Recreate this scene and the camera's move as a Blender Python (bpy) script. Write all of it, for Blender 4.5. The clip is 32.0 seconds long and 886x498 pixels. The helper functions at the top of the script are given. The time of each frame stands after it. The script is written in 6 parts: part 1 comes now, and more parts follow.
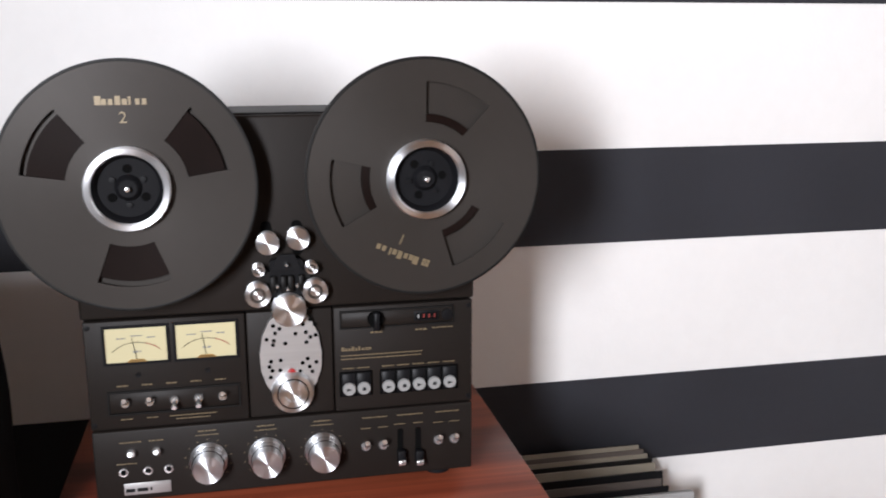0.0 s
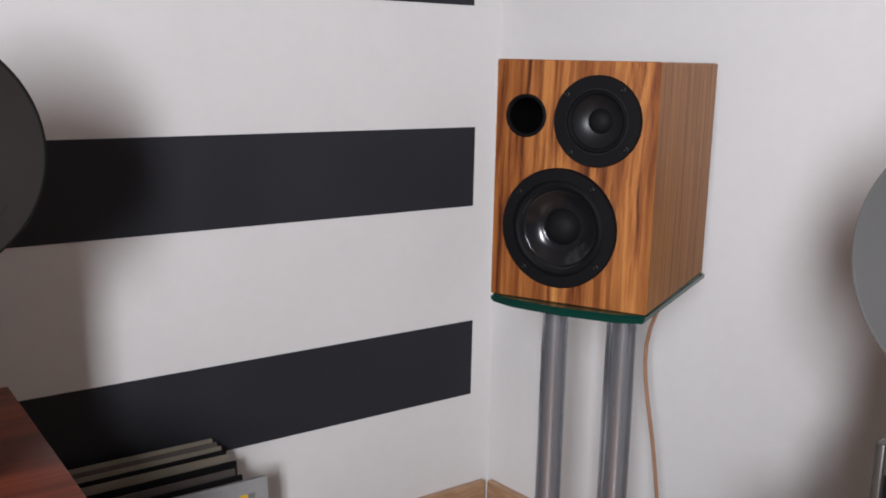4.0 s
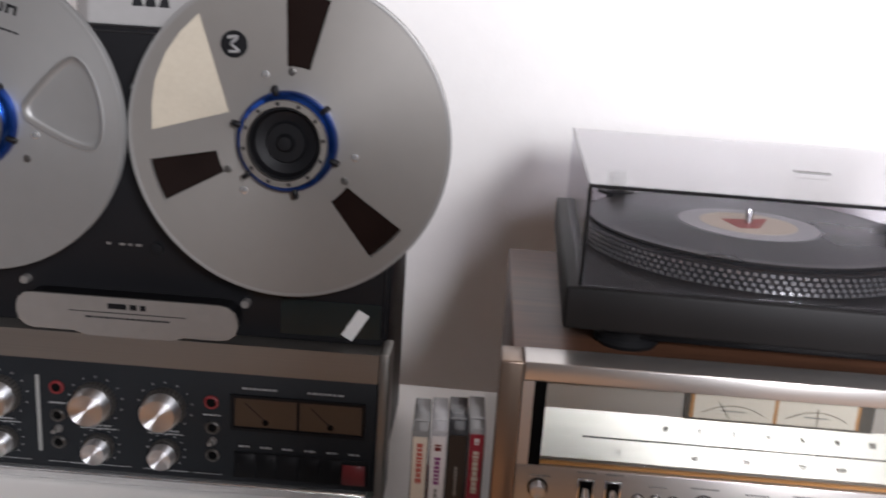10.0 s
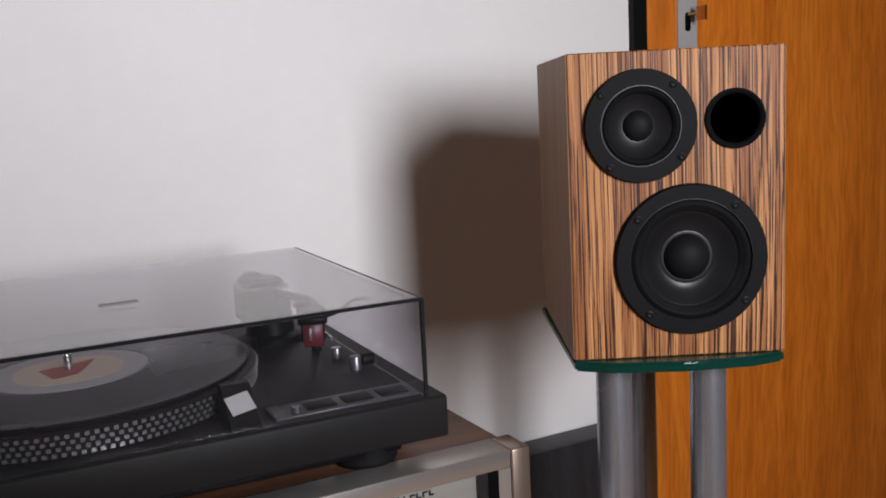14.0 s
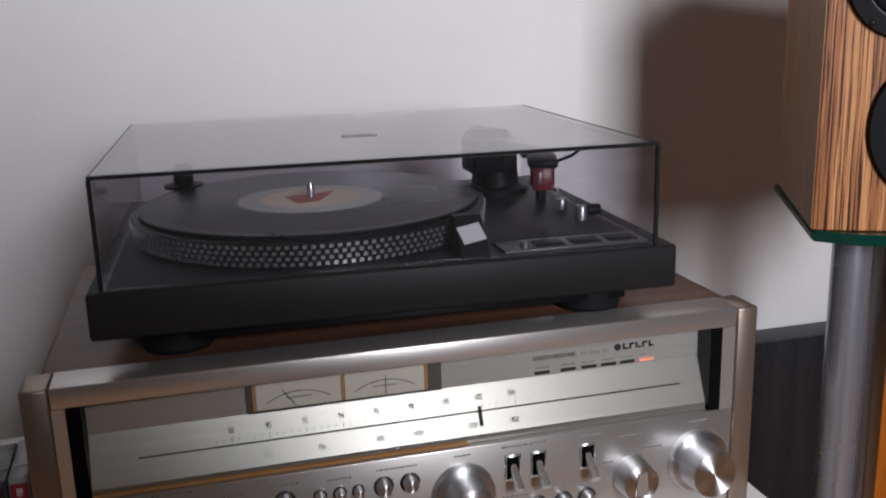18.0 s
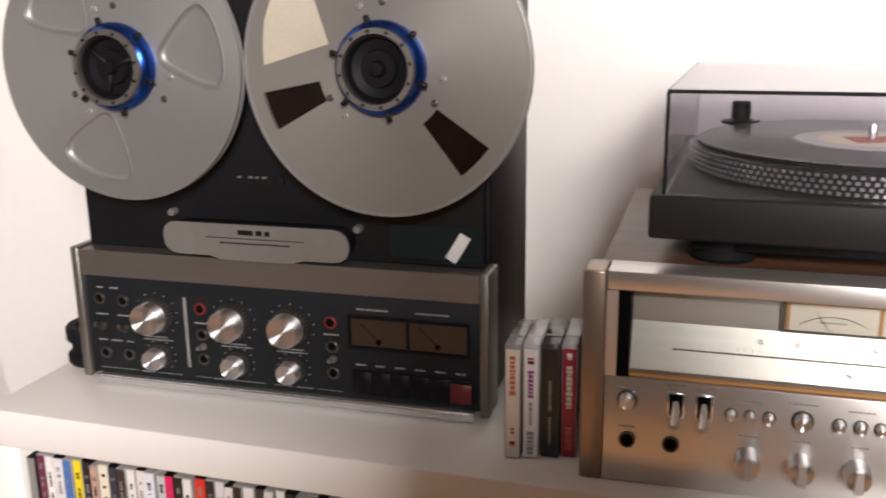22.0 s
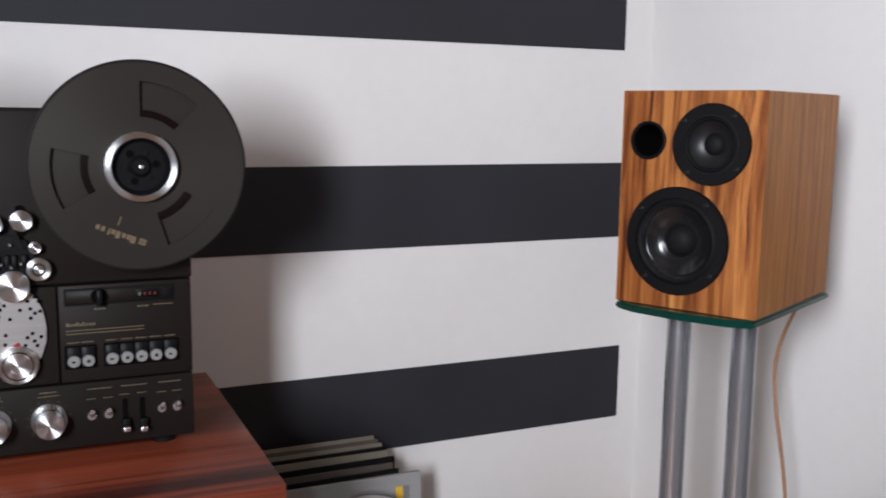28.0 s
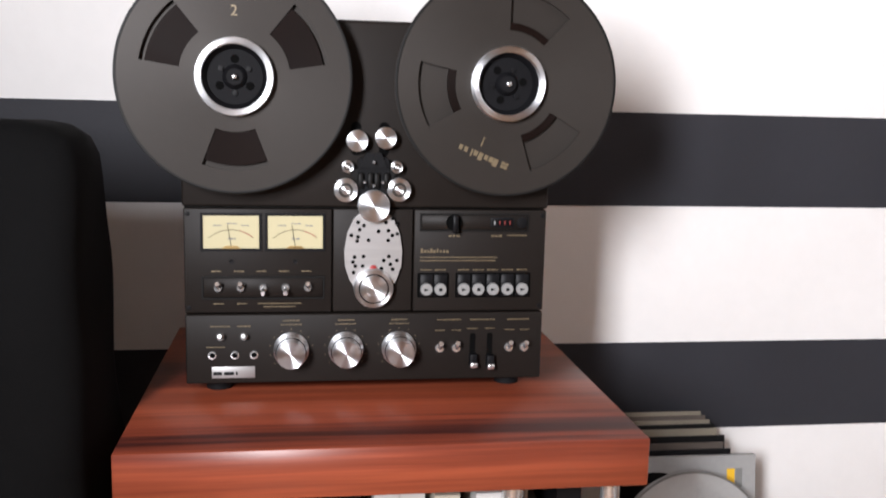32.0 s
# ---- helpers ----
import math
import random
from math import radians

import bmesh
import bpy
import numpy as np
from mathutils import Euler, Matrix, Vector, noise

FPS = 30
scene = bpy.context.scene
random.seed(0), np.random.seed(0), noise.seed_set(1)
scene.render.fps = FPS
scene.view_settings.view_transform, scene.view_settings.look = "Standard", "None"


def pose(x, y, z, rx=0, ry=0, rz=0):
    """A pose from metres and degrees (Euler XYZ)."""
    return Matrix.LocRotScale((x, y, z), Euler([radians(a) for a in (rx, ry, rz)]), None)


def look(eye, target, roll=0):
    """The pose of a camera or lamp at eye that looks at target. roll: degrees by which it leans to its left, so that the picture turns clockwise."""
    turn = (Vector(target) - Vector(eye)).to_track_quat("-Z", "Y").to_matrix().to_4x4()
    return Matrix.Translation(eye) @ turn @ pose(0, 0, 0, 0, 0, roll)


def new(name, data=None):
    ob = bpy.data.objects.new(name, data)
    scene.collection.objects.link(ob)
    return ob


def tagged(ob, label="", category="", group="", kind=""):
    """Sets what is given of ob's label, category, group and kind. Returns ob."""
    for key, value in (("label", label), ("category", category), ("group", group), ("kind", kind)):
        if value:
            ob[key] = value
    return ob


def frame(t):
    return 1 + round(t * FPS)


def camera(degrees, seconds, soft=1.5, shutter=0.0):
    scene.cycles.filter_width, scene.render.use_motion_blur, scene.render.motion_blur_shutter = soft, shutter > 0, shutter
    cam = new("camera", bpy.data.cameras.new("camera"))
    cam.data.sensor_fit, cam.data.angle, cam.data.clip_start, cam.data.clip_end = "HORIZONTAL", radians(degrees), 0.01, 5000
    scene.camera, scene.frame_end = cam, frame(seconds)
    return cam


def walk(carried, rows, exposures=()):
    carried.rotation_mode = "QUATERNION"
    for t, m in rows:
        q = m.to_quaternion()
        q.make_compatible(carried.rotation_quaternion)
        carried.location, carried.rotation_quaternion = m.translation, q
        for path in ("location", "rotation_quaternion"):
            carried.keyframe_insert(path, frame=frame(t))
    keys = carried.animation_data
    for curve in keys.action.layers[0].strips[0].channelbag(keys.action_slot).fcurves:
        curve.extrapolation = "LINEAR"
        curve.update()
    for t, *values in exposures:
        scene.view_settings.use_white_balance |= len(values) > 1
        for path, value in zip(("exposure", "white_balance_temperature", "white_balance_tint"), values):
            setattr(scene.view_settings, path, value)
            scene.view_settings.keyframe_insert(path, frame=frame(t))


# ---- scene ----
cam = camera(50.7, 32.0, soft=1.8, shutter=0.4)
PATH = [
    (0, (0.132, 0.101, 1.035), (0.542, 2.009, 0.596), -0.1),
    (0.5, (0.153, 0.096, 1.045), (0.656, 1.98, 0.603), 0.1),
    (1, (0.178, 0.09, 1.055), (0.791, 1.945, 0.625), 0.9),
    (1.5, (0.201, 0.087, 1.072), (0.906, 1.906, 0.633), 1.8),
    (2, (0.215, 0.082, 1.067), (1.014, 1.863, 0.632), 2.2),
    (2.5, (0.222, 0.072, 1.052), (1.142, 1.788, 0.593), 2.0),
    (4.5, (0.227, 0.056, 0.975), (1.415, 1.618, 0.592), 1.2),
    (5, (0.229, 0.051, 0.969), (1.474, 1.568, 0.58), 1.5),
    (5.5, (0.246, 0.04, 0.967), (1.588, 1.471, 0.576), 1.9),
    (6, (0.259, 0.026, 0.968), (1.697, 1.359, 0.573), 1.6),
    (6.5, (0.272, 0.002, 0.969), (1.799, 1.227, 0.56), 1.8),
    (7, (0.286, -0.012, 0.968), (1.884, 1.114, 0.546), 2.1),
    (7.5, (0.291, -0.018, 0.96), (1.932, 1.031, 0.506), 3.1),
    (8, (0.3, -0.026, 0.956), (2.05, 0.832, 0.507), 3.2),
    (8.5, (0.3, -0.046, 0.95), (2.112, 0.663, 0.488), 3.6),
    (9, (0.313, -0.069, 0.962), (2.167, 0.519, 0.497), 2.8),
    (9.5, (0.321, -0.078, 0.961), (2.213, 0.348, 0.473), 3.4),
    (10, (0.325, -0.095, 0.949), (2.242, 0.151, 0.433), 3.7),
    (10.5, (0.333, -0.112, 0.943), (2.257, -0.095, 0.399), 2.8),
    (11, (0.345, -0.153, 0.932), (2.271, -0.331, 0.421), 1.6),
    (11.5, (0.354, -0.185, 0.932), (2.264, -0.502, 0.434), 0.9),
    (12, (0.362, -0.215, 0.932), (2.243, -0.666, 0.426), 1.1),
    (12.5, (0.368, -0.239, 0.948), (2.222, -0.847, 0.508), 0.6),
    (13, (0.369, -0.251, 0.958), (2.207, -0.949, 0.588), -0.8),
    (13.5, (0.378, -0.275, 0.970), (2.198, -1.046, 0.659), -2.7),
    (15.5, (0.390, -0.277, 0.973), (2.238, -0.970, 0.652), -3.4),
    (16, (0.393, -0.267, 0.971), (2.256, -0.924, 0.660), -3.8),
    (16.5, (0.388, -0.257, 0.975), (2.277, -0.825, 0.645), -3.6),
    (17, (0.388, -0.241, 0.964), (2.302, -0.728, 0.645), -3.9),
    (17.5, (0.39, -0.24, 0.941), (2.298, -0.653, 0.506), -2.2),
    (18, (0.382, -0.245, 0.918), (2.293, -0.581, 0.433), -1.6),
    (18.5, (0.376, -0.251, 0.898), (2.286, -0.508, 0.363), -0.4),
    (19, (0.369, -0.26, 0.887), (2.292, -0.392, 0.351), -1.0),
    (19.5, (0.355, -0.252, 0.875), (2.282, -0.232, 0.338), -0.9),
    (20, (0.344, -0.245, 0.871), (2.269, -0.148, 0.338), -0.5),
    (20.5, (0.333, -0.244, 0.877), (2.243, 0.02, 0.346), -0.5),
    (21, (0.323, -0.239, 0.881), (2.213, 0.17, 0.371), -0.7),
    (21.5, (0.312, -0.225, 0.876), (2.171, 0.312, 0.372), -0.9),
    (22, (0.307, -0.219, 0.884), (2.107, 0.49, 0.374), -0.8),
    (22.5, (0.306, -0.218, 0.885), (2.036, 0.643, 0.367), -0.1),
    (23, (0.297, -0.208, 0.888), (1.984, 0.736, 0.376), 0.3),
    (23.5, (0.297, -0.206, 0.895), (1.922, 0.851, 0.405), 0.4),
    (24, (0.29, -0.196, 0.906), (1.837, 0.977, 0.427), 0.2),
    (24.5, (0.281, -0.182, 0.917), (1.767, 1.086, 0.49), 0.4),
    (26.5, (0.249, -0.139, 0.949), (1.398, 1.465, 0.626), 0.4),
    (27, (0.229, -0.141, 0.957), (1.259, 1.546, 0.655), 0.5),
    (27.5, (0.213, -0.132, 0.961), (1.144, 1.612, 0.662), 0.5),
    (28, (0.189, -0.122, 0.959), (1.008, 1.68, 0.666), 0.8),
    (28.5, (0.168, -0.111, 0.96), (0.883, 1.734, 0.669), 0.9),
    (29, (0.152, -0.105, 0.955), (0.762, 1.778, 0.665), 1.1),
    (29.5, (0.129, -0.098, 0.954), (0.631, 1.816, 0.667), 1.4),
    (30, (0.109, -0.091, 0.947), (0.517, 1.847, 0.667), 1.8),
    (30.5, (0.096, -0.085, 0.945), (0.434, 1.866, 0.663), 1.9),
    (31, (0.085, -0.045, 0.932), (0.388, 1.911, 0.644), 2.6),
    (31.5, (0.087, -0.007, 0.903), (0.383, 1.951, 0.622), 2.8),
    (32, (0.092, 0.014, 0.864), (0.386, 1.967, 0.549), 1.4),
]
EXPOSURES = [(0, -0.80, 6200, 7), (1, -0.94, 6200, 7), (2, -1.14, 6250, 8), (5, -1.74, 6150, 7), (6, -1.75, 6200, 7), (7, -1.50, 6350, 9), (8, -1.17, 6550, 10), (9, -1.20, 6600, 10), (10, -1.18, 6300, 9),
             (11, -1.55, 6250, 9), (12, -2.03, 6250, 9), (13, -2.25, 6350, 9), (16, -2.25, 6300, 9), (17, -2.20, 6250, 9), (18, -2.30, 6200, 9), (19, -2.32, 6150, 9), (20, -2.17, 6150, 9), (21, -1.45, 6850, 11),
             (22, -0.85, 7000, 11), (23, -0.60, 6550, 9), (24, -0.60, 6200, 8), (27, -1.33, 6150, 7), (28, -1.46, 6100, 7), (29, -1.22, 6200, 7), (30, -1.00, 6300, 8), (31, -0.84, 6300, 8), (32, -0.70, 6350, 8)]
walk(cam, [(t, look(eye, target, roll)) for t, eye, target, roll in PATH], EXPOSURES)

FLOOR = -0.005
CEIL = 2.45

# ---- sky and daylight ----
world = bpy.data.worlds.new("sky")
scene.world = world
world.use_nodes = True
wn = world.node_tree
wn.nodes.clear()
sky = wn.nodes.new("ShaderNodeTexSky")
sky.sky_type, sky.sun_disc = "NISHITA", False
sky.sun_elevation, sky.sun_rotation = radians(40), radians(200)
bg = wn.nodes.new("ShaderNodeBackground")
bg.inputs["Strength"].default_value = 0.12
wo = wn.nodes.new("ShaderNodeOutputWorld")
wn.links.new(sky.outputs[0], bg.inputs["Color"])
wn.links.new(bg.outputs[0], wo.inputs["Surface"])

SOUTHWEST = pose(-0.615, -0.72, 0, 0, 0, 105)     # unseen window wall, slanted to aim the daylight: x runs along it, y out of the room
WIN = dict(half=0.19, z0=0.90, z1=1.56)
day = bpy.data.lights.new("daylight", "AREA")
day.shape, day.size, day.size_y = "RECTANGLE", 2 * WIN["half"] - 0.02, WIN["z1"] - WIN["z0"] - 0.02
day.energy, day.color = 230, (0.95, 0.925, 0.965)
day_ob = new("daylight", day)
day_ob.matrix_world = look(SOUTHWEST @ Vector((0, 0.005, (WIN["z0"] + WIN["z1"]) / 2)), SOUTHWEST @ Vector((0, -1.0, (WIN["z0"] + WIN["z1"]) / 2)))


# ---- materials ----
class Mat:
    """A node material with a few short ways to add noise, relief and colour."""

    def __init__(self, name, color, rough=0.5, metal=0.0, **extra):
        self.m = bpy.data.materials.new(name)
        self.m.use_nodes = True
        self.t = self.m.node_tree
        self.p = self.t.nodes["Principled BSDF"]
        self.p.inputs["Base Color"].default_value = (*color, 1)
        self.p.inputs["Roughness"].default_value = rough
        self.p.inputs["Metallic"].default_value = metal
        for k, v in extra.items():
            self.p.inputs[k.replace("_", " ")].default_value = v
        self.color = color
        self.coord = None

    def n(self, kind, **kw):
        node = self.t.nodes.new(kind)
        for k, v in kw.items():
            node.inputs[k.replace("_", " ")].default_value = v
        return node

    def link(self, a, b):
        self.t.links.new(a, b)

    def space(self, scale=(1, 1, 1), warp=0.0, warp_scale=3.0):
        tc = self.t.nodes.new("ShaderNodeTexCoord")
        src = tc.outputs["Object"]
        info = self.t.nodes.new("ShaderNodeObjectInfo")
        add = self.t.nodes.new("ShaderNodeVectorMath")
        add.operation = "MULTIPLY_ADD"
        comb = self.t.nodes.new("ShaderNodeCombineXYZ")
        for k in range(3):
            self.link(info.outputs["Random"], comb.inputs[k])
        self.link(comb.outputs[0], add.inputs[0])
        add.inputs[1].default_value = (7, 3, 5)
        self.link(src, add.inputs[2])
        src = add.outputs[0]
        if warp:
            nz = self.n("ShaderNodeTexNoise", Scale=warp_scale, Detail=2.0)
            self.link(src, nz.inputs["Vector"])
            mix = self.t.nodes.new("ShaderNodeVectorMath")
            mix.operation = "MULTIPLY_ADD"
            self.link(nz.outputs["Color"], mix.inputs[0])
            mix.inputs[1].default_value = (warp, warp, warp)
            self.link(src, mix.inputs[2])
            src = mix.outputs[0]
        mp = self.t.nodes.new("ShaderNodeMapping")
        mp.inputs["Scale"].default_value = scale
        self.link(src, mp.inputs["Vector"])
        return mp.outputs[0]

    def ramp(self, fac, stops):
        r = self.t.nodes.new("ShaderNodeValToRGB")
        el = r.color_ramp.elements
        while len(el) < len(stops):
            el.new(0.5)
        for e, (pos, col) in zip(el, stops):
            e.position, e.color = pos, (*col, 1)
        self.link(fac, r.inputs["Fac"])
        return r.outputs["Color"]

    def mottle(self, amount=0.12, scale=8.0, rough=0.08, bump=0.0, bump_scale=200.0, fine=0.06):
        """Uneven colour at two scales, uneven gloss and fine relief."""
        v = self.space()
        big = self.n("ShaderNodeTexNoise", Scale=scale, Detail=4.0)
        small = self.n("ShaderNodeTexNoise", Scale=scale * 14, Detail=3.0)
        self.link(v, big.inputs["Vector"])
        self.link(v, small.inputs["Vector"])
        c = self.color
        a = self.ramp(big.outputs["Fac"], [(0.3, [x * (1 - amount) for x in c]), (0.7, [min(1, x * (1 + amount)) for x in c])])
        b = self.ramp(small.outputs["Fac"], [(0.3, [1 - fine] * 3), (0.7, [1, 1, 1])])
        mul = self.t.nodes.new("ShaderNodeMix")
        mul.data_type, mul.blend_type = "RGBA", "MULTIPLY"
        mul.inputs["Factor"].default_value = 1
        self.link(a, mul.inputs["A"])
        self.link(b, mul.inputs["B"])
        self.link(mul.outputs["Result"], self.p.inputs["Base Color"])
        if rough:
            base = self.p.inputs["Roughness"].default_value
            mr = self.n("ShaderNodeMapRange", To_Min=max(0.03, base - rough), To_Max=min(1, base + rough))
            self.link(big.outputs["Fac"], mr.inputs["Value"])
            self.link(mr.outputs[0], self.p.inputs["Roughness"])
        if bump:
            self.relief(v, bump_scale, bump)
        return self

    def relief(self, v, scale, strength, dist=0.001):
        nz = self.n("ShaderNodeTexNoise", Scale=scale, Detail=3.0)
        self.link(v, nz.inputs["Vector"])
        b = self.n("ShaderNodeBump", Strength=strength, Distance=dist)
        self.link(nz.outputs["Fac"], b.inputs["Height"])
        self.link(b.outputs[0], self.p.inputs["Normal"])

    def grain(self, stretch, stops, scale=14.0, warp=0.05, bump=0.08, detail=6.0, second=None):
        """Wood: noise stretched along the grain; stops are (position, colour); second adds broader, darker bands (scale, tone)."""
        v = self.space(stretch, warp, 2.5)
        nz = self.n("ShaderNodeTexNoise", Scale=scale, Detail=detail, Roughness=0.62)
        self.link(v, nz.inputs["Vector"])
        col = self.ramp(nz.outputs["Fac"], stops)
        fine = self.n("ShaderNodeTexNoise", Scale=scale * 7, Detail=3.0)
        self.link(v, fine.inputs["Vector"])
        f = self.ramp(fine.outputs["Fac"], [(0.35, (0.72, 0.70, 0.68)), (0.6, (1, 1, 1))])
        mul = self.t.nodes.new("ShaderNodeMix")
        mul.data_type, mul.blend_type = "RGBA", "MULTIPLY"
        mul.inputs["Factor"].default_value = 0.8
        self.link(col, mul.inputs["A"])
        self.link(f, mul.inputs["B"])
        out = mul.outputs["Result"]
        if second:
            wide, low = second
            band = self.n("ShaderNodeTexNoise", Scale=wide, Detail=2.0)
            self.link(v, band.inputs["Vector"])
            tone = self.ramp(band.outputs["Fac"], [(0.44, low), (0.56, (1, 1, 1))])
            bands = self.t.nodes.new("ShaderNodeMix")
            bands.data_type, bands.blend_type = "RGBA", "MULTIPLY"
            bands.inputs["Factor"].default_value = 1
            self.link(out, bands.inputs["A"])
            self.link(tone, bands.inputs["B"])
            out = bands.outputs["Result"]
        self.link(out, self.p.inputs["Base Color"])
        b = self.n("ShaderNodeBump", Strength=bump, Distance=0.0006)
        self.link(fine.outputs["Fac"], b.inputs["Height"])
        self.link(b.outputs[0], self.p.inputs["Normal"])
        return self

    def brushed(self, stretch, amount=0.12, scale=60.0, gloss=0.035, depth=0.05):
        """Fine lines along one way, in colour, gloss and relief."""
        v = self.space(stretch)
        nz = self.n("ShaderNodeTexNoise", Scale=scale, Detail=4.0)
        self.link(v, nz.inputs["Vector"])
        c = self.color
        self.link(self.ramp(nz.outputs["Fac"], [(0.3, [x * (1 - amount) for x in c]), (0.7, [min(1, x * (1 + amount)) for x in c])]), self.p.inputs["Base Color"])
        base = self.p.inputs["Roughness"].default_value
        mr = self.n("ShaderNodeMapRange", To_Min=base - gloss, To_Max=base + gloss)
        self.link(nz.outputs["Fac"], mr.inputs["Value"])
        self.link(mr.outputs[0], self.p.inputs["Roughness"])
        b = self.n("ShaderNodeBump", Strength=depth, Distance=0.0003)
        self.link(nz.outputs["Fac"], b.inputs["Height"])
        self.link(b.outputs[0], self.p.inputs["Normal"])
        return self

    def turned(self, amount=0.75, axis="Y", turn=0.25):
        """Lathe-turned or brushed metal: highlights are drawn out across the scratches."""
        self.p.inputs["Anisotropic"].default_value = amount
        self.p.inputs["Anisotropic Rotation"].default_value = turn
        tg = self.t.nodes.new("ShaderNodeTangent")
        tg.direction_type, tg.axis = "RADIAL", axis
        self.link(tg.outputs[0], self.p.inputs["Tangent"])
        return self


WHITE = Mat("white_wall_paint", (0.80, 0.785, 0.77), 0.75).mottle(0.025, 3.0, 0.05, 0.25, 160, 0.02).m
DARKPAINT = Mat("dark_grey_wall_paint", (0.0235, 0.0242, 0.030), 0.65, Specular_IOR_Level=0.3).mottle(0.12, 4.0, 0.08, 0.25, 160, 0.05).m
# For walls out of view, kept dark to cut bounced light.
UNSEENGREY = Mat("grey_wall_paper", (0.078, 0.075, 0.072), 0.8).mottle(0.06, 3.0, 0.04, 0.2, 120, 0.04).m
# Ceiling out of view; its dark brown lowers and warms the bounced light.
CEILING = Mat("stained_pine_ceiling", (0.15, 0.085, 0.045), 0.6).grain((0.3, 3.0, 3.0), [(0.3, (0.10, 0.052, 0.027)), (0.7, (0.18, 0.105, 0.058))], 12).m
SHELFWHITE = Mat("white_foil", (0.72, 0.705, 0.68), 0.38).mottle(0.02, 5.0, 0.06, 0.04, 300, 0.015).m
OAK = Mat("floor_oak", (0.5, 0.3, 0.15), 0.4).grain((0.35, 3.0, 3.0), [(0.3, (0.33, 0.155, 0.060)), (0.55, (0.45, 0.23, 0.095)), (0.75, (0.54, 0.30, 0.14))], 16).m
SKIRT = Mat("baseboard_wood", (0.5, 0.3, 0.18), 0.42).grain((0.3, 2.0, 3.0), [(0.3, (0.42, 0.24, 0.13)), (0.7, (0.62, 0.40, 0.24))], 14).m
DOORWOOD = Mat("door_veneer", (0.45, 0.2, 0.04), 0.32).grain((3.0, 3.0, 0.22), [(0.25, (0.48, 0.118, 0.009)), (0.5, (0.64, 0.176, 0.014)), (0.75, (0.74, 0.232, 0.025))], 7, 0.08, 0.04).m
ZEBRA = Mat("zebrano_veneer", (0.5, 0.3, 0.14), 0.5, Specular_IOR_Level=0.2).grain((34.0, 34.0, 0.25), [(0.42, (0.032, 0.009, 0.004)), (0.45, (0.11, 0.036, 0.014)), (0.49, (0.40, 0.170, 0.058)), (0.66, (0.58, 0.29, 0.112))], 17, 0.014, 0.06, 2.5, (5.0, (0.58, 0.47, 0.40))).m
ZEBRASIDE = Mat("plain_zebrano_veneer", (0.4, 0.2, 0.1), 0.5, Specular_IOR_Level=0.2).grain((9.0, 9.0, 0.25), [(0.30, (0.16, 0.078, 0.034)), (0.7, (0.30, 0.155, 0.070))], 14, 0.012, 0.06, 3.0).m
TEAK = Mat("golden_zebrano_veneer", (0.5, 0.26, 0.1), 0.36).grain((9.0, 9.0, 0.26), [(0.32, (0.085, 0.025, 0.008)), (0.42, (0.25, 0.082, 0.021)), (0.52, (0.40, 0.148, 0.037)), (0.72, (0.54, 0.24, 0.066))], 15, 0.045, 0.05, 5.0, (5.0, (0.62, 0.52, 0.46))).m
TEAKSIDE = Mat("plain_golden_veneer", (0.4, 0.2, 0.1), 0.45, Specular_IOR_Level=0.2).grain((7.0, 7.0, 0.22), [(0.30, (0.21, 0.078, 0.019)), (0.5, (0.38, 0.155, 0.039)), (0.72, (0.50, 0.225, 0.060))], 16, 0.03, 0.05, 4.0).m
ROSEWOOD = Mat("rosewood_veneer", (0.3, 0.07, 0.03), 0.34, Specular_IOR_Level=0.3).grain((0.08, 4.5, 4.5), [(0.33, (0.040, 0.011, 0.009)), (0.44, (0.16, 0.034, 0.018)), (0.56, (0.28, 0.064, 0.030)), (0.8, (0.37, 0.095, 0.046))], 4.2, 0.015, 0.03, 6.0, (1.6, (0.55, 0.46, 0.44))).m
WALNUT = Mat("walnut_foil", (0.12, 0.06, 0.03), 0.4).grain((0.3, 5.0, 5.0), [(0.3, (0.045, 0.022, 0.013)), (0.6, (0.11, 0.050, 0.028)), (0.8, (0.17, 0.085, 0.045))], 10).m
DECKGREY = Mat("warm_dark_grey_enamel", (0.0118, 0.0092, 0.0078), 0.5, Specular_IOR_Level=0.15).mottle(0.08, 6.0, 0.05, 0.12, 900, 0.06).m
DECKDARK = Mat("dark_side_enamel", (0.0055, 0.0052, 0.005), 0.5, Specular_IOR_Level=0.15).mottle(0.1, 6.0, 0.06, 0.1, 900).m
REELDARK = Mat("dark_reel_aluminium", (0.0285, 0.0246, 0.0218), 0.45, 0.2, Specular_IOR_Level=0.15).mottle(0.06, 5.0, 0.05, 0.05, 500, 0.04).turned(0.35).m
REELSILVER = Mat("satin_reel_aluminium", (0.205, 0.203, 0.198), 0.46, 0.55).mottle(0.03, 5.0, 0.05, 0.05, 500, 0.03).turned(0.35).m
REELPRESSED = Mat("pressed_satin_aluminium", (0.205, 0.203, 0.198), 0.44, 0.55).mottle(0.03, 5.0, 0.05, 0.05, 500, 0.03).m
REELWARM = Mat("warm_satin_reel_aluminium", (0.182, 0.173, 0.161), 0.46, 0.55).mottle(0.03, 5.0, 0.05, 0.05, 500, 0.03).turned(0.35).m
BLACKGREY = Mat("black_deck_plate", (0.0068, 0.0068, 0.0078), 0.45, Specular_IOR_Level=0.15).mottle(0.12, 7.0, 0.08, 0.1, 800).m
SLATE = Mat("slate_grey_panel", (0.0105, 0.0117, 0.0135), 0.5, Specular_IOR_Level=0.15).mottle(0.08, 8.0, 0.05, 0.1, 900).m
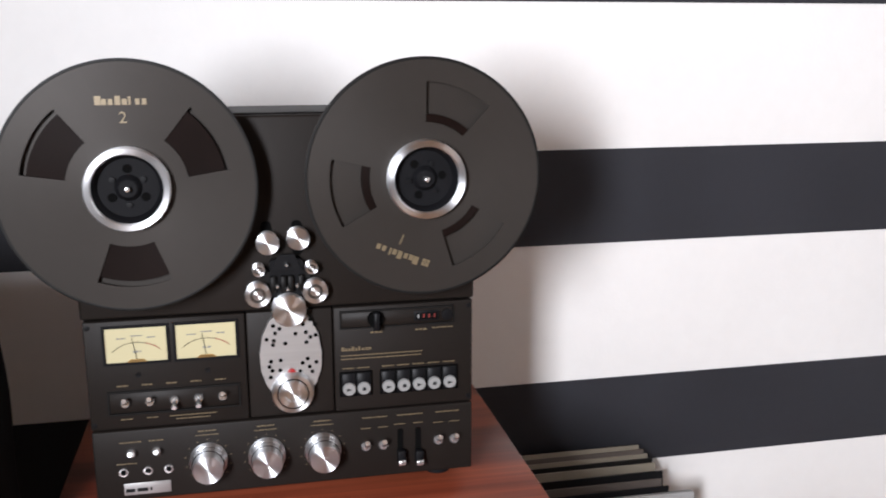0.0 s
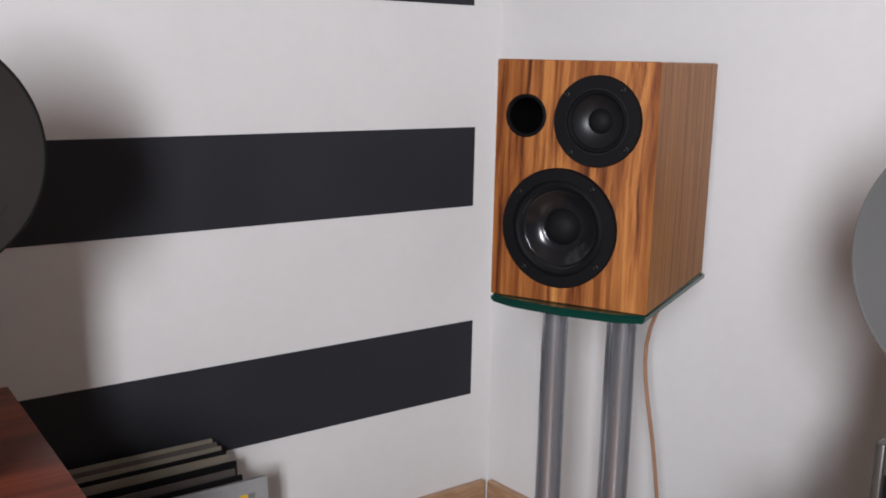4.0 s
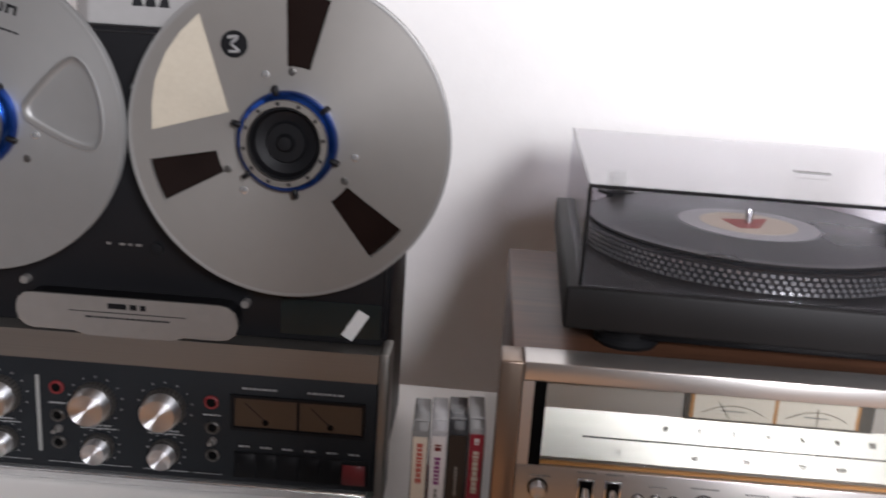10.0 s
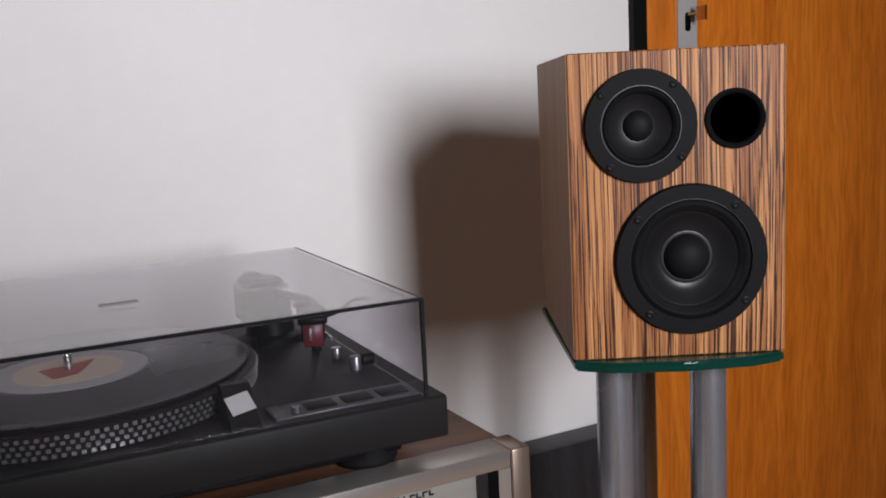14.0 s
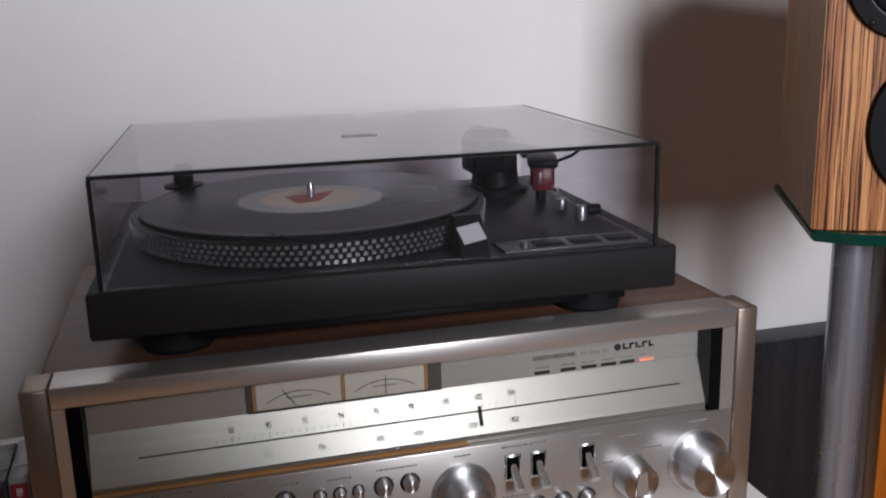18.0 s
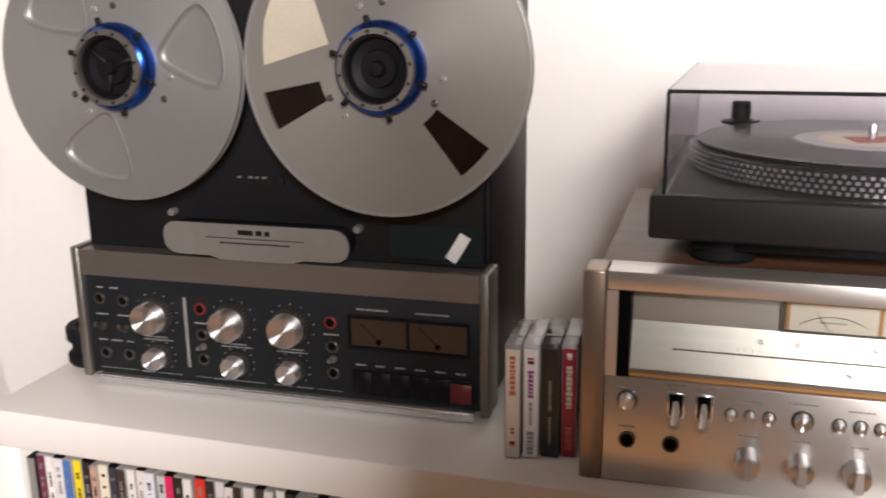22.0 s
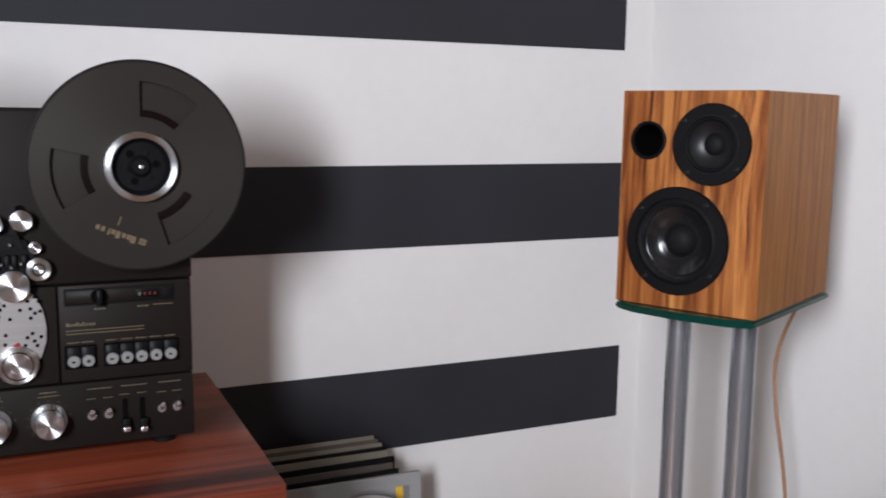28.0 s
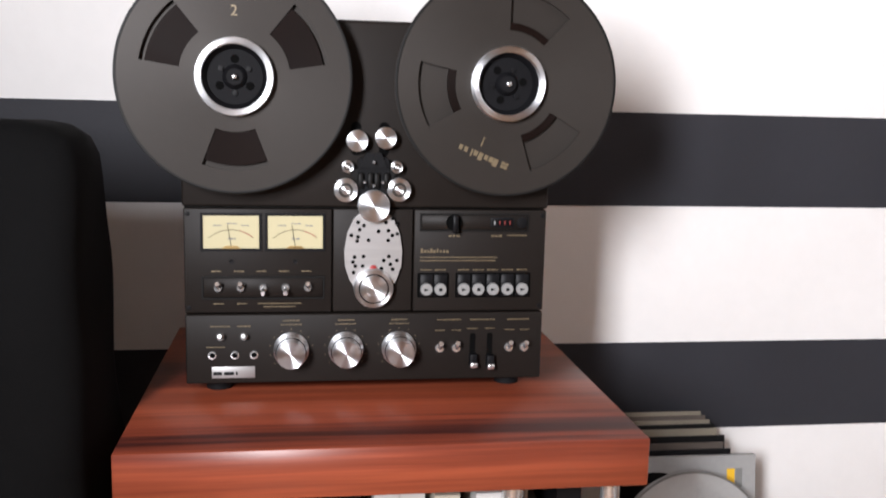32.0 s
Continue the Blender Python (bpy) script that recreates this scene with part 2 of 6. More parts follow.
FLANGE = Mat("matt_black_flange", (0.006, 0.006, 0.007), 0.6, Specular_IOR_Level=0.08).mottle(0.15, 20.0, 0.06, 0.08, 900).m
BLACK = Mat("black_plastic", (0.0052, 0.0052, 0.006), 0.45, Specular_IOR_Level=0.12).mottle(0.15, 9.0, 0.08, 0.06, 700).m
RUBBER = Mat("black_rubber", (0.007, 0.007, 0.0078), 0.62, Specular_IOR_Level=0.12).mottle(0.15, 20.0, 0.06, 0.1, 600).m
CONEMATT = Mat("matt_cone", (0.010, 0.010, 0.011), 0.42, Specular_IOR_Level=0.35).mottle(0.15, 14.0, 0.06, 0.05, 400).m
CONE = Mat("woofer_cone", (0.010, 0.010, 0.011), 0.19, Specular_IOR_Level=0.45).mottle(0.15, 14.0, 0.04, 0.05, 400).m
CONESATIN = Mat("satin_woofer_cone", (0.011, 0.011, 0.012), 0.33, Specular_IOR_Level=0.22).mottle(0.15, 14.0, 0.06, 0.05, 400).m
VOID = Mat("unlit_black", (0.003, 0.003, 0.003), 0.9, Specular_IOR_Level=0.03).m
SILVER = Mat("brushed_silver_panel", (0.60, 0.575, 0.55), 0.33, 0.88).brushed((0.03, 8.0, 8.0), 0.02, 160.0, 0.008, 0.012).turned(0.5, "X", 0.0).m
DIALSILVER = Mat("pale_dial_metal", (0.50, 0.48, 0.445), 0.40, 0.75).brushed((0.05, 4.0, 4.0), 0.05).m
# Dial metal at half tone; the darker colour holds down the window's reflection.
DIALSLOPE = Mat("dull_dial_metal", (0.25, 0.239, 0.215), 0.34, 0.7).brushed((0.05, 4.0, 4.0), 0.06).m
CARTRED = Mat("maroon_plastic", (0.10, 0.011, 0.016), 0.4).mottle(0.08, 30.0).m
DARKRED = Mat("dark_red_plastic", (0.12, 0.010, 0.012), 0.4).mottle(0.08, 30.0).m
SILVERBAND = Mat("brushed_band", (0.205, 0.193, 0.178), 0.42, 0.85).brushed((0.03, 8.0, 8.0), 0.05, 110.0).m
CHROME = Mat("chrome", (0.70, 0.70, 0.70), 0.2, 0.85).mottle(0.05, 30.0, 0.05).m
TURNED = Mat("turned_aluminium", (0.78, 0.79, 0.81), 0.40, 1.0).mottle(0.05, 60.0, 0.04).turned(0.95).m
KNOBDARK = Mat("knob_skirt", (0.10, 0.095, 0.09), 0.35, 0.8).turned(0.5).m
STEELTUBE = Mat("silver_lacquered_tube", (0.42, 0.435, 0.475), 0.27, 0.80).mottle(0.015, 10.0, 0.012, 0.0, 700, 0.01).m
COVERMETAL = Mat("satin_cover_metal", (0.21, 0.20, 0.19), 0.42, 0.55).mottle(0.05, 9.0, 0.05, 0.05, 700).m
HEADPLATE = Mat("head_cover_metal", (0.40, 0.39, 0.385), 0.42, 0.7).brushed((0.2, 3.0, 3.0), 0.06).m
BLUEANOD = Mat("blue_anodised", (0.014, 0.060, 0.30), 0.20, 0.95).turned(0.5).m
GOLDPRINT = Mat("gold_print", (0.150, 0.115, 0.066), 0.45, 0.3).m
WHITEPRINT = Mat("white_print", (0.20, 0.20, 0.20), 0.6).m
GREYPRINT = Mat("grey_print", (0.20, 0.20, 0.19), 0.6).m
DARKPRINT = Mat("dark_print", (0.012, 0.012, 0.013), 0.7, Specular_IOR_Level=0.1).m
REDPART = Mat("red_plastic", (0.27, 0.014, 0.013), 0.4).mottle(0.08, 30.0).m
PALERED = Mat("pale_red_print", (0.36, 0.085, 0.065), 0.6).m
TAPE = Mat("brown_tape_pack", (0.0065, 0.0035, 0.0028), 0.5, Specular_IOR_Level=0.05).mottle(0.2, 20.0, 0.08).turned(0.5).m
DARKCREAM = Mat("old_sleeve_card", (0.25, 0.22, 0.17), 0.7).mottle(0.1, 20.0, 0.04, 0.1, 300).m
KEYGREY = Mat("pale_grey_key", (0.23, 0.23, 0.225), 0.45).m
CREAMPAPER = Mat("cream_paper", (0.42, 0.385, 0.315), 0.7).mottle(0.04, 20.0, 0.04, 0.03, 300).m
WHITEPAPER = Mat("white_paper", (0.52, 0.515, 0.50), 0.7).mottle(0.04, 20.0, 0.04, 0.1, 300).m
BADGE = Mat("glossy_badge", (0.010, 0.014, 0.014), 0.14).mottle(0.1, 20.0, 0.04).m
VINYL = Mat("record_vinyl", (0.010, 0.010, 0.0105), 0.28, Specular_IOR_Level=0.35).mottle(0.1, 6.0, 0.05).turned(0.8).m
STRIPGREY = Mat("grey_control_strip", (0.050, 0.050, 0.053), 0.32).mottle(0.05, 12.0).m
KNOBSTEEL = Mat("dull_knob_steel", (0.26, 0.26, 0.27), 0.35, 0.85).m
TTGREY = Mat("turntable_grey_lacquer", (0.0125, 0.0120, 0.0122), 0.5, Specular_IOR_Level=0.15).mottle(0.08, 7.0, 0.06, 0.12, 900).m
PLATTER = Mat("platter_rim", (0.014, 0.014, 0.015), 0.4, 0.4).m
DOTS = Mat("bright_rim_dots", (0.78, 0.78, 0.76), 0.25, 0.9).m
FABRIC = Mat("black_upholstery", (0.0028, 0.0028, 0.003), 0.9, Specular_IOR_Level=0.1).mottle(0.3, 12.0, 0.08, 0.4, 500).m
COPPER = Mat("copper_cable_sheath", (0.36, 0.19, 0.11), 0.4).mottle(0.1, 40.0).m
GREYCABLE = Mat("grey_cable", (0.30, 0.30, 0.29), 0.5).m
BRASS = Mat("brass", (0.55, 0.38, 0.16), 0.3, 1.0).m
CARDGREY = Mat("pale_grey_card", (0.36, 0.36, 0.355), 0.45).mottle(0.05, 8.0, 0.06, 0.05, 300).m
PADGREY = Mat("taupe_ear_pad", (0.105, 0.086, 0.074), 0.75).mottle(0.1, 30.0, 0.06, 0.3, 400).m
LABELPAPER = Mat("aged_label_paper", (0.325, 0.292, 0.232), 0.7).mottle(0.05, 20.0, 0.04, 0.03, 300).m
BOXSILVER = Mat("silver_grey_card", (0.24, 0.233, 0.228), 0.4).mottle(0.05, 8.0, 0.06, 0.05, 300).m
PEARL = Mat("pearl_white_plastic", (0.38, 0.375, 0.365), 0.28).mottle(0.03, 10.0).m
GLASSEDGE = Mat("green_float_glass", (0.010, 0.075, 0.055), 0.08, Transmission_Weight=0.55, IOR=1.5).m
# Champagne metal with a brown reflection mixed into its colour.
CHEEKMETAL = Mat("champagne_cheek", (0.28, 0.215, 0.17), 0.32, 0.8).brushed((4.0, 4.0, 0.05), 0.06).m
BLACKBOX = Mat("black_ash_foil", (0.020, 0.020, 0.023), 0.5).grain((3.0, 3.0, 0.3), [(0.3, (0.014, 0.014, 0.016)), (0.7, (0.026, 0.026, 0.03))], 12).m


def glass(name, tint, haze, ior=1.45):
    """Thin clear sheet: tinted see-through, a little dust, gloss by angle."""
    m = bpy.data.materials.new(name)
    m.use_nodes = True
    t = m.node_tree
    t.nodes.clear()
    tr, gl, di = (t.nodes.new("ShaderNodeBsdf" + k) for k in ("Transparent", "Glossy", "Diffuse"))
    tr.inputs["Color"].default_value = (*tint, 1)
    gl.inputs["Roughness"].default_value = 0.06
    di.inputs["Color"].default_value = (0.7, 0.7, 0.7, 1)
    lw = t.nodes.new("ShaderNodeLayerWeight")
    lw.inputs["Blend"].default_value = 0.5
    pw = t.nodes.new("ShaderNodeMath")
    pw.operation, pw.inputs[1].default_value = "POWER", 4.0
    fr = t.nodes.new("ShaderNodeMath")
    fr.operation, fr.inputs[1].default_value, fr.inputs[2].default_value = "MULTIPLY_ADD", 0.7, ((ior - 1) / (ior + 1)) ** 2
    t.links.new(lw.outputs["Facing"], pw.inputs[0])
    t.links.new(pw.outputs[0], fr.inputs[0])
    nz = t.nodes.new("ShaderNodeTexNoise")
    nz.inputs["Scale"].default_value = 12
    nz.inputs["Detail"].default_value = 6
    mr = t.nodes.new("ShaderNodeMapRange")
    mr.inputs["To Min"].default_value, mr.inputs["To Max"].default_value = haze * 0.5, haze * 1.5
    a, b = t.nodes.new("ShaderNodeMixShader"), t.nodes.new("ShaderNodeMixShader")
    out = t.nodes.new("ShaderNodeOutputMaterial")
    t.links.new(nz.outputs["Fac"], mr.inputs["Value"])
    t.links.new(mr.outputs[0], a.inputs["Fac"])
    t.links.new(tr.outputs[0], a.inputs[1])
    t.links.new(di.outputs[0], a.inputs[2])
    t.links.new(fr.outputs[0], b.inputs["Fac"])
    t.links.new(a.outputs[0], b.inputs[1])
    t.links.new(gl.outputs[0], b.inputs[2])
    t.links.new(b.outputs[0], out.inputs["Surface"])
    return m


LID = glass("smoked_acrylic", (0.94, 0.935, 0.955), 0.005)
LIDTOP = glass("dusty_acrylic", (0.92, 0.915, 0.93), 0.06, 1.62)
LIDEDGE = glass("acrylic_edge", (0.045, 0.035, 0.075), 0.02)
CLEAR = glass("clear_pane", (0.95, 0.96, 0.95), 0.01)


def glow(name, color, strength):
    m = bpy.data.materials.new(name)
    m.use_nodes = True
    p = m.node_tree.nodes["Principled BSDF"]
    p.inputs["Base Color"].default_value = (*color, 1)
    p.inputs["Emission Color"].default_value = (*color, 1)
    p.inputs["Emission Strength"].default_value = strength
    return m


METERFACE = glow("lit_cream_meter_face", (0.44, 0.395, 0.235), 0.10)
METERWHITE = glow("lit_white_meter_face", (0.50, 0.46, 0.39), 0.10)
AMBER = glow("amber_lamp_strip", (0.33, 0.16, 0.05), 0.12)
TUNERLED = glow("lit_red_orange_lamp", (0.9, 0.30, 0.20), 0.5)
COUNTERRED = glow("red_counter_digits", (0.13, 0.014, 0.012), 0.1)


# ---- mesh helpers: local space of a thing is x to its right, y to its back, z up; its front is y = 0 ----
def part(name, bm, material, parent, label=""):
    me = bpy.data.meshes.new(name)
    bm.to_mesh(me)
    bm.free()
    me.materials.append(material)
    ob = new(name, me)
    ob.parent = parent
    if label:
        tagged(ob, label)
    return ob


def thing(name, m, label, category, group="", kind=""):
    ob = new(name)
    ob.matrix_world = m
    ob.empty_display_size = 0.05
    return tagged(ob, label, category, group, kind)


def smooth(bm, angle=40):
    lim = radians(angle)
    for f in bm.faces:
        f.smooth = True
    for e in bm.edges:
        e.smooth = len(e.link_faces) == 2 and e.calc_face_angle(0) < lim
    return bm


def box(x0, x1, y0, y1, z0, z1, bevel=0.0, seg=2, bm=None):
    own = bm is None
    bm = bm or bmesh.new()
    m = Matrix.Translation(((x0 + x1) / 2, (y0 + y1) / 2, (z0 + z1) / 2)) @ Matrix.Diagonal((abs(x1 - x0), abs(y1 - y0), abs(z1 - z0), 1))
    made = bmesh.ops.create_cube(bm, size=1, matrix=m)
    if bevel and own:
        bmesh.ops.bevel(bm, geom=bm.edges[:], offset=bevel, segments=seg, affect="EDGES", profile=0.5)
        smooth(bm, 50)
    return bm


def lathe(profile, cx=0.0, cz=0.0, cy=0.0, seg=40, axis="Y", bm=None):
    """Turns (radius, along) pairs round an axis through (cx, cy, cz); 'along' runs to the viewer for Y (towards -y), up for Z."""
    bm = bm or bmesh.new()
    rings = []
    for r, a in profile:
        ring = []
        for k in range(seg if r > 1e-6 else 1):
            w = 2 * math.pi * k / seg
            p = (cx + r * math.cos(w), cy - a, cz + r * math.sin(w)) if axis == "Y" else \
                (cx + r * math.cos(w), cy + r * math.sin(w), cz + a) if axis == "Z" else (cx + a, cy + r * math.cos(w), cz + r * math.sin(w))
            ring.append(bm.verts.new(p))
        rings.append(ring)
    for a, b in zip(rings, rings[1:]):
        for k in range(seg):
            q = (k + 1) % seg
            if len(a) == 1 and len(b) == 1:
                continue
            if len(a) == 1:
                bm.faces.new((a[0], b[k], b[q]))
            elif len(b) == 1:
                bm.faces.new((a[k], a[q], b[0]))
            else:
                bm.faces.new((a[k], a[q], b[q], b[k]))
    bmesh.ops.recalc_face_normals(bm, faces=bm.faces)
    return smooth(bm, 35)


def slab(points, y0, y1, bm=None):
    """An outline in x and z, given depth from y0 to y1."""
    bm = bm or bmesh.new()
    a = [bm.verts.new((x, y0, z)) for x, z in points]
    b = [bm.verts.new((x, y1, z)) for x, z in points]
    bm.faces.new(a)
    bm.faces.new(b)
    for k in range(len(points)):
        q = (k + 1) % len(points)
        bm.faces.new((a[k], a[q], b[q], b[k]))
    bmesh.ops.recalc_face_normals(bm, faces=bm.faces)
    return bm


def plate(points, z0, z1):
    """An outline in x and y, given height from z0 to z1."""
    bm = bmesh.new()
    a = [bm.verts.new((x, y, z0)) for x, y in points]
    b = [bm.verts.new((x, y, z1)) for x, y in points]
    bm.faces.new(a)
    bm.faces.new(b)
    for k in range(len(points)):
        q = (k + 1) % len(points)
        bm.faces.new((a[k], a[q], b[q], b[k]))
    bmesh.ops.recalc_face_normals(bm, faces=bm.faces)
    return bm


def rounded(x0, x1, z0, z1, r, n=6):
    pts = []
    for cx, cz, w in ((x1 - r, z1 - r, 0), (x0 + r, z1 - r, 90), (x0 + r, z0 + r, 180), (x1 - r, z0 + r, 270)):
        for k in range(n + 1):
            a = radians(w + 90 * k / n)
            pts.append((cx + r * math.cos(a), cz + r * math.sin(a)))
    return pts


def frame_ring(x0, x1, z0, z1, w, y0, y1):
    """A rectangular rim of width w round an opening."""
    bm = bmesh.new()
    box(x0, x1, y0, y1, z1 - w, z1, bm=bm)
    box(x0, x1, y0, y1, z0, z0 + w, bm=bm)
    box(x0, x0 + w, y0, y1, z0 + w, z1 - w, bm=bm)
    box(x1 - w, x1, y0, y1, z0 + w, z1 - w, bm=bm)
    return bm


def tube(points, radius, seg=10, bm=None):
    """A round tube along points, softly curved."""
    bm = bm or bmesh.new()
    pts = [Vector(p) for p in points]
    path = []
    for k in range(len(pts) - 1):
        p0, p1, p2, p3 = pts[max(k - 1, 0)], pts[k], pts[k + 1], pts[min(k + 2, len(pts) - 1)]
        for j in range(6):
            t = j / 6
            path.append(0.5 * ((2 * p1) + (p2 - p0) * t + (2 * p0 - 5 * p1 + 4 * p2 - p3) * t * t + (3 * p1 - p0 - 3 * p2 + p3) * t ** 3))
    path.append(pts[-1])
    rings = []
    for k, p in enumerate(path):
        way = (path[min(k + 1, len(path) - 1)] - path[max(k - 1, 0)]).normalized()
        side = way.cross(Vector((0.31, 0.17, 0.93))).normalized()
        up = side.cross(way)
        r = radius(k / (len(path) - 1)) if callable(radius) else radius
        rings.append([bm.verts.new(p + r * (side * math.cos(2 * math.pi * j / seg) + up * math.sin(2 * math.pi * j / seg))) for j in range(seg)])
    for a, b in zip(rings, rings[1:]):
        for k in range(seg):
            q = (k + 1) % seg
            bm.faces.new((a[k], a[q], b[q], b[k]))
    bm.faces.new(rings[0])
    bm.faces.new(rings[-1])
    bmesh.ops.recalc_face_normals(bm, faces=bm.faces)
    return smooth(bm, 60)


def lettering(name, words, size, m, material, parent, label="", stretch=1.0, spacing=1.0):
    """Words in the built-in font, as a thin mesh."""
    cu = bpy.data.curves.new(name, "FONT")
    cu.body, cu.size, cu.extrude, cu.align_x, cu.align_y = words, size, 0.0002, "CENTER", "CENTER"
    cu.space_character, cu.resolution_u = spacing, 3
    tmp = new("tmp_words", cu)
    me = bpy.data.meshes.new_from_object(tmp.evaluated_get(bpy.context.evaluated_depsgraph_get()))
    bpy.data.objects.remove(tmp)
    bpy.data.curves.remove(cu)
    me.transform(m @ Matrix.Diagonal((stretch, 1, 1, 1)))
    me.materials.clear()
    me.materials.append(material)
    ob = new(name, me)
    ob.parent = parent
    if label:
        tagged(ob, label)
    return ob


def bars(name, rows, y, material, parent, depth=0.0006):
    """Unreadable print: short strips, each (x0, x1, z, height), broken up like words."""
    bm = bmesh.new()
    for x0, x1, z, h in rows:
        x = x0
        while x < x1 - 1e-4:
            w = min(x1 - x, h * random.uniform(1.2, 3.4))
            box(x, x + w, y - depth, y, z - h / 2, z + h / 2, bm=bm)
            x += w + h * 0.6
    return tagged(part(name, bm, material, parent), kind="stuff")


def polar_sheet(r0, r1, holes, y0, y1, cx, cz, seg=120, turn=0.0):
    """A flat ring with windows (a0, a1, r0, r1 in degrees and metres) cut through it, from y0 (front) to y1."""
    bm = bmesh.new()
    angs = sorted({round(360 * k / seg, 3) for k in range(seg)} | {a % 360 for h in holes for a in h[:2]})
    rads = sorted({r0, r1} | {r for h in holes for r in h[2:]})
    verts = {}

    def v(r, a, y):
        k = (r, round(a % 360, 3), y)
        if k not in verts:
            w = radians(a + turn)
            verts[k] = bm.verts.new((cx + r * math.cos(w), y, cz + r * math.sin(w)))
        return verts[k]

    def cut(r, a):
        return any(h[2] <= r <= h[3] and (a - h[0]) % 360 <= (h[1] - h[0]) % 360 for h in holes)

    cells = {}
    for i, a in enumerate(angs):
        b = angs[(i + 1) % len(angs)]
        mid = (a + ((b - a) % 360) / 2) % 360
        for j in range(len(rads) - 1):
            if not cut((rads[j] + rads[j + 1]) / 2, mid):
                cells[i, j] = (a, b, rads[j], rads[j + 1])
    n = len(angs)
    for (i, j), (a, b, ra, rb) in cells.items():
        bm.faces.new((v(ra, a, y0), v(ra, b, y0), v(rb, b, y0), v(rb, a, y0)))
        bm.faces.new((v(ra, a, y1), v(rb, a, y1), v(rb, b, y1), v(ra, b, y1)))
        for gone, p, q in (((i, j - 1), (ra, a), (ra, b)), ((i, j + 1), (rb, a), (rb, b)), (((i - 1) % n, j), (ra, a), (rb, a)), (((i + 1) % n, j), (ra, b), (rb, b))):
            if gone not in cells:
                bm.faces.new((v(*p, y0), v(*q, y0), v(*q, y1), v(*p, y1)))
    bmesh.ops.recalc_face_normals(bm, faces=bm.faces)
    return smooth(bm, 30)


# ---- the room ----
def wall(name, bm, material, m=None, label="white painted plaster wall"):
    ob = part(name, bm, material, None)
    if m is not None:
        ob.matrix_world = m
    return tagged(ob, label, "wall", kind="structure")


NORTH = 1.611
CORNER = (1.478, NORTH)
EAST = pose(CORNER[0], CORNER[1], 0, 0, 0, -84.5)      # x runs along the wall from the corner, y into it
SOUTH = -3.2
DOOR0, DOOR1, DOORTOP = 2.826, 3.69, 2.0

X1 = -1.05
X0 = X1 - 0.12
wall("wall_north", box(X0, 1.50, NORTH, NORTH + 0.12, FLOOR, CEIL), WHITE, label="white plaster wall with broad dark grey stripes")
bm = box(-0.02, DOOR0, 0, 0.12, FLOOR, CEIL)
box(DOOR0, DOOR1, 0, 0.12, DOORTOP, CEIL, bm=bm)
box(DOOR1, 6.1, 0, 0.12, FLOOR, CEIL, bm=bm)
wall("wall_east", bm, WHITE, EAST)
wall("wall_west", box(X0, X1, 0.95, NORTH, FLOOR, CEIL), UNSEENGREY, label="unseen plain wall, dark grey to hold down bounced light")
w = WIN
bm = box(-2.72, -w["half"], 0, 0.12, FLOOR, CEIL)
box(w["half"], 1.76, 0, 0.12, FLOOR, CEIL, bm=bm)
box(-w["half"], w["half"], 0, 0.12, FLOOR, w["z0"], bm=bm)
box(-w["half"], w["half"], 0, 0.12, w["z1"], CEIL, bm=bm)
wall("wall_southwest", bm, UNSEENGREY, SOUTHWEST, "unseen dark grey wall, slanted to aim the window's daylight")
wall("wall_south", box(X0, 2.3, SOUTH - 0.12, SOUTH, FLOOR, CEIL), UNSEENGREY, label="unseen plain wall, dark grey to hold down bounced light")
# Added out of view to block window light over the deck and receiver.
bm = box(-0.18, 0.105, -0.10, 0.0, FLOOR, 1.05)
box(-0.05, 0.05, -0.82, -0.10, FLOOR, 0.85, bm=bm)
wall("wall_low", bm, UNSEENGREY, pose(0.16, -0.43, 0, 0, 0, -66.4), "added unseen low wall that shades the shelf from the window")
tagged(part("ceiling", box(X0, 2.3, SOUTH - 0.12, NORTH + 0.12, CEIL, CEIL + 0.1), CEILING, None), "unseen ceiling, dark brown to cut and warm bounced light", "ceiling", kind="structure")

for i, (z0, z1, end) in enumerate(((0.266, 0.433, 1.422), (0.685, 0.850, 1.4145), (1.094, 1.262, 1.404), (1.51, 1.678, 1.40))):
    ob = part("wall_stripe", box(X1, end, NORTH - 0.0025, NORTH, z0, z1), DARKPAINT, None)
    tagged(ob, "broad dark grey stripe painted across the white wall", "wall stripe", "stripes on the wall", "structure")

win = thing("window_1", SOUTHWEST, "white framed window that lets the daylight in", "window", kind="structure")
bm = bmesh.new()
H = w["half"]
for x0, x1, z0, z1 in ((-H, H, w["z0"], w["z0"] + 0.06), (-H, H, w["z1"] - 0.06, w["z1"]), (-H, -H + 0.06, w["z0"] + 0.06, w["z1"] - 0.06),
                       (H - 0.06, H, w["z0"] + 0.06, w["z1"] - 0.06), (-0.015, 0.015, w["z0"] + 0.06, w["z1"] - 0.06)):
    box(x0, x1, 0.05, 0.11, z0, z1, bm=bm)
part("window_frame", bm, SHELFWHITE, win)
part("window_sill", box(-H - 0.03, H + 0.03, -0.06, 0.0495, w["z0"] - 0.03, w["z0"] - 0.001, 0.004), SHELFWHITE, win)
for x0, x1 in ((-H + 0.06, -0.015), (0.015, H - 0.06)):
    ob = part("pane", box(x0, x1, 0.075, 0.080, w["z0"] + 0.06, w["z1"] - 0.06), CLEAR, win)
    ob.visible_shadow = False

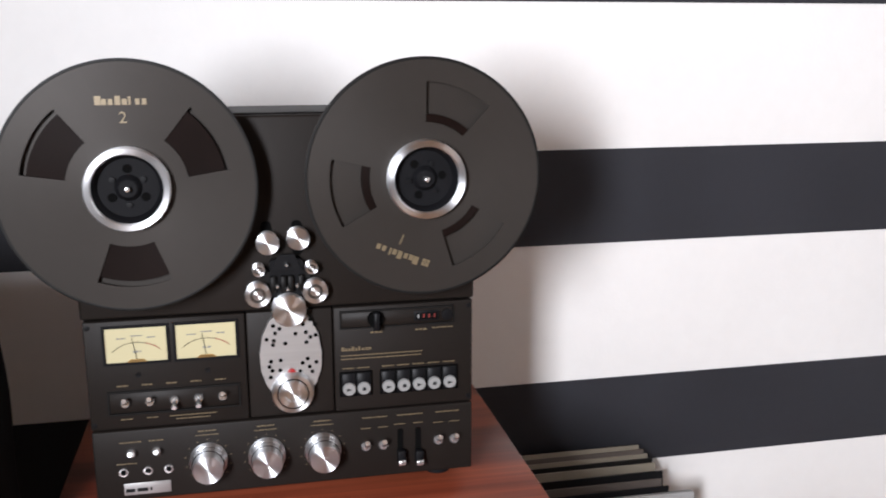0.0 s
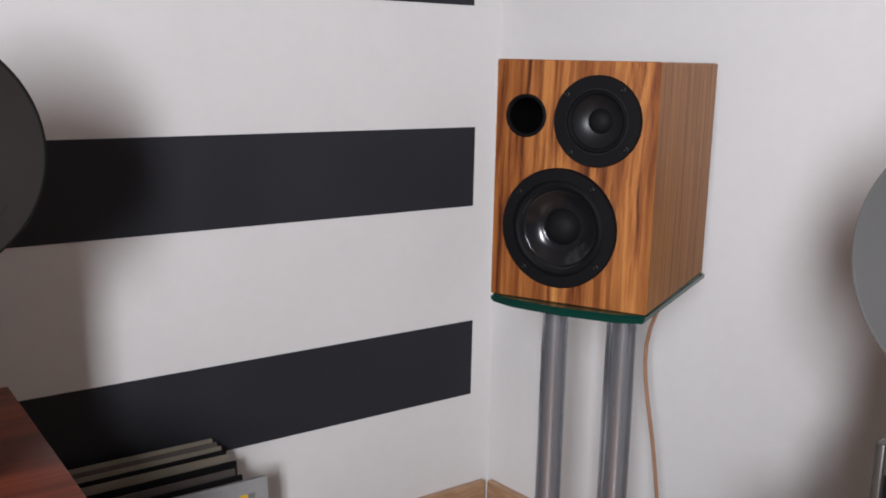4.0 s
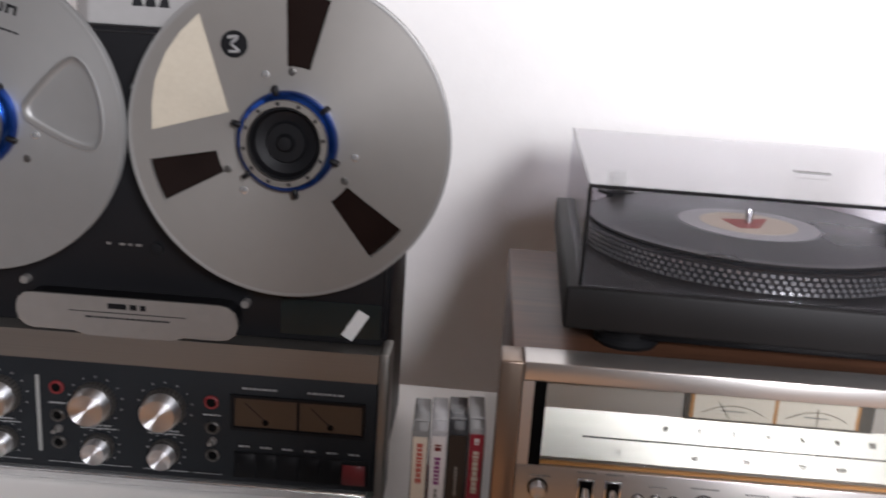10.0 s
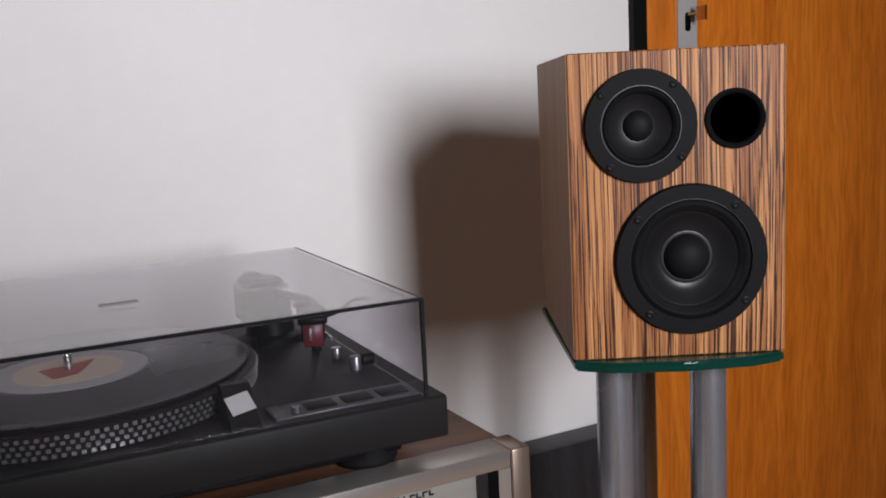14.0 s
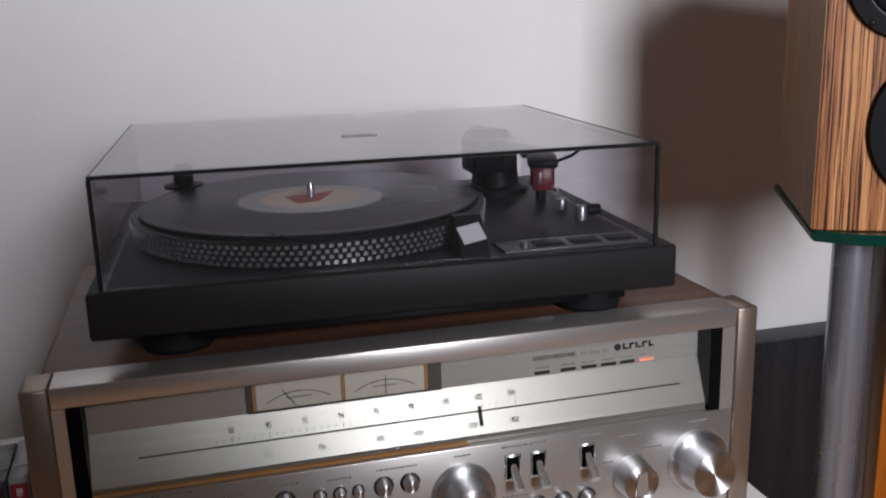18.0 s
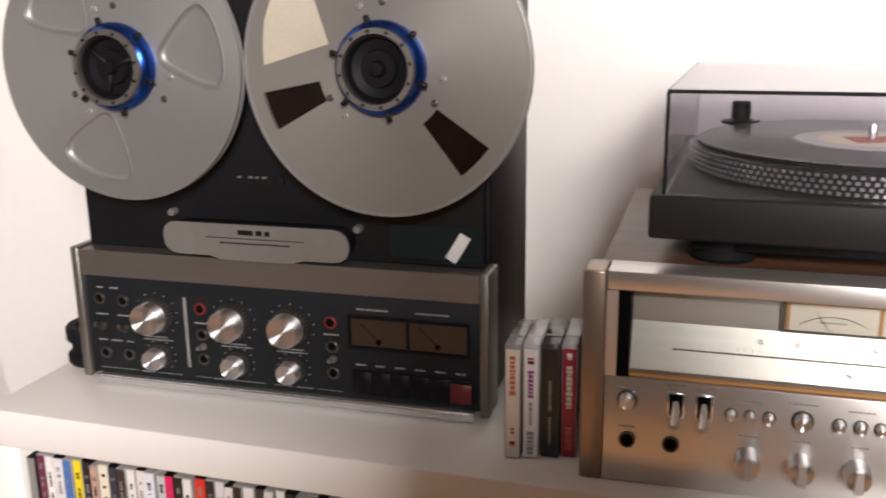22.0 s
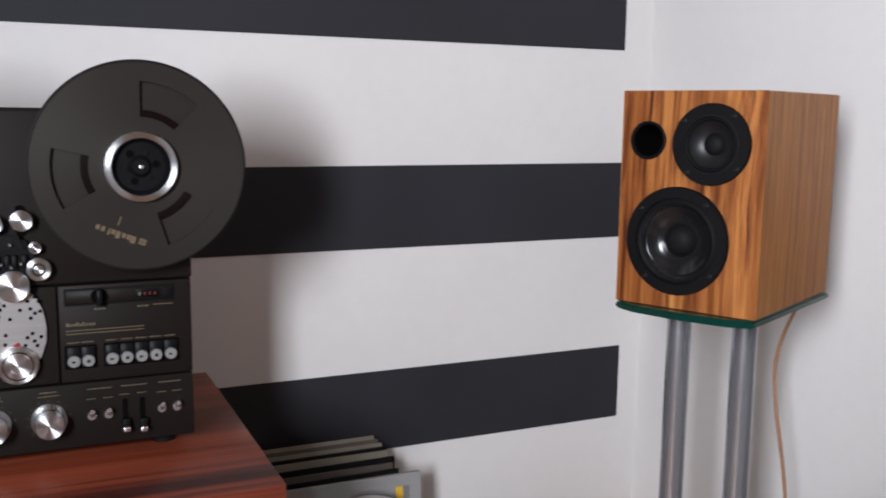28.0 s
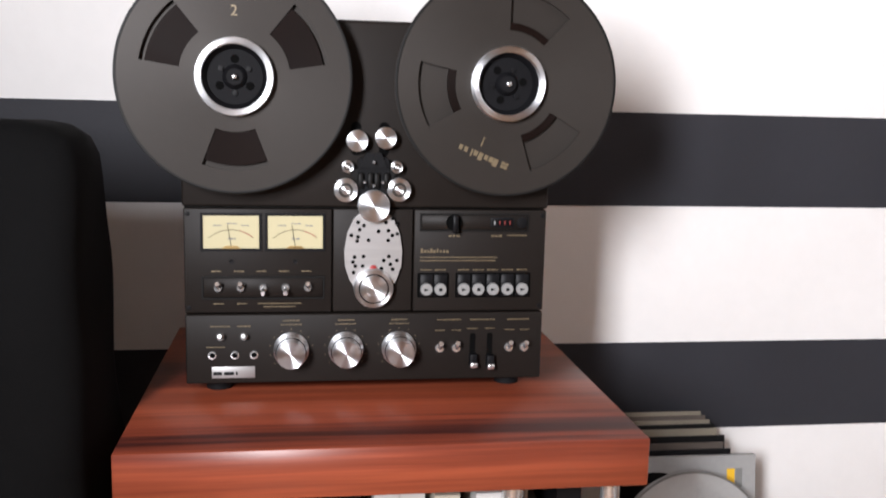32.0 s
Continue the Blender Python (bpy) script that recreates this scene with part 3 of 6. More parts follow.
# door in the east wall
door = thing("door_1", EAST, "closed orange-brown veneered door with a key in its lock", "door", kind="structure")
bm = box(DOOR0 + 0.001, DOOR0 + 0.03, -0.012, 0.118, FLOOR, DOORTOP - 0.03)
box(DOOR1 - 0.03, DOOR1 - 0.001, -0.012, 0.118, FLOOR, DOORTOP - 0.03, bm=bm)
box(DOOR0 + 0.001, DOOR1 - 0.001, -0.012, 0.118, DOORTOP - 0.03, DOORTOP - 0.001, bm=bm)
part("door_frame", bm, DECKDARK, door, "dark narrow steel door frame")
part("door_leaf", box(DOOR0 + 0.033, DOOR1 - 0.033, -0.004, 0.036, FLOOR + 0.006, DOORTOP - 0.034, 0.003), DOORWOOD, door)
plx = DOOR0 + 0.125
lock = part("lock_plate", slab(rounded(plx - 0.022, plx + 0.022, 1.00, 1.24, 0.004), -0.0075, -0.004), PEARL, door, "grey metal lock plate")
part("keyhole", slab(rounded(plx - 0.006, plx + 0.006, 1.072, 1.104, 0.005), -0.0085, -0.0075), VOID, lock)
bm = lathe([(0.0, 0.0), (0.003, 0.0), (0.003, 0.022), (0.0, 0.022)], plx, 1.10, -0.008, 10)
slab(rounded(plx - 0.002, plx + 0.002, 1.088, 1.112, 0.001), -0.052, -0.030, bm)
part("key", bm, BRASS, lock, "small key left in the lock")
bm = lathe([(0.0, 0.0), (0.011, 0.0), (0.011, 0.03), (0.009, 0.05), (0.0, 0.05)], plx, 1.19, -0.0075, 16)
box(plx - 0.004, plx + 0.115, -0.064, -0.046, 1.182, 1.198, bm=bm)
part("door_handle", bm, CHROME, lock)

# skirting
for ob in (part("baseboard", box(X1, 1.462, NORTH - 0.016, NORTH, FLOOR, 0.055, 0.003), SKIRT, None),):
    tagged(ob, "narrow light wooden baseboard", "baseboard", kind="structure")
ob = part("baseboard", box(0.016, DOOR0 - 0.002, -0.016, 0, FLOOR, 0.055, 0.003), SKIRT, None)
ob.matrix_world = EAST
tagged(ob, "narrow light wooden baseboard", "baseboard", kind="structure")


# ---- loudspeakers on their stands ----
def driver(cx, cz, r, parent, name, cap, label, cone=CONE):
    """Round driver: flange with four screws, rubber roll, cone and dust cap."""
    inner = 0.81 if cap else 0.72
    d = part(name, lathe([(r, 0.0), (r, 0.004), (r * 0.985, 0.006), (r * 0.80, 0.0065), (r * 0.785, 0.002), (r * 0.74, 0.0045), (r * 0.70, 0.0055), (r * 0.66, 0.003), (r * 0.63, -0.001)]
                         + [(r * (0.61 - 0.02 * j), -0.0019 - 0.0121 * math.sin(j / 15 * 1.57) + 0.00022 * (-1) ** j) for j in range(15)] + [(r * 0.30, -0.0140), (0, -0.0140)] if cap else
                         [(r, 0.0), (r, 0.004), (r * 0.985, 0.006), (r * 0.70, 0.0062), (r * 0.66, 0.002), (r * 0.62, 0.004), (r * 0.58, 0.001), (r * 0.44, -0.0055), (r * 0.30, -0.0090), (r * 0.27, -0.0093), (0, -0.0093)], cx, cz, 0, 56), cone if cap else CONEMATT, parent, label)
    part("dust_cap", lathe([(r * 0.31, -0.0137), (r * 0.285, -0.010), (r * 0.24, -0.005), (r * 0.16, -0.001), (r * 0.08, 0.0006), (0, 0.001)] if cap else
                           [(r * 0.28, -0.0090), (r * 0.25, -0.0060), (r * 0.20, -0.0030), (r * 0.12, -0.0010), (0, -0.0003)], cx, cz, 0, 32), RUBBER, d)
    part("flange", lathe([(r * 1.002, 0.0), (r * 1.002, 0.0045), (r * 0.985, 0.0072), (r * inner, 0.0072), (r * (inner - 0.01), 0.004)], cx, cz, 0, 56), FLANGE, d)
    k = inner - 0.02
    part("surround", lathe([(r * k, 0.003), (r * (k - 0.03), 0.0055), (r * (k - 0.06), 0.0068), (r * (k - 0.10), 0.0052), (r * (k - 0.125), 0.0025)], cx, cz, 0, 48), RUBBER, d)
    for k in range(4):
        a = radians(45 + 90 * k + 6)
        part("screw", lathe([(0.0038, 0.0), (0.0038, 0.001), (0.0022, 0.0016), (0.0, 0.0006)], cx + r * 0.9 * math.cos(a), cz + r * 0.9 * math.sin(a), -0.0072, 12), DECKDARK, d)
    return d


def cut(ob, bm):
    """Takes the solid bm, in the space of ob's parent, out of the mesh ob."""
    cutter = new("cutter", bpy.data.meshes.new("cutter"))
    bm.to_mesh(cutter.data)
    bm.free()
    cutter.parent = ob.parent
    mod = ob.modifiers.new("cut", "BOOLEAN")
    mod.object, mod.solver = cutter, "EXACT"
    bpy.context.view_layer.update()
    me = bpy.data.meshes.new_from_object(ob.evaluated_get(bpy.context.evaluated_depsgraph_get()))
    ob.modifiers.clear()
    ob.data = me
    me.name = ob.name
    for f in me.polygons:
        f.use_smooth = False
    bpy.data.objects.remove(cutter)


def cut_round(ob, holes):
    """Round openings, each (x, z, radius, depth), cut into the front of a box."""
    bm = bmesh.new()
    for x, z, r, d in holes:
        lathe([(0, 0.01), (r, 0.01), (r, -d), (0, -d)], x, z, 0, 48, bm=bm)
    cut(ob, bm)


def loudspeaker(m, wide, tall, deep, tw, port, wf, veneer, side, cone, label):
    sp = thing("loudspeaker", m, label, "loudspeaker", "pair of loudspeakers")
    body = part("cabinet", box(0, wide, 0, deep, 0, tall, 0.0012, 1), veneer, sp)
    cut_round(body, ((tw[0], tw[1], tw[2] * 0.78, 0.03), (wf[0], wf[1], wf[2] * 0.80, 0.05), (port[0], port[1], port[2] * 0.86, 0.12)))
    for x0, x1 in ((-0.0008, 0.0), (wide, wide + 0.0008)):
        part("side_veneer", box(x0, x1, 0.0012, deep - 0.001, 0.0012, tall - 0.0012), side, sp, "plainer veneer on the side")
    driver(tw[0], tw[1], tw[2], sp, "midrange", False, "small black driver")
    driver(wf[0], wf[1], wf[2], sp, "woofer", True, "large black woofer with a round cap", cone)
    p = part("port", lathe([(port[2], 0.0), (port[2], 0.003), (port[2] * 0.94, 0.004), (port[2] * 0.84, 0.002), (port[2] * 0.82, 0.0006)], port[0], port[1], 0, 40), FLANGE, sp, "round black bass port")
    part("port_tube", lathe([(port[2] * 0.83, 0.001), (port[2] * 0.82, -0.11), (0, -0.11)], port[0], port[1], 0, 32), VOID, p)
    return sp


def stand(m, wide, deep, poles, height, base, label):
    """Glass plate on three steel tubes over a black base; its top is z = 0."""
    st = thing("speaker_stand", m, label, "speaker stand", "pair of speaker stands")
    pts = [(0.0, 0.0), (wide * 0.16, -0.014), (wide * 0.5, -0.020), (wide * 0.84, -0.014), (wide, 0.0), (wide + 0.004, deep + 0.004), (-0.004, deep + 0.004)]
    b = plate(pts, -0.0105, 0.0)
    bmesh.ops.bevel(b, geom=[e for e in b.edges if abs(e.verts[0].co.z - e.verts[1].co.z) < 1e-6], offset=0.0025, segments=2, affect="EDGES")
    part("glass_plate", b, GLASSEDGE, st, "green-edged glass plate")
    for x, y, r in poles:
        t = part("tube", lathe([(0, -height + 0.025), (r, -height + 0.025), (r, -0.018), (0, -0.018)], x, 0, y, 32, "Z"), STEELTUBE, st)
        part("collar", lathe([(r * 0.8, -0.018), (r * 0.8, -0.0105), (0, -0.0105)], x, 0, y, 20, "Z"), BLACK, t)
    part("base_plate", box(base[0], base[1], base[2], base[3], -height, -height + 0.025, 0.003), BLACK, st, "black steel base plate")
    return st


def facing(x, y, z, dx, dy):
    """A pose whose x runs along (dx, dy)."""
    return pose(x, y, z, 0, 0, math.degrees(math.atan2(dy, dx)))


S1 = facing(0.9558, 0.9669, 0.6954, 0.4386, -0.8987)
loudspeaker(S1, 0.2015, 0.2944, 0.278, (0.131, 0.2246, 0.0535), (0.040, 0.2275, 0.026), (0.0885, 0.0935, 0.0735), TEAK, TEAKSIDE, CONE,
            "zebrano veneered two-way loudspeaker on a glass-topped stand")
stand(S1 @ pose(0, 0, -0.0005), 0.2015, 0.278, ((0.047, 0.110, 0.0176), (0.1315, 0.150, 0.0180), (0.098, 0.235, 0.0180)), 0.6999, (-0.10, 0.26, -0.05, 0.475),
            "speaker stand of silver tubes with a glass top on the floor")
S2 = facing(1.1593, -0.7320, 0.7138, -0.3852, -0.9228)
loudspeaker(S2, 0.2058, 0.2963, 0.252, (0.068, 0.226, 0.0535), (0.158, 0.229, 0.0285), (0.1145, 0.096, 0.0735), ZEBRA, ZEBRASIDE, CONESATIN,
            "zebrano veneered two-way loudspeaker in front of the door")
stand(S2 @ pose(0, 0, -0.0005), 0.2058, 0.252, ((0.047, 0.050, 0.0185), (0.145, 0.050, 0.0185), (0.100, 0.175, 0.0185)), 0.7183, (-0.03, 0.24, -0.02, 0.27),
      "speaker stand of silver tubes with a glass top on the floor")


# ---- reels ----
def reel(cx, cz, y, thing_m, flange, holes, tape_r, name, label, turn=0.0, edge=REELSILVER, R=0.1325):
    """A tape reel on its spindle: two flanges, tape pack, hub."""
    r = thing(name, thing_m @ pose(cx, y, cz), label, "tape reel", "reels on the tape decks")
    part("front_flange", polar_sheet(0.036, R, holes, 0, 0.0016, 0, 0, 120, turn), flange, r)
    part("back_flange", polar_sheet(0.036, R, [], 0.0085, 0.0100, 0, 0, 120, turn), flange, r)
    part("rim", lathe([(R, -0.0016), (R + 0.0003, -0.0008), (R, 0.0), (R - 0.002, 0.0003), (R - 0.003, 0.0001)], 0, 0, 0, 120), edge, r)
    if tape_r:
        part("tape_pack", lathe([(0.036, -0.002), (tape_r, -0.002), (tape_r, -0.0083), (0.036, -0.0083)], 0, 0, 0, 80), TAPE, r, "brown tape wound on the hub")
    return r


# ---- dark open-reel deck on the rosewood table ----
def toggle(x, z, parent, tilt=-25, size=1.0, y=0.0, mat=CHROME):
    t = part("toggle_switch", lathe([(0.006 * size, 0), (0.006 * size, 0.002), (0.0045 * size, 0.004), (0, 0.004)], x, z, y, 18), mat, parent)
    b = lathe([(0.0022 * size, 0.0), (0.0036 * size, 0.013 * size), (0.0030 * size, 0.0145 * size), (0, 0.0145 * size)], 0, 0, 0, 14)
    b.transform(pose(x, y - 0.003, z, tilt, 0, 0))
    part("lever", b, mat, t)
    return t


DECK = pose(0.1715, 1.150, 0.5135)
deck = thing("reel_tape_deck", DECK, "dark grey open-reel tape deck on the rosewood table", "tape deck")
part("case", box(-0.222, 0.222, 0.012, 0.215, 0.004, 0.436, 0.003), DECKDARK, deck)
part("transport_plate", box(-0.2235, 0.2235, 0, 0.012, 0.2185, 0.440, 0.003), DECKGREY, deck)
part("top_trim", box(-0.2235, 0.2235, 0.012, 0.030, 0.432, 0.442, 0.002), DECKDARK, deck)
part("meter_panel", box(-0.2215, -0.046, -0.001, 0.012, 0.0885, 0.2165, 0.0015), DECKGREY, deck)
part("centre_panel", box(-0.0445, 0.0535, 0.001, 0.012, 0.0885, 0.2165, 0.0015), DECKGREY, deck)
part("control_panel", box(0.055, 0.2215, -0.001, 0.012, 0.0885, 0.2165, 0.0015), DECKGREY, deck)
part("lower_panel", box(-0.2215, 0.2215, -0.002, 0.012, 0.0, 0.0865, 0.002), DECKGREY, deck)
for x in (-0.217, -0.052, 0.060, 0.217):
    for z in (0.095, 0.210):
        if abs(x) > 0.1:
            part("panel_screw", lathe([(0.003, 0), (0.003, 0.0008), (0, 0.0012)], x, z, -0.001, 10), BLACK, deck)

def arc_scale(cx, cz, r, a0, a1, n, y, line, tick):
    """A printed meter scale: a thin arc with ticks that stand on it."""
    bm = bmesh.new()
    for k in range(n):
        a, b = radians(a0 + (a1 - a0) * k / n), radians(a0 + (a1 - a0) * (k + 1) / n)
        lo = [(cx + r * math.cos(w), cz + r * math.sin(w)) for w in (a, b)]
        hi = [(cx + (r + line) * math.cos(w), cz + (r + line) * math.sin(w)) for w in (b, a)]
        slab(lo + hi, y - 0.0003, y, bm)
        if k % 3 == 0:
            u, v = math.cos(a), math.sin(a)
            slab([(cx + r * u - 0.0002, cz + r * v), (cx + r * u + 0.0002, cz + r * v), (cx + (r + tick) * u + 0.0002, cz + (r + tick) * v), (cx + (r + tick) * u - 0.0002, cz + (r + tick) * v)], y - 0.0006, y - 0.0003, bm)
    return bm


for x0 in (-0.199, -0.123):
    m = part("vu_meter", frame_ring(x0 - 0.003, x0 + 0.069, 0.165, 0.211, 0.003, -0.003, 0.0), BLACK, deck)
    part("meter_face", box(x0, x0 + 0.066, -0.0016, -0.0011, 0.168, 0.208), METERFACE, m, "lit cream dial")
    part("scale", arc_scale(x0 + 0.033, 0.152, 0.0385, 132, 48, 22, -0.0017, 0.0005, 0.0016), DARKPRINT, m)
    part("red_scale", arc_scale(x0 + 0.033, 0.152, 0.0385, 74, 50, 9, -0.0018, 0.0008, 0.0016), REDPART, m, "red end of the scale")
    bars("dial_print", [(x0 + 0.012, x0 + 0.022, 0.196, 0.0013), (x0 + 0.028, x0 + 0.040, 0.1985, 0.0013), (x0 + 0.045, x0 + 0.054, 0.196, 0.0013), (x0 + 0.029, x0 + 0.038, 0.180, 0.0020)], -0.0017, GREYPRINT, m)
    part("needle", slab([(x0 + 0.0328, 0.170), (x0 + 0.0334, 0.170), (x0 + 0.0292, 0.1965), (x0 + 0.0287, 0.1965)], -0.0026, -0.0022), DARKPRINT, m)
    part("pivot_cover", slab([(x0 + 0.022, 0.168), (x0 + 0.044, 0.168), (x0 + 0.040, 0.1712), (x0 + 0.026, 0.1712)], -0.0032, -0.0016), BRASS, m)
    part("trim_screw", lathe([(0.003, 0), (0.003, 0.001), (0, 0.0006)], x0 + 0.033, 0.152, -0.001, 12), BLACK, deck)
part("switch_plate", box(-0.199, -0.057, -0.0022, -0.001, 0.108, 0.1315, 0.0004, 1), DECKGREY, deck)
part("switch_frame", frame_ring(-0.2015, -0.0545, 0.1055, 0.134, 0.0022, -0.0032, -0.001), DECKDARK, deck)
for k in range(5):
    toggle(-0.182 + 0.0268 * k, 0.120, deck, -35 if k in (0, 1, 4) else 20, 0.9, -0.003)
bars("small_print", [(-0.19 + 0.0268 * k, -0.178 + 0.0268 * k, 0.140, 0.0016) for k in range(5)] + [(-0.188, -0.176, 0.100, 0.0014), (-0.160, -0.148, 0.100, 0.0014), (-0.135, -0.082, 0.100, 0.0014), (-0.128, -0.09, 0.096, 0.0014)], -0.001, GOLDPRINT, deck)

# head block: tension arms, rollers, oval plate and capstan
for x, z, r, h in ((-0.017, 0.300, 0.0128, 0.020), (0.017, 0.304, 0.0128, 0.020), (-0.028, 0.269, 0.0072, 0.016), (0.031, 0.269, 0.0072, 0.016), (-0.030, 0.241, 0.0142, 0.018), (0.034, 0.242, 0.0142, 0.018)):
    g = part("tape_guide", lathe([(r * 0.9, 0), (r * 0.9, h * 0.25), (r * 0.6, h * 0.3), (r * 0.6, h * 0.72), (r, h * 0.76), (r, h * 0.97), (r * 0.95, h), (0, h)], x, z, 0, 32), TURNED, deck, "turned aluminium tape guide")
    if r > 0.0135 or r < 0.01:
        part("guide_ring", lathe([(r * 0.62, h), (r * 0.58, h + 0.0006), (r * 0.40, h + 0.0006), (r * 0.38, h)], x, z, 0, 28), KNOBDARK, g)
for x, z0, z1 in ((-0.0175, 0.300, 0.322), (0.0165, 0.300, 0.322)):
    part("arm_slot", slab(rounded(x - 0.006, x + 0.006, z0 - 0.018, z1, 0.0055), -0.0005, 0.0), VOID, deck)
hb = part("head_block", slab(rounded(-0.016, 0.022, 0.236, 0.280, 0.006), -0.012, 0.0), BLACK, deck, "black head block between the rollers")
for x in (-0.0125, -0.001, 0.007, 0.0185):
    part("head", box(x - 0.0032, x + 0.0032, -0.018, -0.012, 0.243, 0.262, 0.001, 1), DECKDARK, hb)
for x, z in ((-0.008, 0.251), (0.003, 0.247), (0.014, 0.251), (0.003, 0.275)):
    part("head_pin", lathe([(0.0020, 0), (0.0020, 0.006), (0.0015, 0.007), (0, 0.007)], x, z, -0.016, 12), CHROME, hb)
part("head_lever", slab([(-0.014, 0.268), (0.020, 0.268), (0.012, 0.286), (-0.006, 0.286)], -0.015, -0.012), BLACK, hb)
for sx, x in ((-1, -0.017), (1, 0.023)):
    part("head_wing", slab([(x, 0.252), (x + sx * 0.010, 0.262), (x + sx * 0.008, 0.270), (x - sx * 0.004, 0.264)], -0.010, -0.002), DECKDARK, hb)
bm = slab([(0.0045 + sx * a, z) for sx, pts in ((1, ((0.017, 0.212), (0.024, 0.206), (0.032, 0.188), (0.0355, 0.166), (0.0345, 0.147), (0.029, 0.130), (0.024, 0.122))),
                                              (-1, ((0.024, 0.122), (0.029, 0.130), (0.0345, 0.147), (0.0355, 0.166), (0.032, 0.188), (0.024, 0.206), (0.017, 0.212)))) for a, z in pts], -0.006, 0.001)
op = part("oval_plate", bm, HEADPLATE, deck, "pale oval head cover plate with dark screw holes")
random.seed(4)
bm = bmesh.new()
for px, pz in ((-0.019, 0.201), (-0.012, 0.197), (-0.017, 0.192), (-0.027, 0.185), (-0.019, 0.183), (-0.020, 0.178), (-0.006, 0.179), (0.006, 0.190), (0.015, 0.201), (0.023, 0.206), (0.028, 0.200), (0.018, 0.191), (0.023, 0.185),
               (0.029, 0.187), (0.018, 0.179), (-0.023, 0.158), (-0.012, 0.159), (-0.025, 0.152), (-0.013, 0.147), (-0.022, 0.147), (0.019, 0.159), (0.013, 0.154), (0.029, 0.154), (0.021, 0.149), (0.024, 0.143), (0.010, 0.144), (-0.024, 0.139)):
    lathe([(0.0024, 0.0), (0.0024, 0.0004), (0, 0.0004)], 0.0045 + px, pz, -0.006, 10, bm=bm)
tagged(part("plate_holes", bm, VOID, op), kind="stuff")
part("red_lamp", lathe([(0.0042, 0), (0.0042, 0.002), (0, 0.003)], 0.0045, 0.1445, -0.006, 16), REDPART, op)
part("pinch_cap", lathe([(0.0192, 0.0), (0.0192, 0.016), (0.0182, 0.018), (0, 0.018)], 0.004, 0.222, -0.004, 48), TURNED, deck, "turned aluminium pinch roller cap")
cp = part("capstan", lathe([(0.0243, 0.0), (0.0243, 0.010), (0.0225, 0.013), (0, 0.013)], 0.005, 0.120, -0.002, 48), TURNED, deck, "turned aluminium capstan disc")
part("capstan_groove", lathe([(0.0185, 0.0132), (0.0170, 0.0132)], 0.005, 0.120, -0.002, 40), VOID, cp)
part("capstan_ring", lathe([(0.0165, 0.013), (0.0155, 0.0155), (0.0095, 0.0155), (0.0085, 0.0132)], 0.005, 0.120, -0.002, 40), TURNED, cp)

# right panel: counter strip and keys
part("counter_strip", box(0.064, 0.197, -0.003, -0.001, 0.192, 0.210, 0.0006, 1), DECKGREY, deck)
part("strip_frame", frame_ring(0.062, 0.199, 0.190, 0.212, 0.0018, -0.0036, -0.001), DECKDARK, deck)
sk = part("speed_knob", lathe([(0.0098, 0), (0.0092, 0.006), (0, 0.006)], 0.104, 0.201, -0.003, 28), VOID, deck, "black speed switch")
part("grip", box(0.1005, 0.1075, -0.018, -0.009, 0.190, 0.2120, 0.001, 1), BLACK, sk)
ct = part("tape_counter", box(0.150, 0.180, -0.0042, -0.003, 0.195, 0.2075, 0.0006), BLACK, deck, "four-digit tape counter")
for k in range(4):
    part("digit_wheel", box(0.1525 + 0.0065 * k, 0.1575 + 0.0065 * k, -0.0048, -0.0042, 0.1975, 0.205), VOID, ct)
    part("digit", box(0.1540 + 0.0065 * k, 0.1560 + 0.0065 * k, -0.0051, -0.0048, 0.1990, 0.2035), WHITEPRINT if k < 1 else COUNTERRED, ct)
part("reset_button", lathe([(0.007, 0), (0.0068, 0.002), (0, 0.003)], 0.190, 0.201, -0.003, 20), BLACK, deck)
bars("small_print", [(0.098, 0.112, 0.184, 0.0022), (0.152, 0.166, 0.184, 0.0022), (0.172, 0.198, 0.185, 0.0014)], -0.001, GOLDPRINT, deck)
bm = bmesh.new()
for k in range(9):
    box(0.0635 + 0.0040 * k, 0.0664 + 0.0040 * k - 0.0008 * (k in (5, 6)), -0.0016, -0.001, 0.1628, 0.1660 + 0.0018 * (k in (0, 3, 5)), bm=bm)
tagged(part("maker_mark", bm, GOLDPRINT, deck), kind="stuff")
bars("model_print", [(0.063, 0.160, 0.1570, 0.0014), (0.063, 0.158, 0.1528, 0.0014)], -0.001, GOLDPRINT, deck)
for x0, x1, keys in ((0.060, 0.099, (0.071, 0.0885)), (0.108, 0.2035, (0.118, 0.1365, 0.1550, 0.1735, 0.1925))):
    kb = part("key_block", box(x0, x1, -0.004, -0.001, 0.1065, 0.1375, 0.001), VOID, deck)
    for i, x in enumerate(keys):
        b = part("transport_key", lathe([(0.0078, 0), (0.0078, 0.003), (0.0070, 0.0042), (0, 0.0045)], x, 0.1175, -0.0055, 24), KEYGREY, kb, "round pale transport key")
        mark = slab(((x - 0.003, 0.1155), (x + 0.003, 0.1175), (x - 0.003, 0.1195)), -0.0104, -0.0099) if i % 2 == 0 else box(x - 0.002, x + 0.002, -0.0104, -0.0099, 0.1155, 0.1195)
        part("key_mark", mark, DARKPRINT, b)
        part("key_body", box(x - 0.0082, x + 0.0082, -0.0060, -0.004, 0.1080, 0.1362, 0.0006, 1), BLACK, kb)
bars("small_print", [(x - 0.007, x + 0.007, 0.1412, 0.0015) for x in (0.071, 0.0885, 0.118, 0.1365, 0.155, 0.1735, 0.1925)], -0.001, GOLDPRINT, deck)

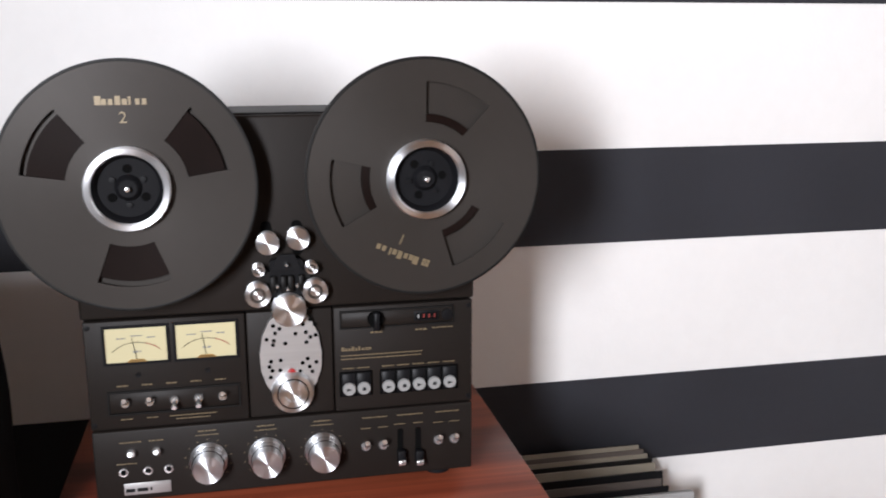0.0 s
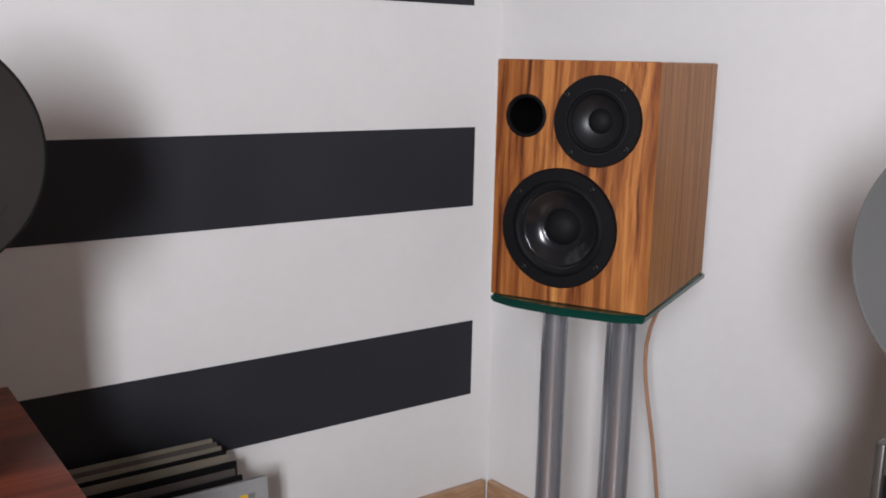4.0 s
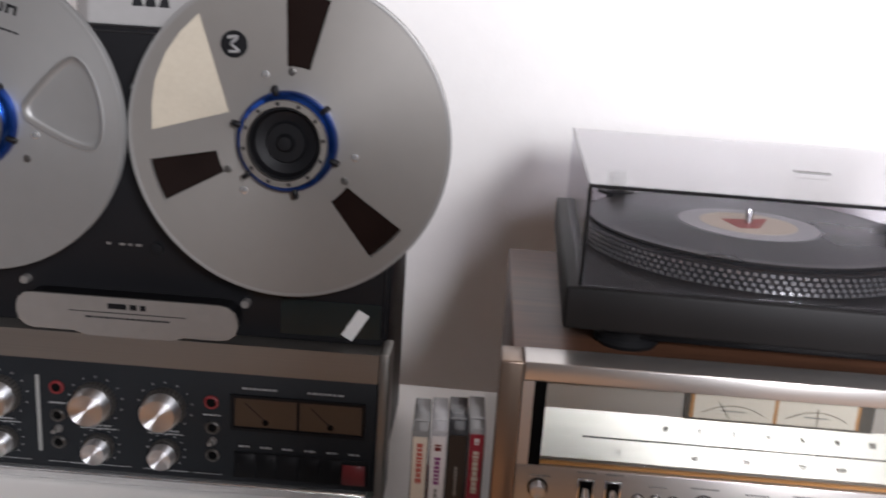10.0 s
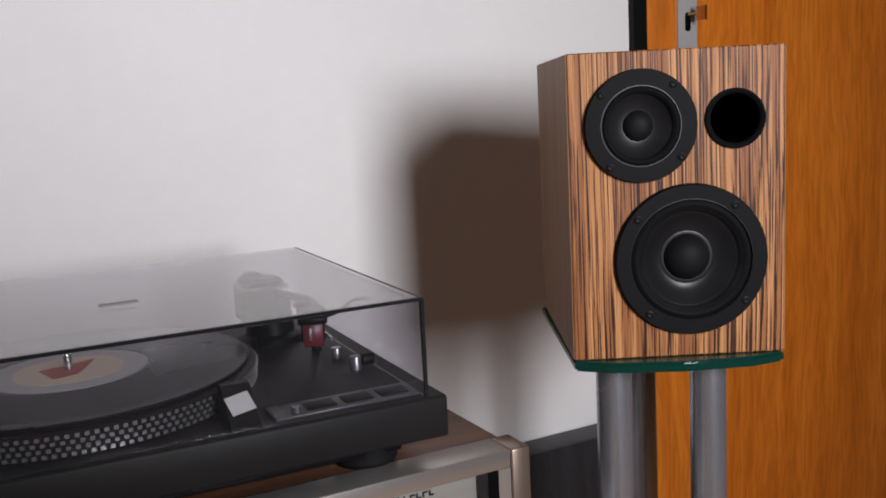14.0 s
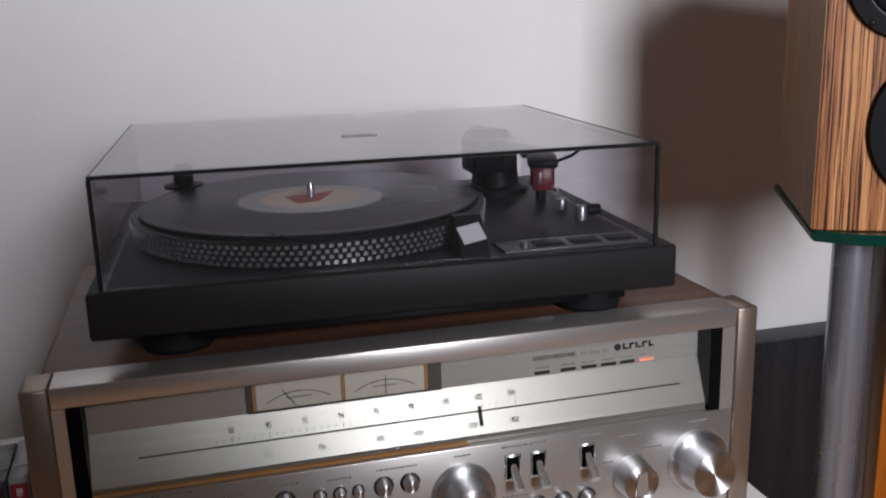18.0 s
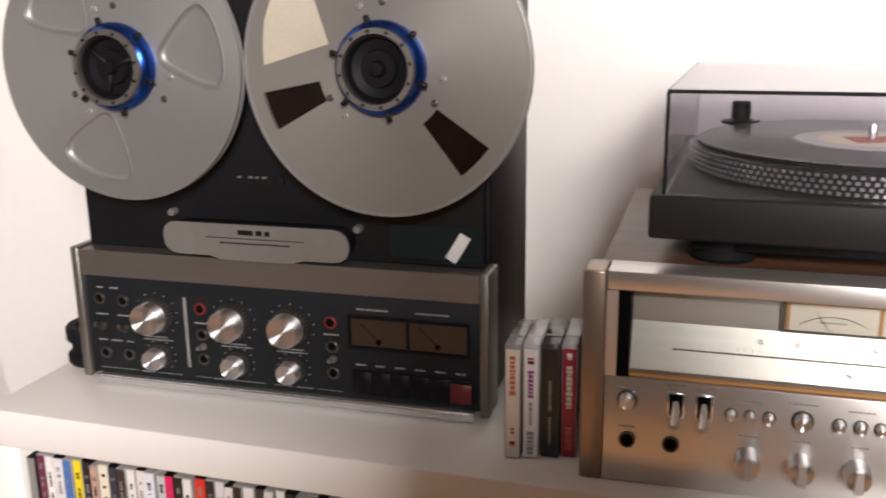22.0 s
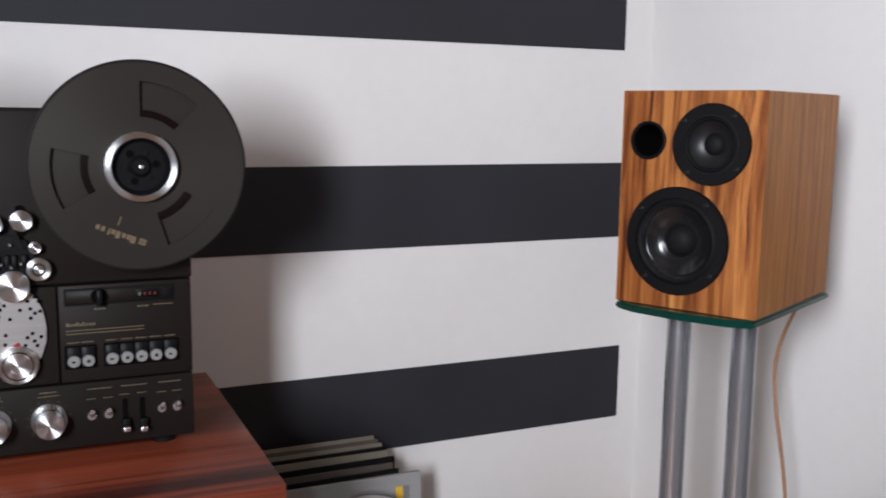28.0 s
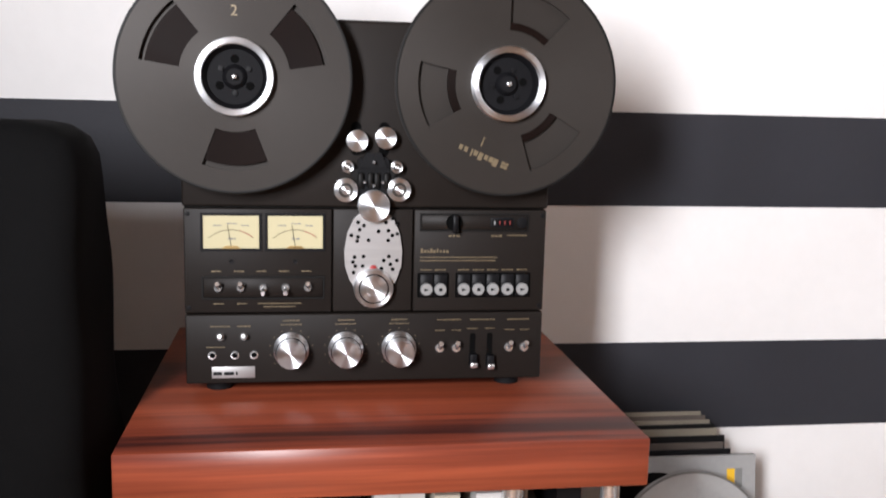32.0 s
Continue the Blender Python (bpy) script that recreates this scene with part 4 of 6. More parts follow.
# lower panel
toggle(-0.180, 0.059, deck, -20, 0.9, -0.002)
toggle(-0.152, 0.059, deck, -20, 0.9, -0.002)
for x in (-0.190, -0.163, -0.140):
    j = part("jack_socket", lathe([(0.0052, 0), (0.0052, 0.002), (0.0032, 0.0022), (0.0030, 0.0008)], x, 0.036, -0.002, 20), CHROME, deck)
    part("socket_hole", lathe([(0.0032, 0.0009), (0, 0.0009)], x, 0.036, -0.002, 14), VOID, j)
pl = part("maker_plate", box(-0.191, -0.139, -0.003, -0.002, 0.007, 0.0215, 0.0004), HEADPLATE, deck, "small silver maker's plate")
bars("plate_print", [(-0.189, -0.160, 0.013, 0.004)], -0.003, DARKPRINT, pl)
for x in (-0.095, -0.028, 0.038):
    k = part("level_knob", lathe([(0.0215, 0.0), (0.0215, 0.006), (0.0207, 0.008), (0.0196, 0.0085), (0.0196, 0.0150), (0.0188, 0.0165), (0, 0.0165)], x, 0.042, -0.002, 48), TURNED, deck, "stepped turned aluminium knob")
    part("groove", lathe([(0.0199, 0.0090), (0.0199, 0.0100)], x, 0.042, -0.002, 40), VOID, k)
    part("cap", lathe([(0.0176, 0.0166), (0.0174, 0.0280), (0.0166, 0.0300), (0, 0.0300)], x, 0.042, -0.002, 48), TURNED, k)
    part("cap_groove", lathe([(0.0188, 0.0168), (0.0178, 0.0168)], x, 0.042, -0.002, 40), VOID, k)
    bm = bmesh.new()
    for j in range(11):
        a = radians(220 - 26 * j)
        box(x + 0.0262 * math.cos(a) - 0.0006, x + 0.0262 * math.cos(a) + 0.0006, -0.0026, -0.002, 0.0415 + 0.0262 * math.sin(a) - 0.0006, 0.0415 + 0.0262 * math.sin(a) + 0.0006, bm=bm)
    tagged(part("scale_ticks", bm, GOLDPRINT, deck), kind="stuff")
    bars("small_print", [(x - 0.010, x + 0.010, 0.0785, 0.0016), (x - 0.013, x + 0.013, 0.0735, 0.0012)], -0.002, GOLDPRINT, deck)
for x in (0.090, 0.111, 0.179, 0.199):
    toggle(x, 0.041, deck, -40, 1.0, -0.002)
for x, z in ((0.132, 0.028), (0.154, 0.026)):
    part("slider_slot", slab(rounded(x - 0.0035, x + 0.0035, 0.018, 0.060, 0.003), -0.0026, -0.002), VOID, deck)
    sl = part("slider_knob", box(x - 0.0048, x + 0.0048, -0.014, -0.0026, z - 0.010, z + 0.007, 0.0015), BLACK, deck)
    part("slider_tip", box(x - 0.0046, x + 0.0046, -0.018, -0.0142, z - 0.010, z - 0.003, 0.0012, 1), CHROME, sl)
bars("small_print", [(0.086, 0.116, 0.0775, 0.0015), (0.128, 0.160, 0.0775, 0.0015), (0.176, 0.204, 0.0775, 0.0015), (0.084, 0.096, 0.064, 0.0012), (0.105, 0.117, 0.064, 0.0012), (0.125, 0.138, 0.066, 0.0012),
                     (0.148, 0.160, 0.066, 0.0012), (0.173, 0.185, 0.064, 0.0012), (0.193, 0.205, 0.064, 0.0012), (-0.192, -0.168, 0.072, 0.0014), (-0.160, -0.144, 0.072, 0.0014), (-0.197, -0.175, 0.046, 0.0013)], -0.002, GOLDPRINT, deck)
for x in (-0.185, 0.185):
    for y in (0.035, 0.19):
        part("foot", lathe([(0, -0.0145), (0.016, -0.0145), (0.018, 0.004), (0, 0.004)], x, 0, y, 24, "Z"), RUBBER, deck)

# its two reels
TW = [(a - 21, a + 21, 0.062, 0.106) for a in (30, 150, 270)]
for nm, x, turn, tape, lab in (("tape_reel", -0.157, 0, 0.100, "dark grey metal reel full of brown tape on the deck"), ("tape_reel", 0.1575, 158, 0.071, "dark grey metal reel with little tape on the deck")):
    r = reel(x, 0.3705, -0.040, DECK, REELDARK, TW, tape, nm, lab, turn, DECKDARK)
    part("hub_ring", lathe([(0.0435, -0.002), (0.0435, 0.012), (0.0425, 0.0135), (0.0375, 0.0135), (0.0362, 0.012), (0.0362, -0.002)], 0, 0, 0, 64), TURNED, r, "bright silver hub ring")
    hub = part("hub", lathe([(0.0362, 0.0075), (0.034, 0.0055), (0.031, -0.003), (0.014, -0.003), (0.011, 0.003), (0.009, 0.0045), (0, 0.0045)], 0, 0, 0, 56), FLANGE, r, "black three-pointed hub")
    for k in range(3):
        a = radians(90 + 120 * k + turn)
        part("hub_hole", lathe([(0.0048, -0.0026), (0.0044, -0.0022), (0, -0.0027)], 0.0195 * math.cos(a), 0.020 * math.sin(a), 0, 14), VOID, hub)
        part("hub_rib", lathe([(0.003, -0.003), (0.003, 0.000), (0, 0.0002)], 0.018 * math.cos(a + 1.05), 0.018 * math.sin(a + 1.05), 0, 10), BLACK, hub)
    part("spindle", lathe([(0.0032, 0.0045), (0.0026, 0.012), (0, 0.013)], 0, 0, 0, 18), CHROME, hub)
    part("spindle_shaft", lathe([(0.034, -0.0398), (0.034, -0.0102), (0, -0.0102)], 0, 0, 0, 32), BLACK, r)
    m = pose(0, -0.0007, 0, 90, 0, 0) @ pose(0, 0, 0, 0, 0, turn) @ pose(0, 0.089, 0)
    b = bmesh.new()
    for k, (w0, up) in enumerate(((0.0062, 0.0030), (0.0050, 0), (0.0044, 0), (0.0052, 0.0030), (0.0052, 0), (0.0022, 0.0024), (0.0044, 0), (0.0044, 0))):
        x0 = -0.0265 + 0.0066 * k
        box(x0, x0 + w0, -0.0032, 0.0030 + up, 0, 0.0004, bm=b)
    if turn > 1:
        for q in (0, 1):
            box(-0.0395 + 0.0045 * q, -0.0356 + 0.0045 * q, -0.0040, -0.0004, 0, 0.0004, bm=b)
            box(-0.0395 + 0.0045 * q, -0.0356 + 0.0045 * q, 0.0002, 0.0040, 0, 0.0004, bm=b)
    b.transform(m)
    tagged(part("maker_mark", b, GOLDPRINT, r), kind="stuff")
    lettering("reel_number", "2" if turn < 1 else "1", 0.017, m @ pose(0, -0.0165, 0), GOLDPRINT, r)

# ---- rosewood table, records below and beside it ----
table = thing("rack_table", pose(0.185, 0.962, FLOOR), "low rack with a glossy red-brown rosewood top", "table")
part("tabletop", box(-0.288, 0.288, 0, 0.54, 0.4480, 0.5030, 0.0010, 1), ROSEWOOD, table)
for x in (-0.265, 0.245):
    for y in (0.02, 0.48):
        part("post", lathe([(0.011, 0.06), (0.011, 0.448)], x + 0.01, 0, y + 0.01, 24, "Z"), CHROME, table)
part("post", lathe([(0.013, 0.06), (0.013, 0.448)], 0.142, 0, 0.035, 24, "Z"), CHROME, table)
part("lower_shelf", box(-0.29, 0.29, 0.0, 0.52, 0.035, 0.060, 0.002), ROSEWOOD, table)
for x in (-0.26, 0.26):
    for y in (0.03, 0.49):
        part("foot", lathe([(0, 0), (0.018, 0), (0.018, 0.035), (0, 0.035)], x, 0, y, 20, "Z"), RUBBER, table)
random.seed(11)
xx = -0.23
while xx < 0.235:
    t = random.choice((0.004, 0.006, 0.012, 0.03))
    c = random.choice((WHITEPAPER, CARDGREY, WHITEPAPER, CREAMPAPER, BLACK))
    ob = thing("record_sleeve", pose(0.185 + xx, 0.985, FLOOR + 0.0605), "record in a card sleeve standing in the rack", "record", "records in the rack")
    part("sleeve", box(0, t - 0.0008, 0.02 + random.uniform(0, 0.02), 0.335, 0, 0.365 if t > 0.02 else 0.315), c, ob)
    xx += t

random.seed(5)
for k in range(9):
    back = k < 5
    c = (DARKCREAM, PADGREY, DARKCREAM, DECKDARK, DARKCREAM, BLACK, PADGREY, BLACK, CARDGREY)[k]
    y = 1.583 - (0.008 * k if k < 5 else 0.054 + 0.018 * (k - 5))
    lean = -7
    ob = thing("record_sleeve", pose(0.500 + random.uniform(-0.006, 0.006) + (0.004 * k if k < 5 else 0.018 if k < 8 else 0.05), y - 0.04, FLOOR + 0.0008 * k, lean, 0, 0), "record in a card sleeve leaning on the wall" if k < 8 else "pale silver record box leaning on the records",
               "record", "records leaning on the wall")
    part("sleeve", box(0, 0.315, 0, 0.004 if k < 8 else 0.012, 0, 0.316 - 0.006 * k, 0.0008, 1), c, ob)
    if k == 8:
        part("sticker", box(0.262, 0.276, -0.0008, 0, 0.215, 0.245), glow("yellow_sticker", (0.85, 0.50, 0.03), 0.0), ob, "yellow sticker")
        part("sticker", box(0.278, 0.290, -0.0008, 0, 0.212, 0.245), GREYPRINT, ob, "grey sticker")
        part("printed_disc", lathe([(0.098, 0), (0.098, 0.0006), (0, 0.0006)], 0.13, 0.145, 0, 48), BLACK, ob)
r = reel(0, 0, 0, pose(0.735, 1.400, FLOOR + 0.1345, -9, 0, 0), CARDGREY, [(a - 26, a + 26, 0.055, 0.105) for a in (60, 180, 300)], 0, "tape_reel", "empty pale metal tape reel leaning on the records")
part("hub_ring", lathe([(0.042, -0.009), (0.042, 0.001), (0.036, 0.001), (0.036, -0.009)], 0, 0, 0, 48), REELSILVER, r)

# ---- black armchair beside the table ----
chair = thing("armchair", pose(-0.122, 1.000, FLOOR), "black upholstered armchair with a puffy back", "armchair")


def cushion(x0, x1, y0, y1, z0, z1, puff, seed, n=4.5):
    """A stuffed cushion: a box rounded on all sides, with soft dents."""
    bm = bmesh.new()
    bmesh.ops.create_cube(bm, size=2)
    bmesh.ops.subdivide_edges(bm, edges=bm.edges[:], cuts=15, use_grid_fill=True)
    mid, half = Vector(((x0 + x1) / 2, (y0 + y1) / 2, (z0 + z1) / 2)), Vector(((x1 - x0) / 2, (y1 - y0) / 2, (z1 - z0) / 2))
    for v in bm.verts:
        u = v.co
        u = u / (abs(u.x) ** n + abs(u.y) ** n + abs(u.z) ** n) ** (1 / n)
        p = mid + Vector((u.x * half.x, u.y * half.y, u.z * half.z))
        v.co = p + noise.noise_vector(p * 6 + Vector((seed, 0, 0))) * puff
    for f in bm.faces:
        f.smooth = True
    return bm


part("backrest", cushion(-0.48, -0.012, -0.02, 0.20, 0.34, 0.838, 0.014, 1, 9.0), FABRIC, chair)
part("seat", cushion(-0.49, 0.005, -0.03, 0.24, 0.08, 0.42, 0.010, 9), FABRIC, chair)
for x in (-0.46, -0.05):
    for y in (0.03, 0.18):
        part("leg", lathe([(0, 0), (0.015, 0), (0.02, 0.14), (0, 0.14)], x, 0, y, 14, "Z"), BLACK, chair)


# ---- white shelf unit along the east wall ----
SH = facing(0.9600, 0.5490, FLOOR, 0.0700, -0.9975)
TOPZ = 0.492
shelf = thing("shelf_unit", SH, "low white shelf unit filled with music discs", "shelf")
SL, SD = 1.215, 0.39
part("top_board", box(0, SL, 0, SD, TOPZ - 0.040, TOPZ, 0.0015), SHELFWHITE, shelf)
part("side_panel", box(0, 0.038, 0.0, SD, 0.0, TOPZ - 0.0405, 0.001), SHELFWHITE, shelf)
part("side_panel", box(SL - 0.038, SL, 0.0, SD, 0.0, TOPZ - 0.0405, 0.001), SHELFWHITE, shelf)
part("divider", box(0.5995, 0.6155, 0.005, SD, 0.038, TOPZ - 0.0405), SHELFWHITE, shelf)
part("bottom_board", box(0.0385, SL - 0.0385, 0.0, SD, 0.0, 0.038), SHELFWHITE, shelf)
for x0, x1 in ((0.0385, 0.599), (0.616, SL - 0.0385)):
    for z in (0.172, 0.319):
        part("inner_board", box(x0, x1, 0.02, SD, z - 0.012, z), SHELFWHITE, shelf)
part("back_panel", box(0.0385, SL - 0.0385, SD - 0.004, SD, 0.0385, TOPZ - 0.0405), SHELFWHITE, shelf)

SPINES = {}


def spine_mat(c):
    if c not in SPINES:
        SPINES[c] = Mat("spine_paper", c, 0.3).mottle(0.06, 30.0, 0.05).m
    return SPINES[c]


PALE, NEAR, MID = (0.70, 0.68, 0.66), (0.62, 0.60, 0.62), (0.30, 0.29, 0.28)
TONES = [(0.20, 0.20, 0.19), (0.12, 0.03, 0.055), PALE, NEAR, (0.055, 0.14, 0.36), (0.72, 0.56, 0.02), (0.02, 0.02, 0.02), (0.42, 0.27, 0.22), (0.66, 0.62, 0.50), (0.03, 0.035, 0.05), (0.045, 0.03, 0.025),
         PALE, (0.66, 0.62, 0.60), (0.66, 0.68, 0.76), (0.50, 0.52, 0.53), (0.62, 0.02, 0.10), (0.02, 0.02, 0.02), PALE, (0.62, 0.04, 0.025), (0.025, 0.02, 0.02), NEAR, PALE, (0.03, 0.025, 0.02), PALE, (0.05, 0.04, 0.04),
         (0.6, 0.58, 0.55), PALE, (0.02, 0.02, 0.025), NEAR]


def disc_case(m, c, thick, tall, ink, label, group, seed, deep=0.140):
    """A jewel case: clear body with a printed spine."""
    ob = thing("disc_case", m, label, "music disc", group)
    part("case", box(0, thick, 0.0012, deep, 0, tall), CARDGREY if seed % 3 else BLACK, ob)
    sp = part("spine", box(0.0006, thick - 0.0006, 0, 0.0012, 0.001, tall - 0.001), spine_mat(c), ob)
    rnd = random.Random(seed)
    z, b = tall - 0.008 - rnd.random() * 0.01, bmesh.new()
    while z > 0.02:
        h = rnd.uniform(0.0012, 0.0034)
        if rnd.random() < 0.8:
            w = thick * rnd.uniform(0.22, 0.38)
            box(thick / 2 - w / 2, thick / 2 + w / 2, -0.0003, 0, z - h, z, bm=b)
        z -= h + 0.0010 + (0.006 if rnd.random() < 0.12 else 0)
    tagged(part("spine_print", b, ink, sp), kind="stuff")
    return ob


random.seed(21)
for row, z in enumerate((0.3195, 0.1725)):
    for bay in ((0.0395, 0.5985), (0.6165, 1.176)):
        x, k = bay[0] + 0.002, 0
        while x < bay[1] - 0.02:
            if row and k % 4:
                x += 0.0105
                k += 1
                continue
            c = TONES[k % len(TONES)] if bay[0] < 0.1 else random.choice(TONES)
            th = (0.0098, 0.0098, 0.0098, 0.012, 0.0098)[k % 5] if not row else 0.0415
            ink = WHITEPRINT if sum(c) < 0.9 else (DARKPRINT if k % 3 else GREYPRINT)
            tall = 0.1245 if k % 7 else 0.121
            disc_case(SH @ pose(x, 0.004 + random.uniform(0, 0.005), z), c, th, tall, ink, "plastic music disc case on the white shelf", "discs in the shelf", k + 40 * row)
            x += th + 0.0007
            k += 1

# four cassette cases standing on top, between the machines
PURPLE = Mat("purple_print", (0.20, 0.05, 0.16), 0.6).m
CD4 = facing(1.0380, 0.0125, TOPZ + FLOOR + 0.0005, 0.12, -0.99)


def cassette(m, spine, shell, thick, runs, label):
    """A cassette case on end: tinted clear shell, hinge lip, printed card; runs are strips (z0, z1, width, ink) down the spine."""
    tall, deep = 0.1085, 0.070
    ob = thing("cassette_case", m, label, "music cassette", "cassettes on the shelf top")
    shell_mat = Mat("tinted_clear_plastic", shell, 0.12).mottle(0.08, 25.0, 0.05).m
    part("case", box(0, thick, 0.0014, deep, 0, tall, 0.0007, 1), shell_mat, ob)
    part("hinge_lip", box(0.0008, thick - 0.0008, 0.020, 0.024, tall - 0.0002, tall + 0.0008), shell_mat, ob)
    sp = part("spine", box(0.0010, thick - 0.0010, 0, 0.0014, 0.0012, tall - 0.0050), spine_mat(spine), ob)
    rnd = random.Random(round(thick * 1e5) + len(runs))
    for z0, z1, wide, ink in runs:
        b, z = bmesh.new(), z1
        while z > z0:
            h = min(z - z0, rnd.uniform(0.0016, 0.0042))
            w = thick * wide * rnd.uniform(0.75, 1.0)
            box(thick / 2 - w / 2, thick / 2 + w / 2, -0.0002, 0, z - h, z, bm=b)
            z -= h + 0.0009
        tagged(part("spine_print", b, ink, sp), kind="stuff")
    return ob


cassette(CD4, (0.56, 0.51, 0.43), (0.20, 0.20, 0.195), 0.0142, ((0.060, 0.098, 0.40, PALERED), (0.012, 0.017, 0.42, REDPART), (0.024, 0.030, 0.30, PALERED)), "cream spined music cassette case standing on the shelf")
cassette(CD4 @ pose(0.0155, 0.004, 0), (0.60, 0.59, 0.59), (0.42, 0.42, 0.43), 0.0142, ((0.090, 0.096, 0.44, DARKRED), (0.058, 0.084, 0.40, PURPLE), (0.032, 0.054, 0.24, GREYPRINT), (0.004, 0.026, 0.50, GREYPRINT)), "white spined music cassette case standing on the shelf")
cassette(CD4 @ pose(0.0308, 0.008, 0), (0.012, 0.012, 0.013), (0.045, 0.045, 0.048), 0.0165, ((0.046, 0.074, 0.16, GREYPRINT), (0.014, 0.040, 0.14, GREYPRINT)), "black spined music cassette case standing on the shelf")
cassette(CD4 @ pose(0.0483, 0.012, 0), (0.22, 0.012, 0.030), (0.30, 0.30, 0.30), 0.0142, ((0.094, 0.100, 0.34, WHITEPAPER), (0.048, 0.088, 0.40, CREAMPAPER), (0.008, 0.030, 0.46, PALERED)), "dark red spined music cassette case standing on the shelf")
part("red_cap", lathe([(0, 0), (0.011, 0), (0.012, 0.02), (0.009, 0.028), (0, 0.028)], 0, 0, 0, 20, "Z"), REDPART, None)
ob = bpy.data.objects["red_cap"]
ob.matrix_world = facing(1.125, 0.012, TOPZ + FLOOR + 0.0003, 1, 0)
tagged(ob, "small red plastic cap standing behind the cassette cases", "cap")

# ---- silver open-reel deck ----
RV = facing(1.0513, 0.4943, TOPZ + FLOOR + 0.0005, 0.0936, -0.9956)
rv = thing("reel_tape_deck", RV @ Matrix.Diagonal((1, 1, 0.965, 1)), "black and silver open-reel tape deck on the white shelf", "tape deck")
part("case", box(0.006, 0.446, 0.030, 0.205, 0.012, 0.4375, 0.003), BLACKGREY, rv)
part("transport_plate", box(0.010, 0.442, 0.018, 0.030, 0.158, 0.433, 0.002), BLACKGREY, rv)
part("control_panel", box(0.010, 0.442, 0.002, 0.030, 0.014, 0.1275, 0.001), SLATE, rv)
part("silver_band", slab([(0.010, 0.1285), (0.442, 0.1285), (0.442, 0.1570), (0.010, 0.1570)], -0.002, 0.030), SILVERBAND, rv, "brushed silver band")
for x0, x1 in ((0.0, 0.0095), (0.4425, 0.452)):
    part("side_trim", box(x0, x1, -0.004, 0.034, 0.010, 0.160, 0.002), SILVERBAND, rv)
part("bottom_bar", box(0.016, 0.436, -0.003, 0.020, 0.003, 0.013, 0.002), CHROME, rv)
for x in (0.04, 0.41):
    for y in (0.05, 0.18):
        part("foot", lathe([(0, -0.0003), (0.012, -0.0003), (0.012, 0.012), (0, 0.012)], x, 0, y, 16, "Z"), RUBBER, rv)

def deck_knob(x, z, r, deep, name, label):
    """A turned knob with a milled foot, a bright waist and a coned face."""
    k = part(name, lathe([(r, 0.0), (r, deep * 0.40), (r * 0.95, deep * 0.46), (r * 0.90, deep * 0.46)], x, z, 0.002, 44), KNOBDARK, rv, label)
    part("cap", lathe([(r * 0.93, deep * 0.44), (r * 0.90, deep * 0.90), (r * 0.82, deep), (r * 0.30, deep * 0.97), (0, deep * 0.955)], x, z, 0.002, 44), TURNED, k)
    bm = bmesh.new()
    for j in range(30):
        a = 2 * math.pi * j / 30
        box(x + r * math.cos(a) - 0.0006, x + r * math.cos(a) + 0.0006, 0.002 - deep * 0.36, 0.0016, z + r * math.sin(a) - 0.0006, z + r * math.sin(a) + 0.0006, bm=bm)
    tagged(part("milling", bm, SILVERBAND, k), kind="stuff")


for x in (0.093, 0.182, 0.247):
    deck_knob(x, 0.088, 0.0190, 0.024, "level_knob", "turned aluminium knob")
for x in (0.094, 0.185, 0.247):
    deck_knob(x, 0.041, 0.0128, 0.020, "small_knob", "small turned aluminium knob")
bm = bmesh.new()
for cx, cz, r in [(x, 0.088, 0.0250) for x in (0.093, 0.182, 0.247)] + [(x, 0.041, 0.0178) for x in (0.094, 0.185, 0.247)]:
    for k in range(11):
        a = radians(225 - 27 * k)
        px, pz = cx + r * math.cos(a), cz + r * 0.96 * math.sin(a)
        box(px - 0.0006, px + 0.0006, 0.0014, 0.002, pz - 0.0007, pz + 0.0007, bm=bm)
tagged(part("scale_ticks", bm, WHITEPRINT, rv), kind="stuff")
for x, z, col in ((0.027, 0.102, 0), (0.055, 0.101, 0), (0.028, 0.039, 0), (0.057, 0.039, 0), (0.146, 0.099, 1), (0.146, 0.070, 0), (0.146, 0.042, 0), (0.290, 0.096, 1), (0.291, 0.070, 0), (0.291, 0.041, 0)):
    j = part("jack_socket" if not col else "record_button", lathe([(0.0068, 0), (0.0068, 0.0022), (0.0046, 0.0028), (0.0044, 0.0010)], x, z, 0.002, 22), DARKRED if col else KNOBDARK, rv)
    part("socket_hole" if not col else "button_cap", lathe([(0.0046, 0.0012 + 0.001 * col), (0, 0.0012 + 0.0014 * col)], x, z, 0.002, 14), VOID, j)
for x, z in ((0.027, 0.070), (0.055, 0.069)):
    toggle(x, z, rv, -30, 0.85, 0.002, KNOBDARK)
for x, z in ((0.146, 0.056), (0.291, 0.056)):
    toggle(x, z, rv, -10, 0.65, 0.002, COVERMETAL)
part("divider_strip", box(0.1265, 0.1295, 0.0008, 0.002, 0.031, 0.110), GREYPRINT, rv)
BROWNMETER = Mat("unlit_brown_meter", (0.030, 0.020, 0.014), 0.3).mottle(0.1, 20.0).m
mt = part("meter_window", frame_ring(0.308, 0.432, 0.070, 0.106, 0.0028, -0.001, 0.002), BLACK, rv)
